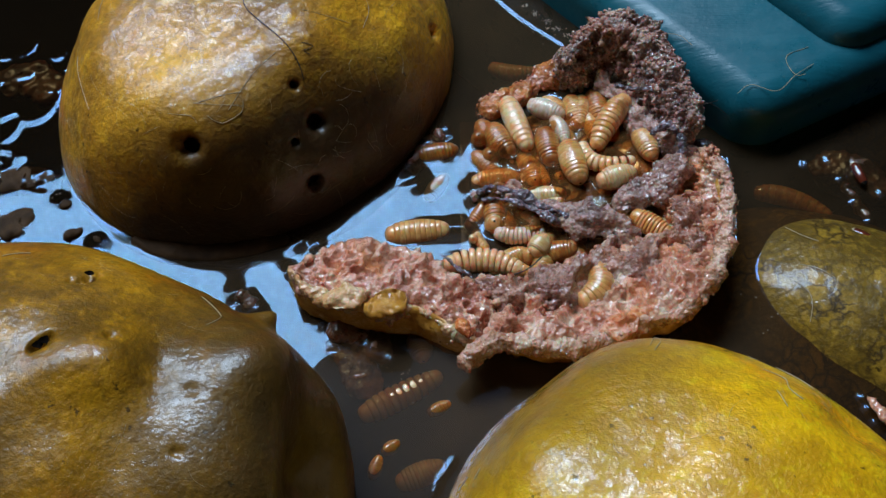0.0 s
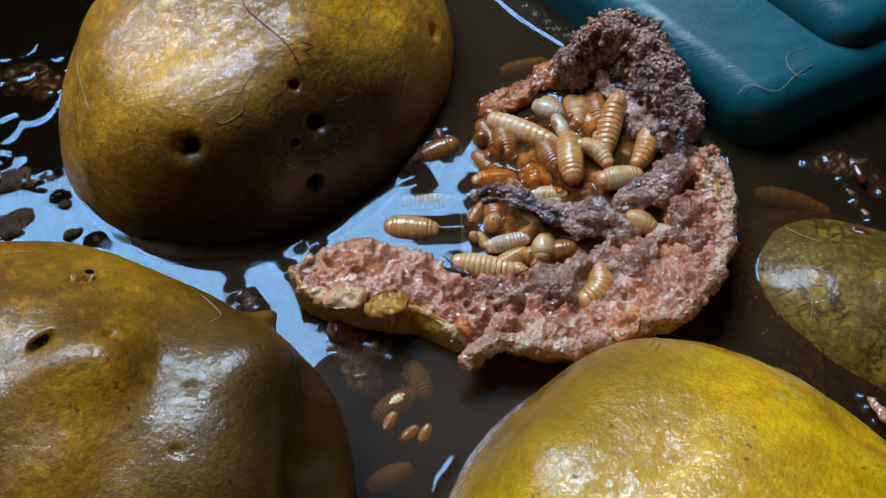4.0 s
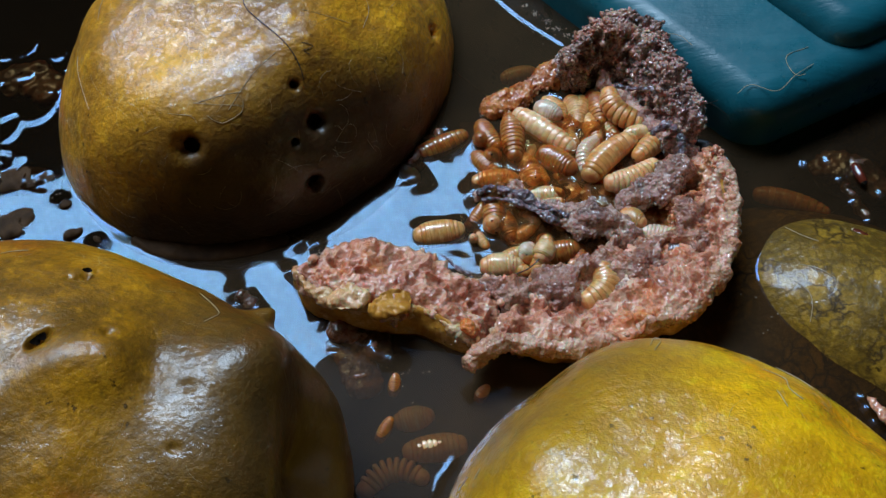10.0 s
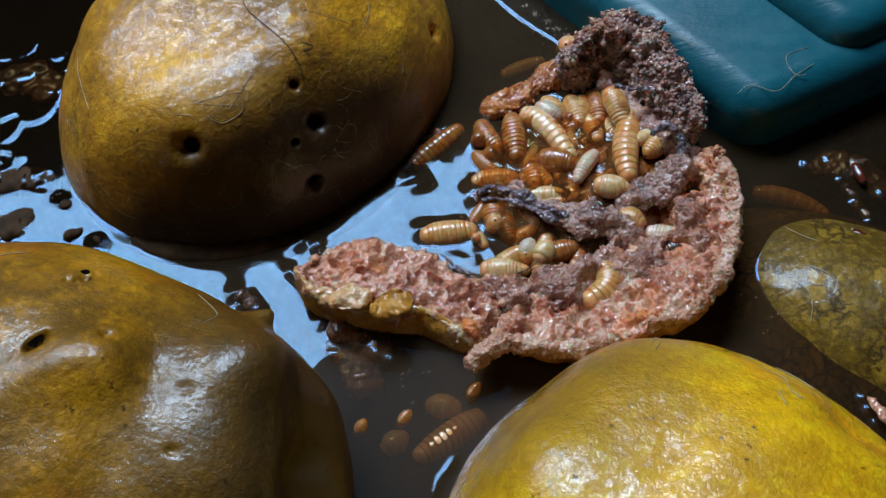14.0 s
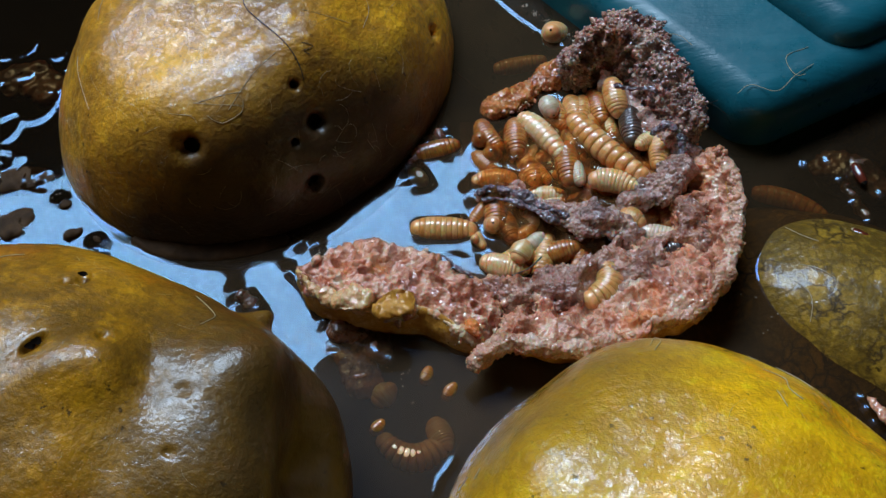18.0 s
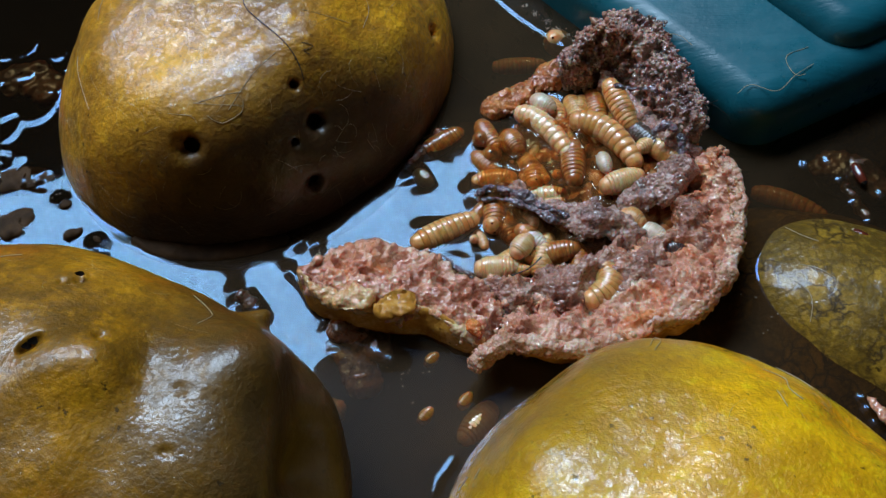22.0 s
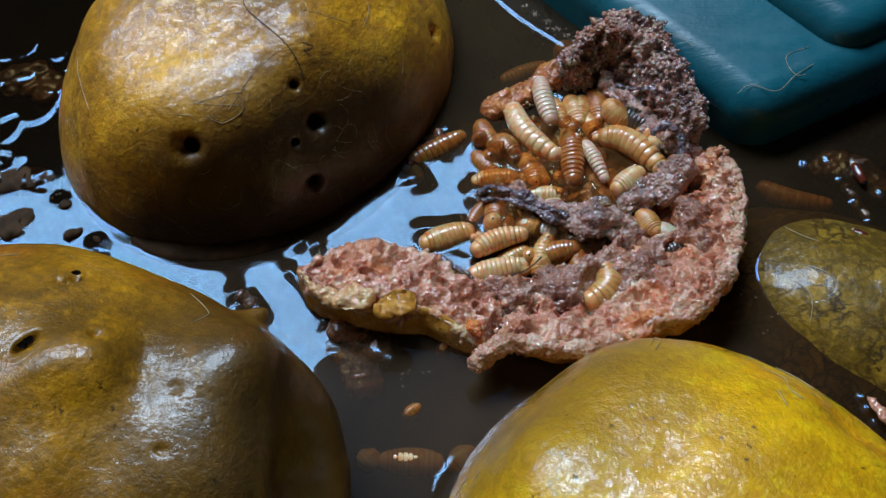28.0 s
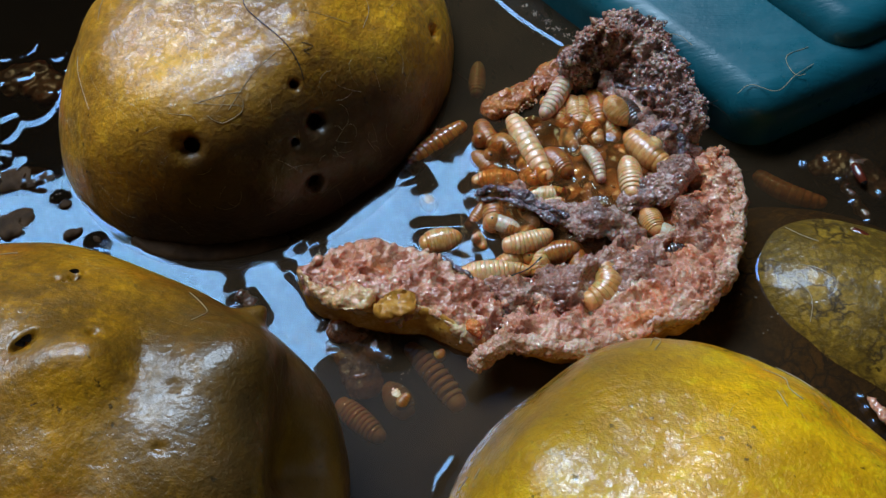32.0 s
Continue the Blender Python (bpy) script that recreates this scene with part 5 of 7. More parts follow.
deep_olive = larva("cream", "olive-brown larva hanging in the murky water", 1.4)
deep_brown = larva("cream", "brown larva turning near the guava in the water", 1.4)
grub_1 = larva("amber", "small amber grub at the surface of the water", 0.75)
grub_2 = larva("amber", "small brown grub floating in the water", 0.75)
grub_3 = larva("amber", "little amber grub under the surface", 0.75)
crate_visitor = larva("cream", "cream larva poking up between the pulp and the crate", 1.75)
netted_swimmer = larva("tan", "banded brown larva lying in the water by the green guava", 1.2)
packed_larva("amber", 6.5, 25.2, 9.3, 19.4, 1.4, 0.2)
packed_larva("amber", 5.4, 18.7, 8.9, 13.9, 1.3, 0.1)
packed_larva("tan", 5.4, 13.2, 11.6, 13.3, 1.35, 0.4)
packed_larva("tan", 12.8, 17.6, 15, 11.6, 1.4, 0.8)
packed_larva("tan", 14.9, 17.4, 17, 12.3, 1.2, 0.6)
packed_larva("amber", 8.2, 10.5, 8.5, 3.4, 1.55, 0.4)
packed_larva("amber", 10.1, 7.5, 10.9, 1.6, 1.3, 0.0)
packed_larva("grey", 11.5, 6.9, 14.6, 3.9, .95, 0.8)
packed_larva("tan", 10.7, 1.5, 14.7, 3.8, 1.0, 0.4)
packed_larva("tan", 15.3, -5, 16.4, 1.2, 1.35, 1.0)
packed_larva("tan", 7.8, -3.8, 12.8, -0.9, 1.25, 0.6)
packed_larva("amber", 14.1, -2.4, 20.6, -0.9, 1.45, 1.2)
packed_larva("amber", 20.7, -5.7, 21.2, -0.2, 1.2, 0.6)
packed_larva("tan", 17.3, 29.7, 19.8, 24.8, 1.2, 0.8)
packed_larva("tan", 21.6, 29.6, 22.5, 23.4, 1.35, 1.2)
packed_larva("tan", 23.6, 29.5, 22.7, 23.8, 1.25, 1.4)
packed_larva("amber", 25.6, 30.6, 26.2, 23.8, 1.5, 1.4)
packed_larva("amber", 17.9, 26.7, 21.3, 22.4, 1.2, 0.6)
packed_larva("grey", 20.6, 23.1, 21.7, 19.1, .9, 1.4)
packed_larva("grey", 15.7, 20.7, 14.4, 17.2, .8, 0.6)
packed_larva("cream", 13.7, 9.4, 19.2, 8.9, 1.2, 2.0)
packed_larva("cream", 14.4, 6.5, 18.8, 7.8, 1.0, 1.8)
packed_larva("tan", 24, 25.8, 25.5, 20, 1.3, 1.4)
packed_larva("amber", 35, 9.5, 36.4, 3.7, 1.3, 1.2)
packed_larva("amber", 37.7, 8, 38.1, 2.5, 1.2, 1.4)
packed_larva("amber", 39.5, 6.5, 39.5, 1.9, 1.0, 1.2)
packed_larva("amber", 32.3, 10.3, 33.1, 5.3, 1.1, 1.0)
packed_larva("tan", 34.4, 8.9, 38.4, 10, .9, 2.2)
packed_larva("tan", 9.8, -1.4, 13.2, -4.5, 1.0, 0.4)
packed_larva("tan", 5.5, 3.7, 6.7, 0.3, .8, -0.1)
packed_larva("amber", 4.2, 4.8, 6.8, 8.6, 1.0, -0.1)
packed_larva("tan", 27.2, 26.5, 28.6, 21.1, 1.2, 1.2)


def standing_larva(key, x, y, radius):
    """One that stands tail down in the liquor, only its blunt end showing."""
    ob = larva(key, STANDING_LABELS[key], radius, "larvae packed in the pulp")
    for t in (0, 5, 10, 15, 20, 26, 32):
        dx, dy = (PACKED_RNG.uniform(-0.35, 0.35) for _ in range(2))
        crawl(ob, (t, x + 0.6, y + 2.6, x + 0.3 + dx * 0.5, y + 1.2, x + dx, y + dy, -4.5, 1.7 + dy))


STANDING_LABELS = {"amber": "amber larva standing tail down in brown liquor", "tan": "tan larva standing tail down in brown liquor", "cream": "cream larva standing tail down in brown liquor"}
for key, x, y, radius in (("tan", 8.1, 3.9, 1.5), ("tan", 13.3, -2.1, 1.35), ("tan", 16.3, 0.7, 1.35), ("tan", 20.1, -0.8, 1.2), ("cream", 5.0, 1.3, 0.7), ("tan", 11.0, 11.0, 1.25), ("tan", 15.0, 12.1, 1.3), ("amber", 8.0, 17.2, 1.5), ("amber", 18.6, 17.2, 1.4),
                          ("amber", 21.6, 24.8, 1.3), ("amber", 26.0, 23.4, 1.3), ("tan", 18.9, 13.2, 1.0), ("amber", 35.5, 4.5, 1.2), ("amber", 37.8, 5.0, 1.1), ("amber", 6.2, 20.7, 1.3), ("tan", 22.9, 26.0, 1.0), ("cream", 18.2, 26.6, 0.9), ("amber", 10.4, 8.2, 1.2)):
    standing_larva(key, x, y, radius)


# ---- what moves ----
DRIFT = ((0, -0.40), (3.5, -0.36), (6, -0.25), (8, -0.07), (10, 0.06), (12, 0.17), (14, 0.23), (17, 0.4), (20, 0.58), (22, 0.6), (25, 0.6), (28, 0.6), (32, 0.6))


def motions():
    # the torn fruit opens slowly: its walls drift by different amounts
    for p in fruit.children:
        dx = {"flap": 1.3, "rind": 1.4, "skin_patch": 1.4, "membrane": 1.4, "red_scrap": 1.6, "pale_lip": 1.7, "front_wall": 2.1, "side_wall": 0.9, "top_wall": 0.4, "outer_skin": 1.4, "rear_skin": 1.7, "core_rib": 0.9, "core_clump": 0.8, "flesh_grain": 1.4, "pulp_grain": 0.7, "flesh_crumb": 1.4, "flesh_chunk": 1.4, "amber_grain": 0.3, "pulp_chunk": 0.7, "pulp_crumb": 0.7, "pulp_shelf": 1.0, "inner_pulp": 0.6, "amber_spur": 0.3}.get(p.name.split(".")[0], 0.0)
        if dx:
            walk(p, [(t, pose(dx * k * MM, -0.1 * dx * k * MM, 0)) for t, k in DRIFT])
    # the olive guava rolls a little to one side
    c = Vector(olive["at"]) * MM
    walk(olive["thing"], [(t, pose(c.x - 0.7 * k * MM, c.y + dy * MM, c.z) @ pose(0, 0, 0, 0, -3.0 * k, 0) @ pose(0, 0, 0, 0, 0, olive["turn"]))
                          for t, k, dy in ((0, -0.15, 0), (3, -0.15, 0.2), (6, -0.1, 0.1), (8, -0.05, 0.15), (10, 0.02, 0.4), (12, 0.1, 0.15), (14, 0.12, 0.1), (17, 0.22, -0.1), (20, 0.38, -0.3), (22, 0.47, -0.2), (25, 0.6, -0.1), (28, 0.72, -0.1), (30, 0.82, 0), (32, 0.85, 0.1))])
    p = Vector(case_near.location)
    walk(case_near, [(t, pose(p.x + dx * MM, p.y + dy * MM, p.z)) for t, dx, dy in ((0, 0.2, 0), (2, 0.3, 0.1), (6, 0.3, 0.1), (9, 0.1, 0), (12, -0.1, -0.1), (17, 0, 0), (25, 0.1, -0.1), (32, 0, 0.1))])
    crawl(upper_cream, (0, 10.8, 28.2, 12.3, 23.1, 13.9, 18, 1.8, 2.5), (1, 10, 26.9, 12.9, 22.4, 15.6, 18, 1.8, 2.5), (2, 8.9, 27.3, 13.1, 23.2, 17.2, 19.2, 1.8, 2.5), (3, 7.8, 24.9, 13.1, 22.1, 18.2, 19.2, 1.8, 2.5), (6, 9.3, 24.3, 14.8, 21.4, 20.2, 18.6, 1.8, 2.5), (7, 10.3, 24.9, 15.7, 21.4, 21, 18, 1.8, 2.5), (8, 11.3, 23.4, 15.8, 21.3, 20.2, 19.2, 1.8, 2.5), (9, 13, 24.4, 17.1, 21.2, 21.1, 18, 1.8, 2.5), (10, 12.4, 25.6, 16.9, 21.6, 21.3, 17.7, 1.8, 2.5), (11, 12.8, 25.6, 16.7, 21.1, 20.6, 16.8, 1.8, 2.5))
    crawl(upper_cream, (12, 12.6, 25.7, 16.9, 22.7, 20.5, 16.1, 1.8, 2.5), (13, 13.7, 25.7, 17.4, 22.7, 20.9, 18, 1.8, 2.5), (14, 13.7, 25.6, 17.5, 22.1, 21, 15.5, 1.8, 2.5), (17, 13.8, 24.3, 17.3, 20.8, 19.9, 13.7, 1.8, 2.5), (18, 13.2, 24.4, 16.3, 21.4, 19.5, 16.1, 1.8, 2.5), (19, 12.6, 24.4, 16.8, 20.2, 20, 16.1, 1.8, 2.5), (20, 12.7, 24.9, 16.3, 21.4, 20.5, 16.1, 1.8, 2.5), (21, 12, 24.3, 16.8, 20.8, 21, 16.8, 1.8, 2.5), (22, 12.7, 25.7, 16.9, 22.7, 20.8, 16.1, 1.8, 2.5), (23, 12.4, 26.3, 16.9, 23.3, 20.9, 18, 1.8, 2.5))
    crawl(upper_cream, (24, 12.8, 26.2, 17.5, 24.6, 20.6, 16.8, 1.8, 2.5), (25, 12.8, 26, 17.6, 22.7, 18.1, 14.3, 1.8, 2.5), (28, 11.8, 27, 13.8, 21.4, 19, 16.1, 1.8, 2.5), (29, 11.4, 28.3, 16.5, 26.5, 19.1, 18, 1.8, 2.5), (30, 11.4, 26.9, 15.4, 24, 15.7, 13.7, 1.8, 2.5), (31, 11.3, 26.9, 14.2, 19.5, 17.3, 11.9, 1.8, 2.5), (32, 11.6, 24.4, 14.2, 18.3, 17, 11.3, 1.8, 2.5))
    crawl(top_olive, (0, 30.3, 26.5, 27.3, 22.6, 25, 17.4, 4.3, 3.4), (1, 30.4, 25.4, 27.4, 22.6, 24.5, 19.9, 4.3, 3.4), (2, 30.3, 26.2, 28, 23.7, 25.7, 21.1, 4.3, 3.4), (3, 30, 26.8, 26.2, 22, 25, 17.4, 4.3, 3.4), (6, 29, 26.5, 30.7, 21, 28.6, 15.9, 4.3, 3.4), (7, 28.9, 26.1, 29.6, 20.7, 28.6, 14.9, 4.3, 3.4), (8, 28.6, 27.5, 29.4, 23.9, 32.7, 21.1, 4.3, 3.4), (9, 28.1, 26.8, 30.4, 23.9, 35.2, 21.1, 4.3, 3.4), (10, 27.8, 28.3, 29.4, 23.9, 35.8, 21.8, 4.3, 3.4), (11, 28, 28, 29.9, 24.5, 32.4, 22.4, 4.3, 3.4))
    crawl(top_olive, (12, 27.7, 28.8, 30, 25.2, 32.4, 22.4, 4.3, 3.4), (13, 28.6, 28.8, 29.4, 24.5, 31.3, 21.8, 4.3, 3.4), (14, 27.8, 28, 29, 25.2, 29.8, 21.8, 4.3, 3.4), (17, 27.7, 30, 29, 25.8, 30.4, 23, 4.3, 3.4), (18, 28.3, 30.1, 28.8, 27.1, 29.3, 24.3, 4.3, 3.4), (19, 27.8, 31.7, 28.6, 29.5, 29.2, 26.9, 4.3, 3.4), (20, 28.4, 31.7, 28.7, 28.4, 29.2, 26, 4.3, 3.4), (21, 27.7, 31.3, 28.2, 29.1, 28.6, 26.5, 4.3, 3.4), (22, 27.8, 30.1, 29.7, 25.2, 31.3, 21.8, 4.3, 3.4), (23, 27.9, 29.5, 29.7, 25.2, 30.8, 21.8, 4.3, 3.4))
    crawl(top_olive, (24, 27.5, 29.1, 29, 25.2, 31.8, 22.4, 4.3, 3.4), (25, 27.6, 28.7, 28.2, 26.5, 29, 23.9, 4.3, 3.4), (28, 27.6, 25.4, 28.6, 23.9, 30.2, 22.6, 4.3, 3.4), (32, 28, 26.1, 28.9, 24.5, 30.4, 23, 4.3, 3.4))
    crawl(curled_white, (0, 22.8, 18.1, 24.9, 14.1, 31.1, 14.5, 3.2, 4), (1, 23.4, 16.8, 26.1, 19.4, 29.6, 16, 3.2, 4), (2, 23.2, 12.1, 24.9, 17, 29.5, 18.4, 3.2, 4), (3, 25.2, 13.8, 24.5, 17.8, 23, 20.8, 3.2, 4), (6, 27.7, 13.2, 24.8, 14.8, 22.2, 13, 3.2, 4), (7, 28.4, 16.8, 24.9, 17, 22.3, 16.9, 3.2, 4), (8, 31.6, 18.7, 27.5, 18.2, 23.8, 18.3, 3.2, 4), (9, 33.6, 19.3, 31.1, 19.7, 28.7, 19.5, 3.2, 4), (10, 34.5, 21.2, 32.1, 20.2, 30, 19.7, 3.2, 4), (11, 34.7, 20.7, 32.6, 19.7, 30.8, 19.2, 3.2, 4))
    crawl(curled_white, (12, 34.8, 20.2, 32.9, 19.4, 31.2, 18.9, 3.2, 4), (14, 35.2, 20, 33.2, 19.2, 31.7, 18.2, 3.2, 4), (20, 35.3, 19.2, 33.4, 18.2, 31.8, 16.9, 3.2, 4), (32, 35.5, 18.7, 33.9, 17.4, 32.2, 16.3, 3.2, 4))
    crawl(slim_white, (0, 18.4, 23.5, 19.5, 21.5, 20.1, 18.9, 2.8, 3), (3, 17.6, 24.1, 18.5, 21.8, 19.6, 19.2, 2.8, 3), (6, 22.1, 21.8, 22.6, 19.6, 23, 17.1, 2.8, 3), (8, 21.4, 19.1, 21.6, 17.1, 22.1, 15.2, 2.8, 3), (9, 24.8, 21.6, 25.2, 19.6, 25.2, 17.7, 2.8, 3), (10, 25.2, 19.3, 23, 16.8, 22.9, 12.8, 2.8, 3), (11, 21.7, 17.8, 21.9, 14.7, 22.9, 11.6, 2.8, 3), (12, 25.6, 17.2, 23.8, 14.1, 22.2, 11.6, 2.8, 3), (13, 25.5, 15.5, 23, 13.7, 21.5, 11, 2.8, 3), (14, 24.8, 16.6, 23, 14.1, 21.5, 11, 2.8, 3))
    crawl(slim_white, (17, 21.3, 13.6, 20.2, 11.7, 18.9, 9.8, 2.8, 3), (18, 21.5, 14.4, 21.7, 12.3, 22.1, 10.6, 2.8, 3), (20, 21.6, 12.7, 21.9, 11.1, 22.2, 9.7, 2.8, 3), (22, 25.9, 16.1, 26.2, 14.6, 26.5, 13, 2.8, 3), (24, 25.5, 16, 25.8, 14.3, 26.1, 12.6, 2.8, 3), (28, 23.3, 18.6, 24.7, 15.3, 26.1, 11, 2.8, 3), (29, 23.4, 17.3, 24.9, 15.3, 26.2, 12.8, 2.8, 3), (30, 23.7, 19.1, 24.9, 15.9, 25.6, 11.6, 2.8, 3), (31, 22.5, 17.8, 24.4, 14.7, 26.1, 11.6, 2.8, 3), (32, 23, 17.3, 24.7, 15.1, 25.4, 11, 2.8, 3))
    crawl(edge_cream, (0, 25.4, 10.3, 27.8, 11.1, 30.2, 11.9, 4, 4.2), (1, 25.3, 9.7, 27.9, 10.5, 30.5, 11.3, 4, 4.2), (2, 26.2, 10.4, 28.6, 10.9, 30.9, 11.3, 4, 4.2), (3, 25.3, 10.4, 28.3, 11.2, 31.4, 11.9, 4, 4.2), (6, 25.9, 10.3, 28.4, 10.1, 30.9, 9.9, 4, 4.2), (7, 25.7, 9.5, 28.8, 10.4, 31.8, 11.3, 4, 4.2), (8, 25.9, 9.8, 29.2, 10.9, 32.5, 11.9, 4, 4.2), (9, 25.3, 9.8, 29.3, 10.9, 33.3, 11.9, 4, 4.2), (10, 26.4, 9.9, 30.3, 10.8, 34.1, 13.7, 4, 4.2), (11, 25.5, 9.7, 28.9, 11.4, 31.7, 16.2, 4, 4.2))
    crawl(edge_cream, (12, 25.9, 9.8, 28.9, 10.2, 31.9, 10.5, 4, 4.2), (13, 24.8, 10.4, 27.6, 9.7, 30.3, 9, 4, 4.2), (14, 24.9, 9.5, 26.9, 9.1, 28.9, 8.7, 4, 4.2), (17, 22.8, 9.1, 26.3, 9, 29.4, 9.9, 4, 4.2), (18, 24, 10.4, 27.3, 10.2, 30.8, 8.4, 4, 4.2), (19, 24.8, 9.8, 26.8, 9.4, 28.9, 9, 4, 4.2), (20, 24.8, 9.1, 27.3, 9, 29.8, 9, 4, 4.2), (21, 25.2, 9.1, 28, 9.3, 30.9, 9.6, 4, 4.2), (22, 25.8, 9.2, 28.7, 10.3, 31.5, 11.3, 4, 4.2), (23, 25.2, 9.2, 27.9, 10, 30.5, 10.8, 4, 4.2))
    crawl(edge_cream, (24, 24.8, 9.1, 27.4, 9.9, 30, 10.8, 4, 4.2), (25, 26.2, 9.7, 29.1, 10.2, 31.9, 10.8, 4, 4.2), (28, 27.7, 8.6, 29.6, 10.3, 31.5, 11.9, 4, 4.2), (29, 28.1, 8.1, 29.8, 10.3, 31.6, 12.5, 4, 4.2), (30, 28.3, 7.9, 30.2, 10.2, 31.6, 13.1, 4, 4.2), (31, 30.5, 7.9, 30.3, 11.4, 30, 14.4, 4, 4.2), (32, 30, 7.5, 29.9, 11.4, 29.6, 14.1, 4, 4.2))
    crawl(great_tan, (0, 20.4, 17.7, 21.1, 14.5, 21.8, 11.1, 3, 3.4), (1, 21, 18.3, 21.2, 14.7, 21.3, 11.1, 3, 3.4), (2, 20.7, 19.7, 20.9, 15.6, 21.1, 11.7, 3, 3.4), (3, 21.1, 19.7, 21.2, 15.3, 21.3, 11.1, 3, 3.4), (6, 17.3, 18.9, 19.1, 14.8, 21.5, 11.6, 3, 3.4), (7, 15.3, 17.1, 20.8, 14.1, 27.1, 12.8, 3, 3.4), (8, 16.8, 12.3, 21.8, 13.3, 28.7, 14.3, 3, 3.4), (9, 18.7, 11.7, 23.8, 14.5, 29.6, 18.9, 3, 3.4), (10, 23.7, 12, 26.4, 15.7, 31.3, 19.5, 3, 3.4), (11, 21.8, 18.3, 26.1, 19.2, 30.3, 19.2, 3, 3.4))
    crawl(great_tan, (12, 25.5, 25, 27.8, 21.9, 29.4, 17.6, 3, 3.4), (13, 26.1, 23.7, 27.8, 21.3, 29.7, 17.4, 3, 3.4), (14, 31.6, 24.2, 29.8, 17.5, 29.9, 11.1, 3, 3.4), (17, 28, 25.5, 27.6, 18.8, 29.7, 11.6, 3, 3.4), (18, 21.7, 23.7, 26, 17.5, 32.7, 11.1, 3, 3.4), (19, 23, 22.4, 26.9, 15.7, 33.2, 11.6, 3, 3.4), (20, 20.8, 21.7, 26, 18.2, 31.1, 11.7, 3, 3.4), (21, 22.2, 24.9, 26.5, 17.5, 33.1, 11.7, 3, 3.4), (22, 21.7, 23.1, 27.2, 20.7, 31.4, 13.5, 3, 3.4), (23, 21.1, 23.7, 27.2, 20.3, 26.6, 12.3, 3, 3.4))
    crawl(great_tan, (24, 22.8, 24.9, 26.7, 20.7, 30.7, 12.3, 3, 3.4), (25, 23.5, 21.7, 28.1, 19, 33.2, 12.9, 3, 3.4), (28, 26.5, 19.7, 31, 18.2, 35.6, 12.3, 3, 3.4), (29, 25.3, 18.4, 31, 18.4, 36, 11.7, 3, 3.4), (30, 27.6, 18.3, 32.1, 19, 36.1, 12.3, 3, 3.4), (31, 30, 21.1, 33, 17.5, 36.1, 12.9, 3, 3.4), (32, 30.9, 19.9, 33.3, 16.3, 36.6, 12.9, 3, 3.4))
    crawl(right_dark_tan, (0, 32.2, 20.4, 33.2, 18.2, 33.9, 15.5, 3, 3.4), (3, 32.8, 21.4, 33.2, 18.2, 31.7, 14.3, 3, 3.4), (6, 35.7, 22.7, 33.5, 17.5, 31, 12.5, 3, 3.4), (7, 34.4, 23, 32.7, 17.8, 31.5, 12.9, 3, 3.4), (8, 35, 21.2, 33.3, 16.3, 31.5, 12.3, 3, 3.4), (9, 34.7, 19.3, 31, 15.7, 28.6, 12.3, 3, 3.4), (10, 37.1, 22.3, 34.6, 18.8, 31.3, 15.3, 3, 3.4), (11, 34.1, 23.6, 33.7, 20, 31.8, 15.9, 3, 3.4), (12, 34.2, 23.1, 32.5, 18.2, 29.5, 12.3, 3, 3.4), (13, 34.5, 21.8, 31.7, 17.5, 28.4, 12.3, 3, 3.4))
    crawl(right_dark_tan, (14, 36.2, 20.4, 34.8, 18.2, 33.3, 16.2, 3, 3.4), (17, 34.2, 18.3, 34.8, 16.1, 35.2, 13.7, 3, 3.4), (18, 34.3, 21.2, 35.2, 16.9, 34.5, 13.5, 3, 3.4), (19, 33.8, 18.7, 34.5, 16.5, 35.3, 14.3, 3, 3.4), (20, 33.5, 19.8, 35.1, 16.9, 36.7, 14, 3, 3.4), (21, 32.9, 20.4, 35.8, 16.3, 37.2, 13.5, 3, 3.4), (22, 33.4, 19.3, 36.3, 16.3, 38.7, 14.1, 3, 3.4), (23, 32.3, 18.7, 35.8, 16.3, 39.2, 14.1, 3, 3.4), (24, 32.9, 19.2, 36.3, 15.7, 39.6, 13.5, 3, 3.4), (25, 32.8, 19.2, 36.4, 16.9, 39.6, 13.5, 3, 3.4))
    crawl(right_dark_tan, (28, 32.3, 21.2, 37, 18.2, 39.9, 15.9, 3, 3.4), (29, 34.4, 20.4, 36.3, 18.8, 38.1, 17.1, 3, 3.4), (30, 36, 20.4, 37.6, 18.8, 39, 17.1, 3, 3.4), (32, 35.2, 20.2, 37.1, 18.3, 39, 16.4, 3, 3.4))
    crawl(left_amber, (0, 8.5, 23, 9.4, 20.1, 11, 17.4, 0.9, 1.9), (3, 9.1, 23.2, 9.8, 20.3, 10.4, 17.4, 0.9, 1.9), (6, 10.7, 23.5, 11, 19.2, 11.3, 15, 0.9, 1.9), (7, 9.8, 24, 10.5, 19.7, 11.3, 15.6, 0.9, 1.9), (8, 10.9, 23.5, 11.1, 19.6, 11.3, 15.7, 0.9, 1.9), (9, 11.8, 24.6, 11.5, 20.4, 11.2, 16.2, 0.9, 1.9), (10, 11.4, 25.3, 11.6, 20.7, 11.7, 16.2, 0.9, 1.9), (11, 12.3, 24.6, 12.3, 20.1, 12.2, 15.6, 0.9, 1.9), (12, 12.2, 25.3, 12.2, 20.4, 12.2, 15.7, 0.9, 1.9), (13, 12.4, 25.3, 12.3, 20.4, 12.2, 15.7, 0.9, 1.9))
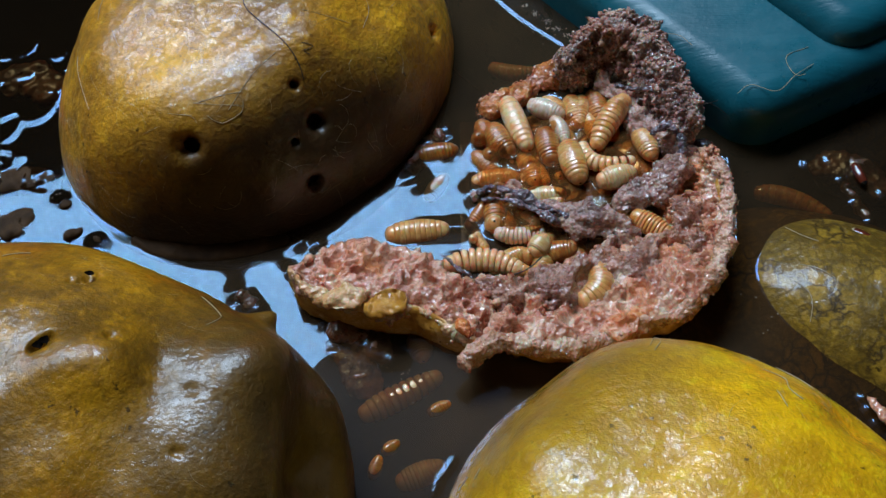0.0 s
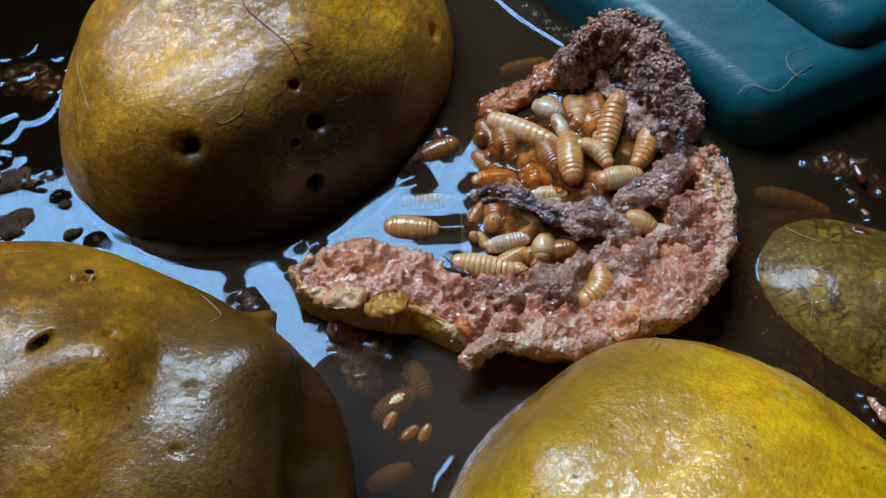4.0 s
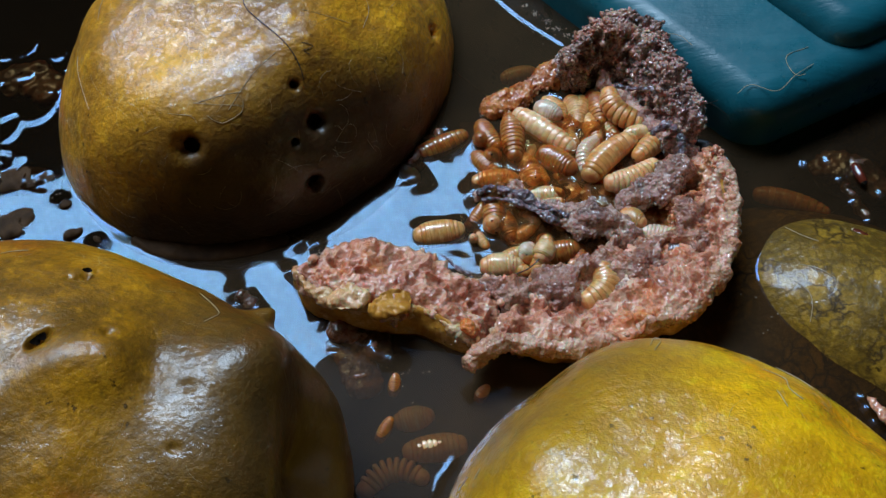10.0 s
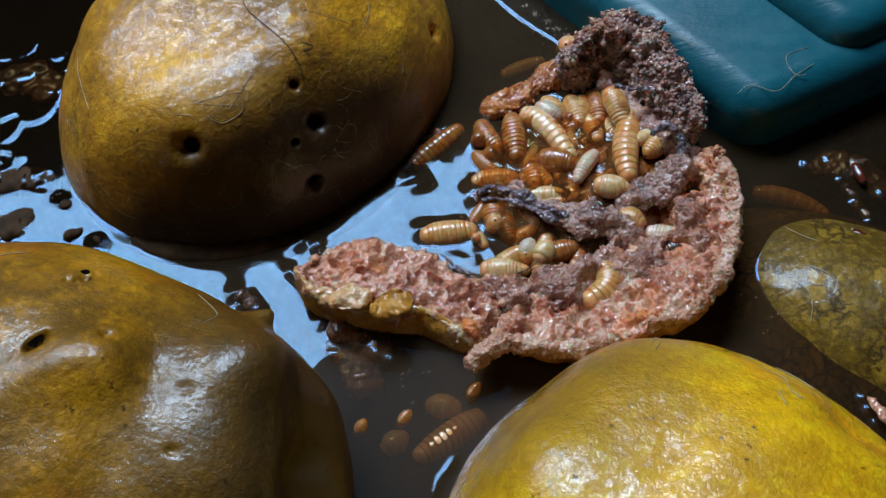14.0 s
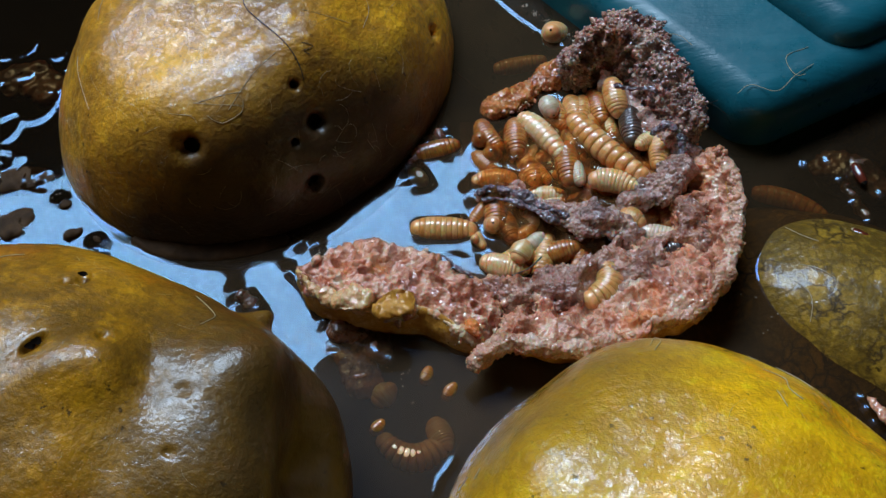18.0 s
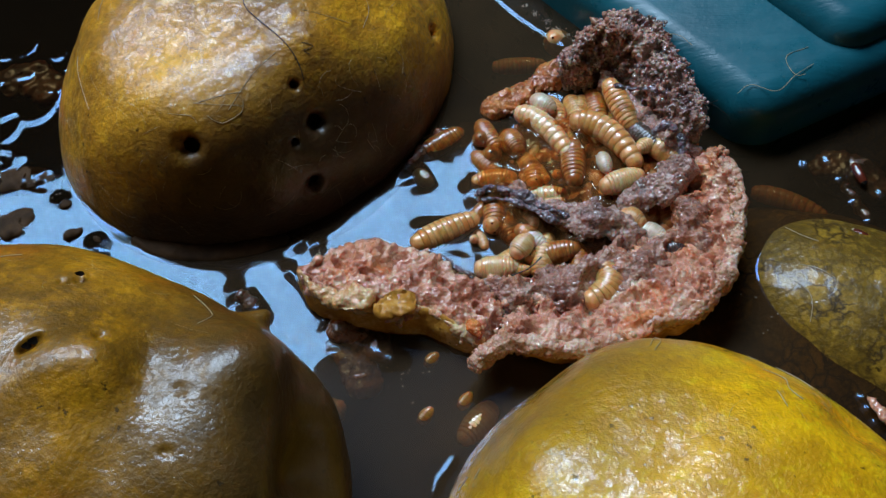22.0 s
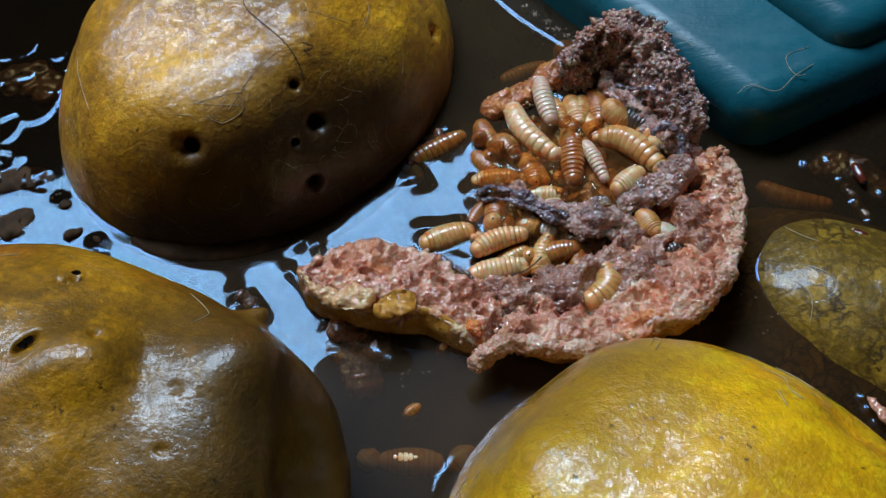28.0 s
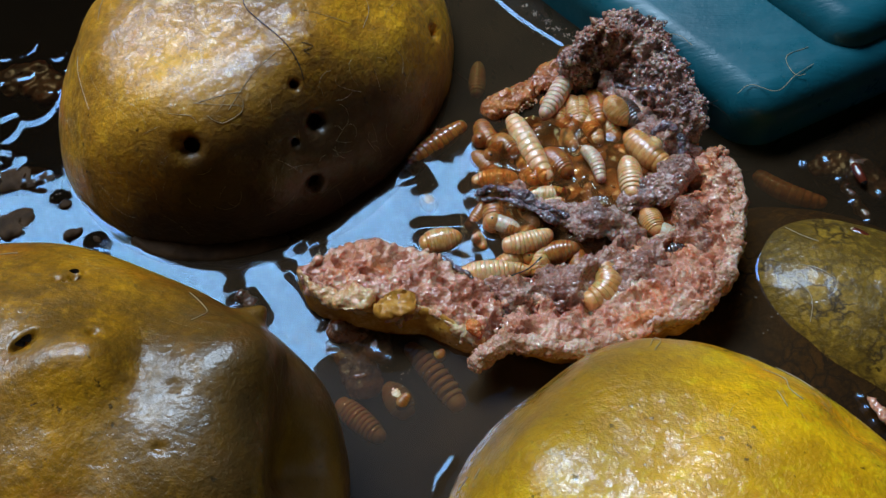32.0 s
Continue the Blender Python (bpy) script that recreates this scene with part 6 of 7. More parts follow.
    crawl(left_amber, (14, 11.6, 25.2, 11.9, 20.6, 12.1, 16.2, 0.9, 1.9), (17, 12, 25.2, 12.1, 21, 12.1, 16.9, 0.9, 1.9), (18, 12.1, 24, 12.1, 20.4, 12.1, 16.9, 0.9, 1.9), (19, 11.9, 22.3, 11.8, 19.4, 11.7, 16.6, 0.9, 1.9), (20, 11.7, 23.4, 11.7, 20, 11.7, 16.7, 0.9, 1.9), (22, 10.8, 21.5, 11.6, 19.6, 12.4, 17.8, 0.9, 1.9), (25, 10.1, 21.2, 11, 19.4, 12, 17.7, 0.9, 1.9), (28, 9.3, 20.4, 10.5, 18.8, 11.7, 17.2, 0.9, 1.9), (32, 9.1, 20.4, 10.3, 18.9, 11.6, 17.4, 0.9, 1.9))
    crawl(middle_amber, (0, 16.9, 21.5, 17.3, 18.4, 17.7, 15.4, 1.6, 2.4), (3, 17.3, 20, 17.7, 17.2, 18.2, 14.4, 1.6, 2.4), (6, 15.2, 17.5, 17.2, 16, 19.2, 14.4, 1.6, 2.4), (9, 16.2, 17.7, 18.3, 16.2, 20.5, 14.7, 1.6, 2.4), (10, 16.5, 17.5, 18.8, 15.6, 21.1, 13.7, 1.6, 2.4), (11, 16.6, 17.1, 18.7, 16.3, 20.8, 15.4, 1.6, 2.4), (12, 17.1, 17.2, 19.1, 15.7, 21.1, 14.2, 1.6, 2.4), (13, 17.3, 16.6, 19.3, 15.7, 21.2, 14.8, 1.6, 2.4), (14, 16.6, 16.5, 18.9, 15.7, 21.2, 14.8, 1.6, 2.4), (17, 19.5, 18.5, 19.8, 15, 20, 11.7, 1.6, 2.4))
    crawl(middle_amber, (18, 20.2, 18.5, 20.3, 14.7, 20.4, 11.1, 1.6, 2.4), (19, 20.7, 19.2, 20.5, 15.5, 20.4, 11.8, 1.6, 2.4), (20, 20.8, 19.1, 20.6, 15, 20.4, 11.1, 1.6, 2.4), (21, 20.1, 19.1, 20.4, 15, 20.6, 11.1, 1.6, 2.4), (22, 21.3, 19.2, 21.2, 15.2, 21.1, 11.2, 1.6, 2.4), (23, 19.6, 20.5, 19.8, 15.8, 19.9, 11.2, 1.6, 2.4), (24, 20, 20.4, 20.2, 16.3, 20.4, 12.4, 1.6, 2.4), (25, 20.6, 19.1, 20.5, 15.1, 20.4, 11.2, 1.6, 2.4), (28, 21.3, 20.5, 21.2, 15.7, 21, 11.1, 1.6, 2.4), (29, 18.7, 20.5, 19.2, 15.7, 19.7, 11.1, 1.6, 2.4))
    crawl(middle_amber, (30, 18, 17.7, 19.6, 15.7, 21.1, 13.7, 1.6, 2.4), (31, 17.5, 18.5, 18.8, 16, 20.1, 13.6, 1.6, 2.4), (32, 17.3, 17.2, 18.7, 15.1, 20.1, 13, 1.6, 2.4))
    crawl(pool_tan, (0, -8.3, 2.8, -4, 3.3, 0.4, 3.8, -0.5, -0.3), (1, -9.4, 3.3, -5.8, 3, -2.2, 2.6, -0.5, -0.3), (2, -9.3, 3.4, -5, 3.7, -0.6, 3.9, -0.5, -0.3), (3, -8.9, 4.5, -5.5, 4.1, -2.2, 3.8, -0.5, -0.3), (6, -6.4, 3.9, -2, 3.7, 2.3, 3.5, -0.5, -0.3), (7, -4.9, 5.7, -1.3, 5.2, 2.2, 4.7, -0.5, -0.3), (8, -4.3, 3.4, -0.8, 3, 2.8, 2.6, -0.5, -0.3), (9, -3.8, 2.3, 0.1, 2.9, 4.1, 3.5, -0.5, -0.3), (10, -3.8, 2.6, -0.5, 3.2, 2.8, 3.8, -0.5, -0.3), (11, -3.4, 2.2, 0.1, 3, 3.7, 3.8, -0.5, -0.3))
    crawl(pool_tan, (12, -3.3, 2.3, 0.5, 3, 4.3, 3.8, -0.5, -0.3), (13, -3.6, 2.3, 0.5, 3, 4.7, 3.7, -0.5, -0.3), (14, -2.8, 2.6, 1, 3.1, 4.8, 3.7, -0.5, -0.3), (17, -3.9, 2.6, 0.4, 3.1, 4.7, 3.7, -0.5, -0.3), (18, -4.4, 4, 0.2, 3.8, 4.8, 3.7, -0.5, -0.3), (19, -5, 5.2, -0.2, 4.2, 4.7, 3.2, -0.5, -0.3), (20, -5.8, 5.7, -0.8, 4.4, 4.3, 3.2, -0.5, -0.3), (21, -4.9, 5.7, -0.1, 4.4, 4.7, 3.2, -0.5, -0.3), (22, -4.3, 1.1, 0.5, 3.6, 5.3, 6, -0.5, -0.3), (23, -4.4, 1.7, 0.1, 1.9, 4.6, 2, -0.5, -0.3))
    crawl(pool_tan, (24, -2.4, 1, 1, 2.1, 4.3, 3.2, -0.5, -0.3), (25, -4.9, 2.2, -0.6, 2.9, 3.7, 3.7, -0.5, -0.3), (28, -2.8, 1.1, 0.7, 2.4, 4.3, 3.7, -0.5, -0.3), (29, -4.4, 0.6, -0.4, 2.1, 3.7, 3.7, -0.5, -0.3), (30, -4.8, 1, 0.2, 2.7, 5.3, 4.4, -0.5, -0.3), (31, -3.9, 1, -0.4, 2.3, 3.2, 3.7, -0.5, -0.3), (32, -2.7, 1.1, -0.3, 1.7, 2.1, 2.3, -0.5, -0.3))
    crawl(flap_cream, (0, 0.5, -3.3, 6.8, -2.3, 12.1, -4.3, 0.2, 0.5), (1, 1.4, -1.1, 5.4, -2.7, 9.3, -4.3, 0.2, 0.5), (2, 2.4, -2.1, 6.6, -3.1, 10.8, -4.1, 0.2, 0.5), (3, 1.9, -2.6, 6.5, -3.5, 11.2, -4.3, 0.2, 0.5), (6, 2.8, -2.8, 6.3, -3.5, 9.8, -4.3, 0.2, 0.5), (7, 3.3, -2.8, 6.8, -3.5, 10.2, -4.3, 0.2, 0.5), (8, 4.9, -1.5, 7.8, -2.3, 10.8, -3.2, 0.2, 0.5), (9, 6.2, -3.2, 8.7, -3.2, 11.2, -3.2, 0.2, 0.5), (10, 6.7, -3.3, 9.2, -3.2, 11.8, -3.2, 0.2, 0.5), (14, 6.7, -3.9, 9.2, -4.1, 11.7, -4.3, 0.2, 0.5))
    crawl(flap_cream, (17, 6.1, -3.9, 8.9, -3.7, 11.6, -3.6, 0.2, 0.5), (18, 6.7, -2.6, 9.2, -3.5, 11.7, -4.3, 0.2, 0.5), (21, 5.7, -3.3, 8.5, -3.5, 11.3, -3.6, 0.2, 0.5), (22, 5.8, -3.8, 8.5, -3.7, 11.3, -3.6, 0.2, 0.5), (24, 5.3, -3.9, 8.5, -3.7, 11.7, -3.6, 0.2, 0.5), (25, 5.7, -3.9, 8.9, -3.7, 12.1, -3.6, 0.2, 0.5), (28, 4.7, -4.9, 8.7, -4, 12.7, -3.2, 0.2, 0.5), (29, 4.2, -4.3, 7.5, -4, 10.8, -3.6, 0.2, 0.5), (30, 3.8, -4.4, 7.3, -4, 10.8, -3.6, 0.2, 0.5), (31, 3.8, -3.9, 7.5, -4.1, 11.2, -4.3, 0.2, 0.5))
    crawl(flap_cream, (32, 3.3, -4.9, 7, -4.5, 10.8, -4.1, 0.2, 0.5))
    crawl(rim_tan, (0, 21, -11.5, 23.8, -9.1, 23.2, -5.4, 3.6, 4.2), (6, 21.2, -11.5, 24, -9.1, 23.2, -5.1, 3.6, 4.2), (14, 21.6, -11.6, 25.1, -8.7, 23.8, -5.1, 3.6, 4.2), (20, 21.8, -11.5, 25.2, -8.7, 23.9, -5.1, 3.6, 4.2), (32, 21.7, -11.6, 25, -8.9, 23.9, -5.1, 3.6, 4.2))
    crawl(pool_grey, (0, 8.6, 2.3, 12.2, 1.6, 15.7, 2.3, 1.1, 1.6), (1, 8.1, 2.3, 11.6, 0.8, 15.7, 3.8, 1.1, 1.6), (2, 6.7, 1.3, 10.5, 1.9, 14.3, 2.6, 1.1, 1.6), (3, 6.6, 0.7, 9.9, 1.4, 13.2, 2, 1.1, 1.6), (6, 9.9, -2.2, 12.3, -1, 14.7, 0.3, 1.1, 1.6), (7, 11.6, -1.7, 13, -0.4, 14.5, 0.9, 1.1, 1.6), (8, 11.6, -1.1, 12.8, -1, 14, -0.8, 1.1, 1.6), (10, 12.5, -2, 13.1, -1.2, 13.7, -0.5, 1.1, 1.6), (14, 12.7, -1.7, 13.2, -0.7, 13.7, 0.3, 1.1, 1.6), (17, 13.3, -1.1, 14, -0.1, 14.7, 0.9, 1.1, 1.6))
    crawl(pool_grey, (20, 13, 2.1, 15.1, 1.4, 17.1, 0.7, 1.1, 1.6), (21, 12, 2.5, 13.8, 0.6, 15.6, -1.4, 1.1, 1.6), (22, 12, 3, 14.1, 1.2, 16.1, -0.5, 1.1, 1.6), (23, 12.9, 3.6, 14.3, 1.9, 15.6, 0.3, 1.1, 1.6), (24, 12.5, 3.9, 15.6, 4.3, 18.7, 4.8, 1.1, 1.6), (25, 11.7, 3.2, 14.6, 3.9, 17.6, 4.6, 1.1, 1.6), (28, 12.1, 4.1, 14.8, 3, 17.6, 1.8, 1.1, 1.6), (29, 11.7, 3.2, 14.1, 3.2, 16.5, 3.2, 1.1, 1.6), (30, 11.4, 5.5, 12.8, 4.2, 14.1, 2.9, 1.1, 1.6), (31, 10.9, 6, 12.4, 4.9, 13.9, 3.8, 1.1, 1.6))
    crawl(pool_grey, (32, 8.1, 4.6, 9.9, 3.6, 11.7, 2.6, 1.1, 1.6))
    crawl(lower_pink, (0, 14.4, -1.7, 15.1, -0.7, 15.9, 0.4, 2.1, 2.4), (6, 15.7, -2.8, 15.7, -1.3, 15.6, 0.2, 2.1, 2.4), (10, 15.3, -2.8, 15.8, -1.7, 16.3, -0.5, 2.1, 2.4), (14, 15.1, -2.8, 15.7, -1.8, 16.3, -0.7, 2.1, 2.4), (20, 10.5, -2.8, 11, -1.8, 11.5, -0.7, 2.1, 2.4), (22, 11.5, -2, 12.4, -0.8, 13.3, 0.4, 2.1, 2.4), (24, 8.1, 0.3, 11.3, 0.2, 14.6, 0.2, 2.1, 2.4), (25, 8, -0.1, 11.3, 0.4, 14.7, 1, 2.1, 2.4), (28, 5.1, -1.7, 8.5, 0.4, 12.9, 1.3, 2.1, 2.4), (29, 5.1, -1.2, 9.2, 0.8, 14, 0.2, 2.1, 2.4))
    crawl(lower_pink, (30, 7, -2.3, 11.5, -1.2, 15.6, -0.1, 2.1, 2.4), (31, 8.5, 0.9, 12.6, 1, 16.4, 0.2, 2.1, 2.4), (32, 9.9, -0.6, 13.5, -0.1, 16.6, 1.3, 2.1, 2.4))
    crawl(pocket_tan, (0, 30.4, 4.3, 32.9, 2.2, 35.4, 0.2, 2.9, 3.4), (1, 29.8, 3.7, 32.3, 2.2, 34.9, 0.6, 2.9, 3.4), (2, 29.9, 3.8, 32.1, 2.5, 34.3, 1.1, 2.9, 3.4), (3, 29.8, 3.9, 31.7, 2.7, 33.6, 1.6, 2.9, 3.4), (6, 29, 4.4, 30.2, 3.3, 31.4, 2.2, 2.9, 3.4), (8, 28.8, 4.4, 30, 3.4, 31.1, 2.5, 2.9, 3.4), (14, 28.6, 4.4, 29.8, 3.5, 30.9, 2.6, 2.9, 3.4), (22, 28.8, 4.4, 29.9, 3.5, 31, 2.6, 2.9, 3.4), (28, 31.4, 4.4, 32.3, 2.6, 33.2, 0.9, 2.9, 3.4), (30, 32.1, 5.2, 32.7, 3.3, 33.2, 1.4, 2.9, 3.4))
    crawl(pocket_tan, (32, 32.3, 4.9, 32.8, 3, 33.4, 1.1, 2.9, 3.4))
    crawl(pocket_grey, (0, 34.1, 2, 35.7, 0.6, 37.3, -0.7, 2.5, 3), (2, 34.3, 2.1, 36, 0.6, 37.7, -0.8, 2.5, 3), (3, 33.3, 2.1, 35.5, 0.6, 37.7, -0.8, 2.5, 3), (6, 31.9, 1.4, 34.8, 0.6, 37.8, -0.2, 2.5, 3), (7, 31.4, 1.4, 34.6, 0.6, 37.8, -0.2, 2.5, 3), (8, 31.5, 1.6, 34.6, 0.4, 37.7, -0.8, 2.5, 3), (9, 31.8, 0.5, 34.3, 0.5, 36.8, 0.6, 2.5, 3), (10, 31.4, 1.4, 34.6, 0.6, 37.8, -0.2, 2.5, 3), (11, 31.8, 0.7, 34.8, 0.2, 37.7, -0.2, 2.5, 3), (12, 31.9, 1.6, 34.8, 0.4, 37.7, -0.8, 2.5, 3))
    crawl(pocket_grey, (13, 31.4, 0.9, 34.8, 0.5, 38.3, 0, 2.5, 3), (14, 32.4, 1.4, 35.1, 0.6, 37.8, -0.2, 2.5, 3), (17, 31.9, 1.4, 34.3, 0.4, 36.7, -0.7, 2.5, 3), (18, 31.4, 1.5, 34.4, 0.6, 37.3, -0.2, 2.5, 3), (19, 31.5, 2.1, 32.9, 0.4, 34.3, -1.3, 2.5, 3), (20, 31.5, 2, 32.9, 0.3, 34.3, -1.3, 2.5, 3), (22, 31.5, 2.1, 33, 0.9, 34.5, -0.2, 2.5, 3), (24, 30.7, 3.9, 32.9, 2.7, 35.1, 1.5, 2.5, 3), (25, 31.1, 3.9, 32.4, 3, 33.7, 2, 2.5, 3), (28, 33.6, 2, 34.9, 1, 36.2, 0, 2.5, 3))
    crawl(pocket_grey, (32, 33.4, 2, 34.7, 1, 36, 0, 2.5, 3))
    crawl(hollow_dark, (0, 34.8, -2.8, 36.5, -2.6, 38.1, -2.5, 3, 3.8), (6, 34.6, -2.8, 36.4, -2.8, 38.1, -2.7, 3, 3.8), (12, 34.8, -2.8, 36.5, -2.6, 38.1, -2.5, 3, 3.8), (14, 34.5, -2.5, 36.7, -2.1, 38.9, -1.8, 3, 3.8), (18, 34.5, -2.5, 36.8, -2.1, 39.2, -1.8, 3, 3.8), (20, 34.5, -2.5, 36.9, -2.1, 39.3, -1.8, 3, 3.8), (24, 34.6, -2.2, 37, -2, 39.3, -1.8, 3, 3.8), (28, 34.5, -2.8, 37.4, -1.8, 40.2, -0.7, 3, 3.8), (30, 34.5, -2.8, 37.1, -1.8, 39.7, -0.7, 3, 3.8), (32, 34.6, -2.8, 37.4, -2.1, 40.1, -1.4, 3, 3.8))
    crawl(black_wanderer, (0, 40.9, 16.6, 42.2, 16.9, 43.6, 17.1, 2.8, 3.4), (6, 40.7, 16.8, 42.3, 17, 43.8, 17.1, 2.8, 3.4), (9, 39.9, 16.8, 41.8, 17, 43.6, 17.1, 2.8, 3.4), (10, 40.4, 17.2, 42.1, 16.7, 43.7, 16.2, 2.8, 3.4), (11, 38.3, 17.2, 41.6, 17.3, 45, 17.4, 2.8, 3.4), (12, 40.4, 16.6, 41.8, 16.3, 43.2, 15.9, 2.8, 3.4), (14, 38.1, 19.1, 39.5, 18.2, 40.9, 17.4, 2.8, 3.4), (17, 32.6, 24.8, 33.3, 20.7, 34.5, 18, 2.8, 3.4), (18, 31.1, 25.2, 31.1, 21.7, 31, 18.4, 2.8, 3.4), (19, 28.7, 26.5, 29.9, 22.6, 31.3, 19.6, 2.8, 3.4))
    crawl(black_wanderer, (20, 27.9, 25.7, 30.2, 20.1, 31.9, 15.3, 2.8, 3.4), (21, 27.7, 26.3, 30.3, 21.4, 32.4, 15.3, 2.8, 3.4), (22, 31.4, 21.6, 33.2, 19.4, 35.1, 17.1, 2.8, 3.4), (24, 30.3, 20.6, 32.1, 17.6, 33.9, 14.7, 2.8, 3.4), (25, 31.3, 21, 32.6, 19.2, 33.9, 17.4, 2.8, 3.4), (28, 27.8, 24.3, 31.5, 23.3, 34.4, 20.5, 2.8, 3.4), (29, 29.3, 25, 31.1, 23.6, 32.8, 22.1, 2.8, 3.4), (30, 27.8, 24.4, 30.6, 22.4, 33.4, 20.4, 2.8, 3.4), (31, 28.9, 25.7, 31, 23.9, 33, 22.1, 2.8, 3.4), (32, 29, 27.1, 30.8, 24.6, 32.5, 22.1, 2.8, 3.4))
    crawl(top_grey, (0, 15, 27.4, 17.4, 26.1, 19.7, 24.9, 1.9, 2.5), (6, 16.1, 27.1, 17.7, 26, 19.3, 24.9, 1.9, 2.5), (14, 16.3, 26.8, 17.7, 25.7, 19.1, 24.5, 1.9, 2.5), (19, 17.6, 28.4, 18, 27.1, 18.3, 25.8, 1.9, 2.5), (20, 16.4, 28.7, 18.1, 27.4, 19.7, 26.1, 1.9, 2.5), (22, 15.6, 28.4, 16.9, 27.2, 18.2, 26.1, 1.9, 2.5), (23, 13.8, 31, 16.5, 28.2, 19.1, 25.3, 1.9, 2.5), (24, 15.6, 32.9, 17.1, 29.1, 19.7, 25.3, 1.9, 2.5), (25, 14.9, 32.2, 17.1, 29.1, 18.7, 25.3, 1.9, 2.5), (28, 16.6, 32.6, 17.1, 27.8, 18.1, 23.4, 1.9, 2.5))
    crawl(top_grey, (29, 21.6, 34.3, 19.7, 29.7, 17.9, 25.3, 1.9, 2.5), (30, 21.2, 34.3, 19.7, 29.7, 16.9, 25.3, 1.9, 2.5), (31, 21.1, 34.9, 20.3, 30.4, 17.9, 26.6, 1.9, 2.5), (32, 21.6, 34.4, 19.2, 29.1, 16.8, 24.7, 1.9, 2.5))
    crawl(sunken_cream, (0, 8.6, 39.2, 12.2, 37.6, 15.9, 37.8, -2.3, -1.7), (1, 9, 39.5, 13.2, 39.3, 17.4, 39.2, -2.3, -1.7), (3, 9.9, 39, 13.9, 39.1, 17.9, 39.3, -2.3, -1.7), (6, 11.7, 36.7, 14.9, 38.7, 18.1, 40.7, -2.3, -1.7), (9, 10.7, 37, 13.8, 37.7, 16.9, 38.5, -2.3, -1.7), (10, 10.7, 36.7, 13.3, 37.3, 15.9, 37.8, -2.3, -1.7), (13, 9.6, 37.6, 12.8, 38.7, 16, 39.8, -2.3, -1.7), (14, 10.7, 37.3, 14.1, 38.7, 17.6, 40.1, -2.3, -1.7), (17, 9, 37.9, 13.3, 39.2, 17.6, 40.6, -2.3, -1.7), (20, 10.7, 40.1, 14.7, 40, 18.6, 39.8, -2.3, -1.7))
    crawl(sunken_cream, (23, 8.6, 38.7, 13.1, 38.9, 17.5, 39.2, -2.3, -1.7), (25, 10, 38, 13.8, 38.6, 17.5, 39.2, -2.3, -1.7), (28, 10.6, 36.2, 14.3, 37.7, 18.1, 39.2, -2.3, -1.7), (29, 8.9, 36.9, 13.2, 38, 17.5, 39.2, -2.3, -1.7), (30, 6.9, 34.6, 9.2, 36.6, 11.6, 38.7, -2.3, -1.7), (31, 5.7, 34, 7.8, 35.7, 9.9, 37.3, -2.3, -1.7), (32, 5.9, 33.2, 6, 36.2, 6.2, 39.3, -2.3, -1.7))
    crawl(shore_dark, (0, -4.1, 18.5, -1.1, 19, 1.9, 19.5, -0.9, -0.2), (3, -3.9, 18.3, -0.9, 19.2, 2, 20, -0.9, -0.2), (6, -3.1, 18.4, -0.1, 20.6, 2.9, 22.8, -0.9, -0.2), (8, -2.1, 19.6, 0.9, 20.7, 4, 21.9, -0.9, -0.2), (12, -6.1, 16.8, -1.6, 20.4, 2.9, 24.1, -0.9, -0.2), (14, -5.1, 16.6, -1.1, 20.3, 2.9, 24.1, -0.9, -0.2), (17, -5.7, 17.8, -1.7, 18.9, 2.3, 20, -0.9, -0.2), (20, -3.1, 19.8, -0.1, 21.2, 2.9, 22.6, -0.9, -0.2), (25, -4.4, 18, -0.7, 21.1, 2.9, 24.1, -0.9, -0.2), (28, -5.6, 17.3, -1.1, 19.9, 3.4, 22.6, -0.9, -0.2))
    crawl(shore_dark, (30, -5.1, 17.2, -0.8, 21.6, 3.5, 26.1, -0.9, -0.2), (32, -5.7, 17.3, -1.1, 21, 3.5, 24.8, -0.9, -0.2))
    crawl(shore_grey, (0, -2.3, 10.7, -1, 12.7, 0.4, 14.6, -1.3, -1), (1, -3.6, 10.2, -0.2, 11.1, 3.3, 12, -1.3, -1), (2, -4, 8.8, -0.6, 8.6, 2.8, 8.4, -1.3, -1), (3, -6.6, 9.3, -2.6, 9.7, 1.3, 10.2, -1.3, -1), (6, -5.5, 11, -2.6, 9.9, 0.4, 8.8, -1.3, -1), (7, -4.6, 13.6, -1.9, 12.4, 0.8, 11.2, -1.3, -1), (8, -4.9, 15.1, -3.8, 13.9, -2.8, 12.7, -1.3, -1), (9, -5.9, 15.8, -4.8, 14.8, -3.8, 13.7, -1.3, -1), (14, -8.4, 17.1, -7.6, 15.7, -6.8, 14.4, -1.3, -1), (20, -3.8, 15.2, -2.8, 14.2, -1.8, 13.2, -1.3, -1))
    crawl(shore_grey, (28, -5.9, 17.1, -4.9, 15.7, -3.8, 14.4, -1.3, -1), (31, -3.8, 9.2, -2.5, 9.5, -1.3, 9.8, -1.3, -1), (32, -2.8, 10.4, -2.3, 9.4, -1.8, 8.4, -1.3, -1))
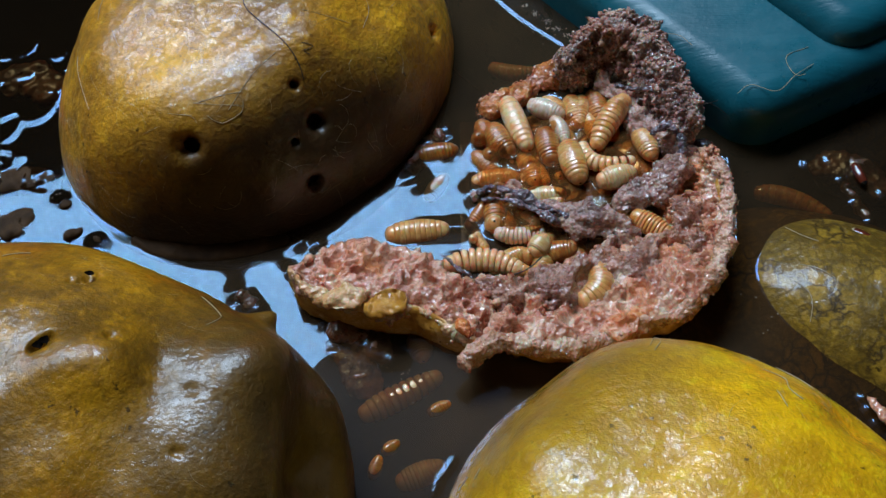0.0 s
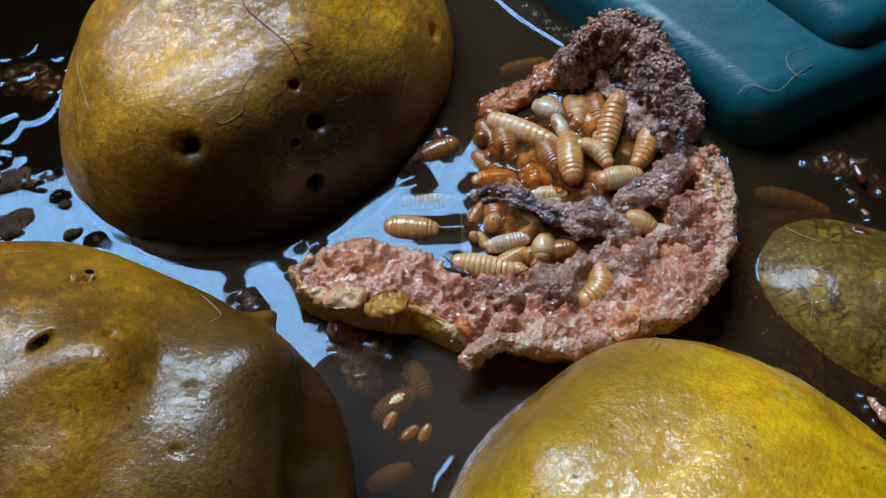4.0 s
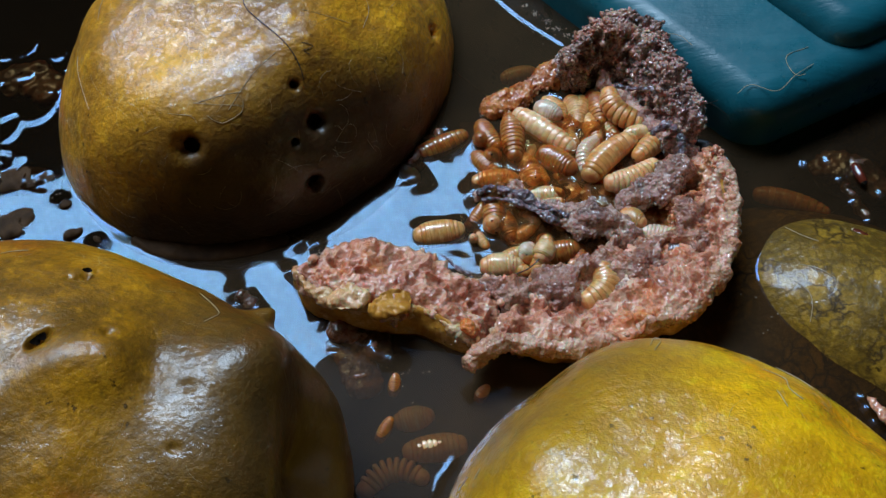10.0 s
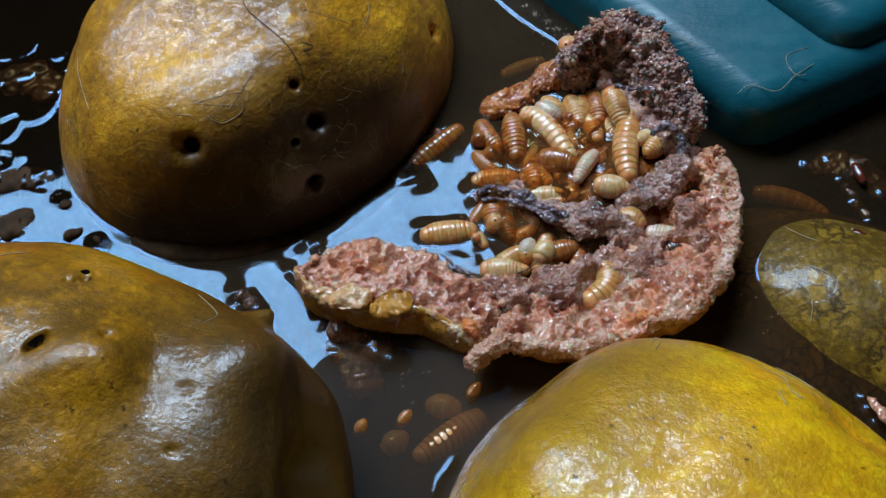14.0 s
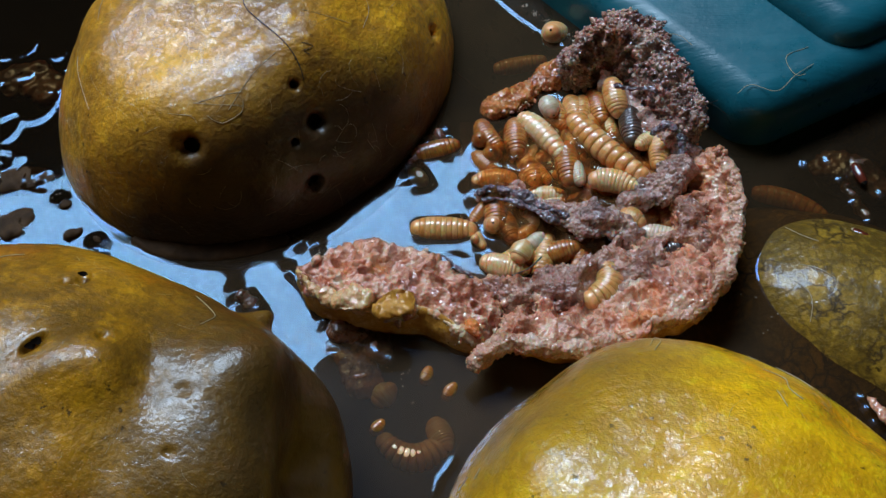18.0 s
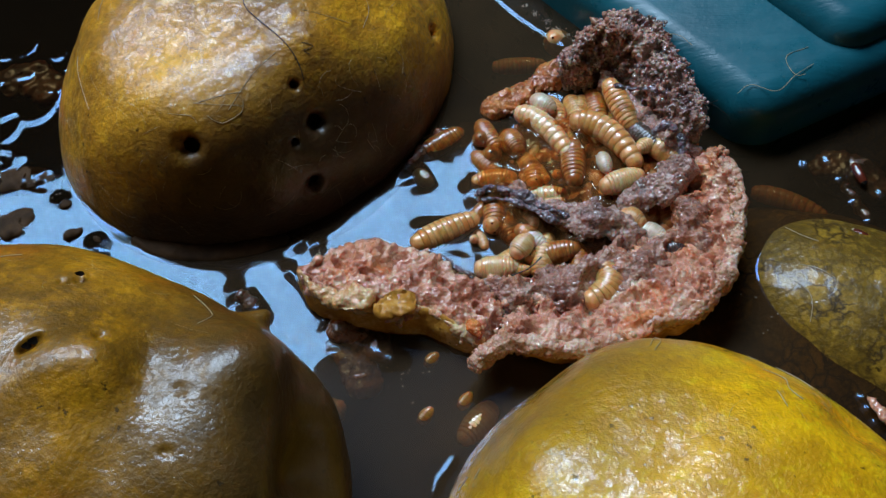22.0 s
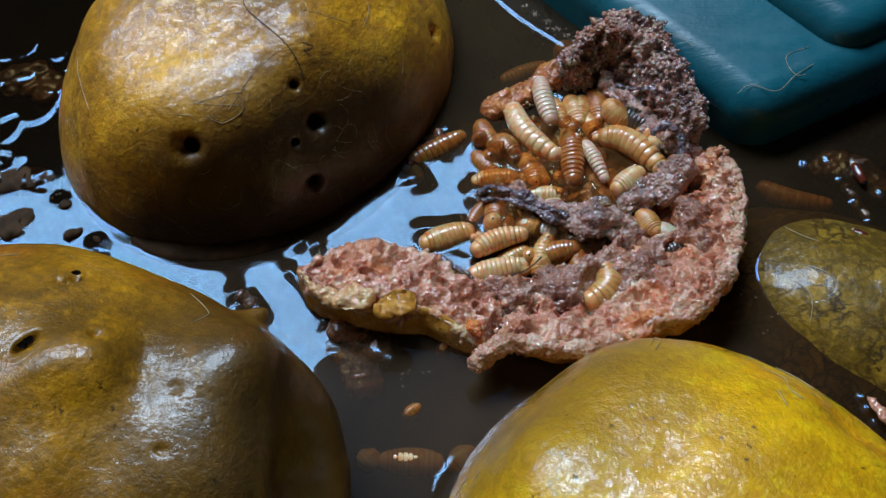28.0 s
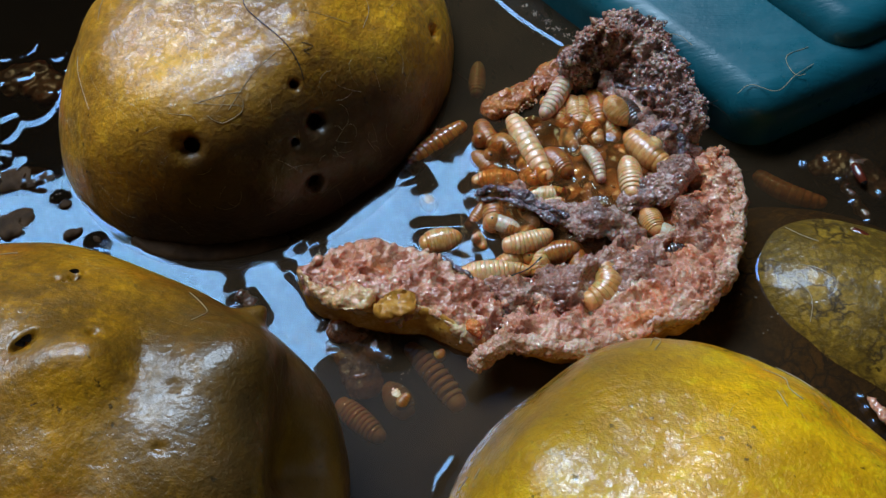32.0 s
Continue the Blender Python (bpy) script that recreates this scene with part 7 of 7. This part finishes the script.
    crawl(deep_great, (0, -11.7, -27.4, -6.4, -24.6, -0.5, -21.4, -2.4, -1.6), (1, -12.8, -26.9, -7.3, -24.6, -2.5, -20.4, -2.4, -1.6), (2, -12.1, -25.9, -8.6, -23.7, -5, -21.4, -2.4, -1.6), (3, -10.4, -25.4, -8, -24.1, -5.5, -22.9, -2.4, -1.6), (6, -6.9, -32.8, -6, -29.7, -5.2, -26.5, -2.4, -1.6), (7, -5.9, -29.6, -6.1, -27.9, -6.3, -26.1, -2.4, -1.6), (8, 3.5, -31.2, -0.6, -31.2, -4.7, -31.1, -2.4, -1.6), (9, 3.3, -31.7, -0.5, -31.9, -4.2, -32.1, -2.4, -1.6), (10, 2.7, -32.1, -1.3, -32.8, -5.2, -33.5, -2.4, -1.6), (11, 2.2, -32.1, -1.2, -33.3, -4.6, -34.5, -2.4, -1.6))
    crawl(deep_great, (12, 1.5, -31.2, -2.2, -32.3, -5.9, -33.5, -2.4, -1.6), (13, 5.9, -25.9, 2.8, -28.5, -0.2, -31.1, -2.4, -1.6), (14, 5.5, -27.6, 0.8, -31.1, -3.7, -34.5, -2.4, -1.6), (17, -1.1, -32.1, -5.6, -32.9, -10, -33.6, -2.4, -1.6), (18, 0.5, -31.2, -4.4, -34.3, -9, -31.1, -2.4, -1.6), (19, 1.3, -28.6, -1, -33.8, -3.1, -37.4, -2.4, -1.6), (20, 2.4, -27.4, -0.5, -30.5, -2, -34.1, -2.4, -1.6), (21, 3.6, -27.6, -0.5, -31.4, -3, -35.4, -2.4, -1.6), (22, 7.1, -26.4, 5, -29, 3, -31.6, -2.4, -1.6), (23, 10.2, -28.3, 8.3, -30.9, 6.5, -33.5, -2.4, -1.6))
    crawl(deep_great, (25, 10.6, -29.8, 8.7, -31.6, 6.9, -33.5, -2.4, -1.6), (27, 7.8, -33.6, 6, -34.7, 4.3, -35.8, -2.4, -1.6), (28, -0.7, -35, -4.7, -34.9, -8.7, -34.9, -2.4, -1.6), (29, -1.3, -37.7, -4.3, -36.3, -7.4, -34.9, -2.4, -1.6), (30, -5.4, -29.3, -7.2, -26.8, -9.1, -24.4, -2.4, -1.6), (31, -5.9, -25.9, -7, -24.4, -8, -22.9, -2.4, -1.6), (32, -5.5, -26.9, -6.7, -25.1, -8, -23.4, -2.4, -1.6))
    crawl(deep_olive, (0, -4, -14.6, -3.5, -16.4, -3.1, -18.2, -2.4, -1.6), (1, -3.5, -14.6, -2.6, -16.6, -1.6, -18.6, -2.4, -1.6), (2, -4.2, -15.6, -3.2, -20.7, -1.6, -25.6, -2.4, -1.6), (3, -3.9, -21, -3.3, -23.8, -2.8, -26.5, -2.4, -1.6), (6, -7.3, -16.9, -4.4, -17.4, -1.6, -18, -2.4, -1.6), (7, -7.8, -18.4, -5, -18.4, -2.3, -18.4, -2.4, -1.6), (8, -9.2, -21.5, -7.5, -22.2, -5.8, -23, -2.4, -1.6), (9, -5.2, -27.5, -2.5, -27.4, 0.2, -27.3, -2.4, -1.6), (10, -6.4, -28.5, -4.2, -28.1, -2, -27.8, -2.4, -1.6), (11, -5.9, -27.4, -3.3, -27.8, -0.8, -28.3, -2.4, -1.6))
    crawl(deep_olive, (12, -5.3, -26.4, -2.9, -26.6, -0.6, -26.8, -2.4, -1.6), (13, -4.6, -25, -2.2, -25.7, 0.1, -26.4, -2.4, -1.6), (14, -1.6, -25.9, 0.1, -26.2, 1.9, -26.5, -2.4, -1.6), (17, -2.8, -23, -2.3, -24.7, -1.9, -26.4, -2.4, -1.6), (19, 1.2, -35.5, 2.5, -37.5, 3.8, -39.5, -2.4, -1.6), (25, 4.3, -38.2, 5.9, -39.7, 7.6, -41.3, -2.4, -1.6), (28, 1.8, -35, 2.9, -34.2, 3.9, -33.5, -2.4, -1.6), (29, -0.1, -35.5, 0.8, -34.7, 1.7, -34, -2.4, -1.6), (30, -2.3, -34.7, -1.7, -29.1, -3.4, -23.2, -2.4, -1.6), (31, 0.6, -32.8, -0.3, -28.1, -3.2, -22.2, -2.4, -1.6))
    crawl(deep_olive, (32, 2.4, -26.1, -1.4, -20.7, -5.2, -16.6, -2.4, -1.6))
    crawl(deep_brown, (0, -5.9, -37.9, -3.1, -36.8, -0.3, -35.7, -2.4, -1.6), (1, -6.9, -38.8, -3.9, -37, -0.9, -35.2, -2.4, -1.6), (2, -9.7, -39.2, -6.7, -37.7, -3.7, -36.1, -2.4, -1.6), (3, -10.6, -39.3, -7.9, -38, -5.1, -36.6, -2.4, -1.6), (6, -8.7, -36.9, -7, -35.8, -5.3, -34.8, -2.4, -1.6), (7, -10.9, -37.5, -10, -38, -9.1, -38.6, -2.4, -1.6), (8, -10.1, -36.4, -9.2, -37, -8.3, -37.7, -2.4, -1.6), (9, -10.4, -38.4, -5.9, -35.3, -2.7, -37, -2.4, -1.6), (10, -11.4, -39.7, -7.4, -36.2, -2.4, -37.9, -2.4, -1.6), (11, -10.6, -38.8, -6.8, -38.4, -2.9, -38.1, -2.4, -1.6))
    crawl(deep_brown, (12, -6, -38.8, -4.1, -38.4, -2.2, -38.1, -2.4, -1.6), (14, -8, -32.7, -6.9, -31.9, -5.8, -31.2, -2.4, -1.6), (17, -9.1, -24, -7.7, -23.7, -6.4, -23.5, -2.4, -1.6), (18, -9.5, -25, -8.6, -24.2, -7.7, -23.5, -2.4, -1.6), (19, -7.7, -25, -6.8, -23.7, -5.9, -22.5, -2.4, -1.6), (20, -9.5, -25.9, -8.8, -24.9, -8.2, -23.9, -2.4, -1.6), (22, -16.6, -26.9, -15.9, -26.7, -15.2, -26.4, -2.4, -1.6), (25, -18, -26.9, -17.3, -26.7, -16.6, -26.4, -2.4, -1.6), (28, -11, -35, -10.6, -34.5, -10.1, -34, -2.4, -1.6), (29, -7.9, -35.5, -6.2, -35.2, -4.4, -34.9, -2.4, -1.6))
    crawl(deep_brown, (30, -12.3, -29.1, -8, -31, -5.1, -35.6, -2.4, -1.6), (31, -13.3, -29.1, -9.3, -31, -6.6, -34.2, -2.4, -1.6), (32, -15, -25.7, -12, -28.6, -9, -31.4, -2.4, -1.6))
    crawl(grub_1, (0, -1.8, -27.7, -0.5, -27.1, 0.8, -26.6, -0.9, -0.2), (2, -2.3, -31, -1.6, -30.2, -1, -29.4, -0.9, -0.2), (3, -3.4, -32.9, -2.8, -31.6, -2.3, -30.4, -0.9, -0.2), (6, -2.3, -31.5, -1.6, -30.5, -1, -29.4, -0.9, -0.2), (7, -2.3, -32.9, -1.2, -31.6, -0.1, -30.4, -0.9, -0.2), (9, -7.2, -23.8, -7, -22, -6.8, -20.1, -0.9, -0.2), (11, -7.4, -26.7, -7.2, -25.9, -7, -25.1, -0.9, -0.2), (14, -6.2, -29.6, -5.6, -28.8, -4.9, -28, -0.9, -0.2), (17, -3.6, -25.7, -3.2, -24.7, -2.8, -23.6, -0.9, -0.2), (20, -1.9, -18.8, -1.6, -18.2, -1.4, -17.6, -0.9, -0.2))
    crawl(grub_1, (22, -2.3, -19.8, -1.7, -19.2, -1, -18.6, -0.9, -0.2), (25, -1.9, -15.7, -1.2, -15.4, -0.5, -15, -0.9, -0.2), (28, -0.5, -17.8, 0.1, -17.2, 0.8, -16.6, -0.9, -0.2), (32, -6.3, -26.7, -5.9, -26.3, -5.4, -25.9, -0.9, -0.2))
    crawl(grub_2, (0, -10, -37.5, -9.6, -36.3, -9.1, -35, -0.9, -0.2), (1, -7.4, -36.1, -7, -35.1, -6.6, -34.1, -0.9, -0.2), (3, -7.5, -30.6, -6.9, -29.3, -6.3, -28, -0.9, -0.2), (6, -11.9, -31, -11.3, -30, -10.6, -29, -0.9, -0.2), (8, -13.4, -25.7, -12.6, -24.7, -11.7, -23.6, -0.9, -0.2), (10, -9.3, -32, -8.4, -30.5, -7.6, -29, -0.9, -0.2), (14, -12.4, -31, -11.9, -30.2, -11.5, -29.4, -0.9, -0.2), (17, -11.1, -29.1, -10.4, -28.6, -9.8, -28, -0.9, -0.2), (20, -6.6, -35.2, -6.1, -34.4, -5.7, -33.7, -0.9, -0.2), (22, -3.2, -29.1, -2.5, -28.3, -1.8, -27.5, -0.9, -0.2))
    crawl(grub_2, (25, -6.3, -27.2, -5.6, -26.6, -5, -26.1, -0.9, -0.2), (28, -5.4, -28.2, -4.5, -27.6, -3.6, -27, -0.9, -0.2), (30, -5, -27.2, -4.3, -26.6, -3.6, -26.1, -0.9, -0.2), (32, -6.3, -26.7, -5.8, -26, -5.2, -25.3, -0.9, -0.2))
    crawl(grub_3, (0, -8.3, -33.8, -7.5, -33.3, -6.6, -32.7, -0.9, -0.2), (3, -6.6, -34.8, -5.7, -34, -4.9, -33.2, -0.9, -0.2), (6, -2.8, -24.3, -1.6, -23.5, -0.5, -22.6, -0.9, -0.2), (8, 3, -24.8, 3.7, -24, 4.4, -23.1, -0.9, -0.2), (11, 5.3, -25.7, 5.9, -24.9, 6.6, -24.1, -0.9, -0.2), (14, 3.9, -25.3, 4.6, -24.4, 5.3, -23.6, -0.9, -0.2), (18, 0.4, -25.3, 1, -24.4, 1.7, -23.6, -0.9, -0.2), (20, 2.2, -24.8, 2.6, -24, 3.1, -23.1, -0.9, -0.2), (22, 2.6, -26.7, 3.3, -25.9, 3.9, -25.1, -0.9, -0.2), (25, 3, -25.3, 3.7, -24.4, 4.4, -23.6, -0.9, -0.2))
    crawl(grub_3, (28, 0.4, -17.3, 0.6, -16.9, 0.8, -16.6, -0.9, -0.2), (32, -1, -18.8, -0.5, -18.5, -0.1, -18.1, -0.9, -0.2))
    crawl(crate_visitor, (0, 24.6, 45.9, 23.3, 44.0, 22.4, 42.5, -8.4, -3.2), (12.8, 24.6, 46.0, 23.3, 44.1, 22.4, 42.6, -8.2, -3.0), (13.8, 23.8, 45.2, 22.5, 43.3, 21.6, 41.8, -4.6, 0.6), (14.5, 24.5, 45.5, 23.2, 43.6, 22.3, 42.1, -5.8, -0.6), (16.5, 22.6, 46.0, 21.3, 44.1, 20.4, 42.6, -4.0, 1.2), (17, 22.2, 46.2, 20.9, 44.3, 20.0, 42.8, -3.6, 1.6), (18, 21.3, 47.5, 20.0, 45.6, 19.1, 44.1, -3.6, 1.6), (19, 21.1, 47.6, 19.8, 45.7, 18.9, 44.2, -3.7, 1.5), (20, 20.7, 47.5, 19.4, 45.6, 18.5, 44.1, -3.8, 1.4), (21, 20.5, 47.7, 19.2, 45.8, 18.3, 44.3, -4.4, 0.8), (22, 21.8, 47.3, 20.5, 45.4, 19.6, 43.9, -5.4, -0.2), (23, 22.6, 47.3, 21.3, 45.4, 20.4, 43.9, -6.0, -0.8), (25, 23.2, 47.6, 21.9, 45.7, 21.0, 44.2, -7.6, -2.4), (32, 24.4, 46.2, 23.1, 44.3, 22.2, 42.8, -8.4, -3.2))
    crawl(netted_swimmer, (0, 51.8, 12.5, 57.2, 11.3, 62.9, 7.5, -2.6, -2.3), (8, 51.6, 12.3, 57.1, 10.8, 62.8, 8.3, -2.6, -2.3), (14, 51.5, 12.5, 57.2, 11.1, 62.4, 7.8, -2.6, -2.3), (22, 51.3, 12.7, 56.7, 10.8, 62.1, 7.6, -2.6, -2.3), (28, 52.5, 13.9, 57.2, 11.3, 63.5, 10.1, -2.6, -2.3), (32, 52.3, 16.2, 56.5, 12.6, 62.6, 10.3, -2.6, -2.3))

    for ob, rows in ROUTES.items():
        key_larva(ob, rows)


motions()
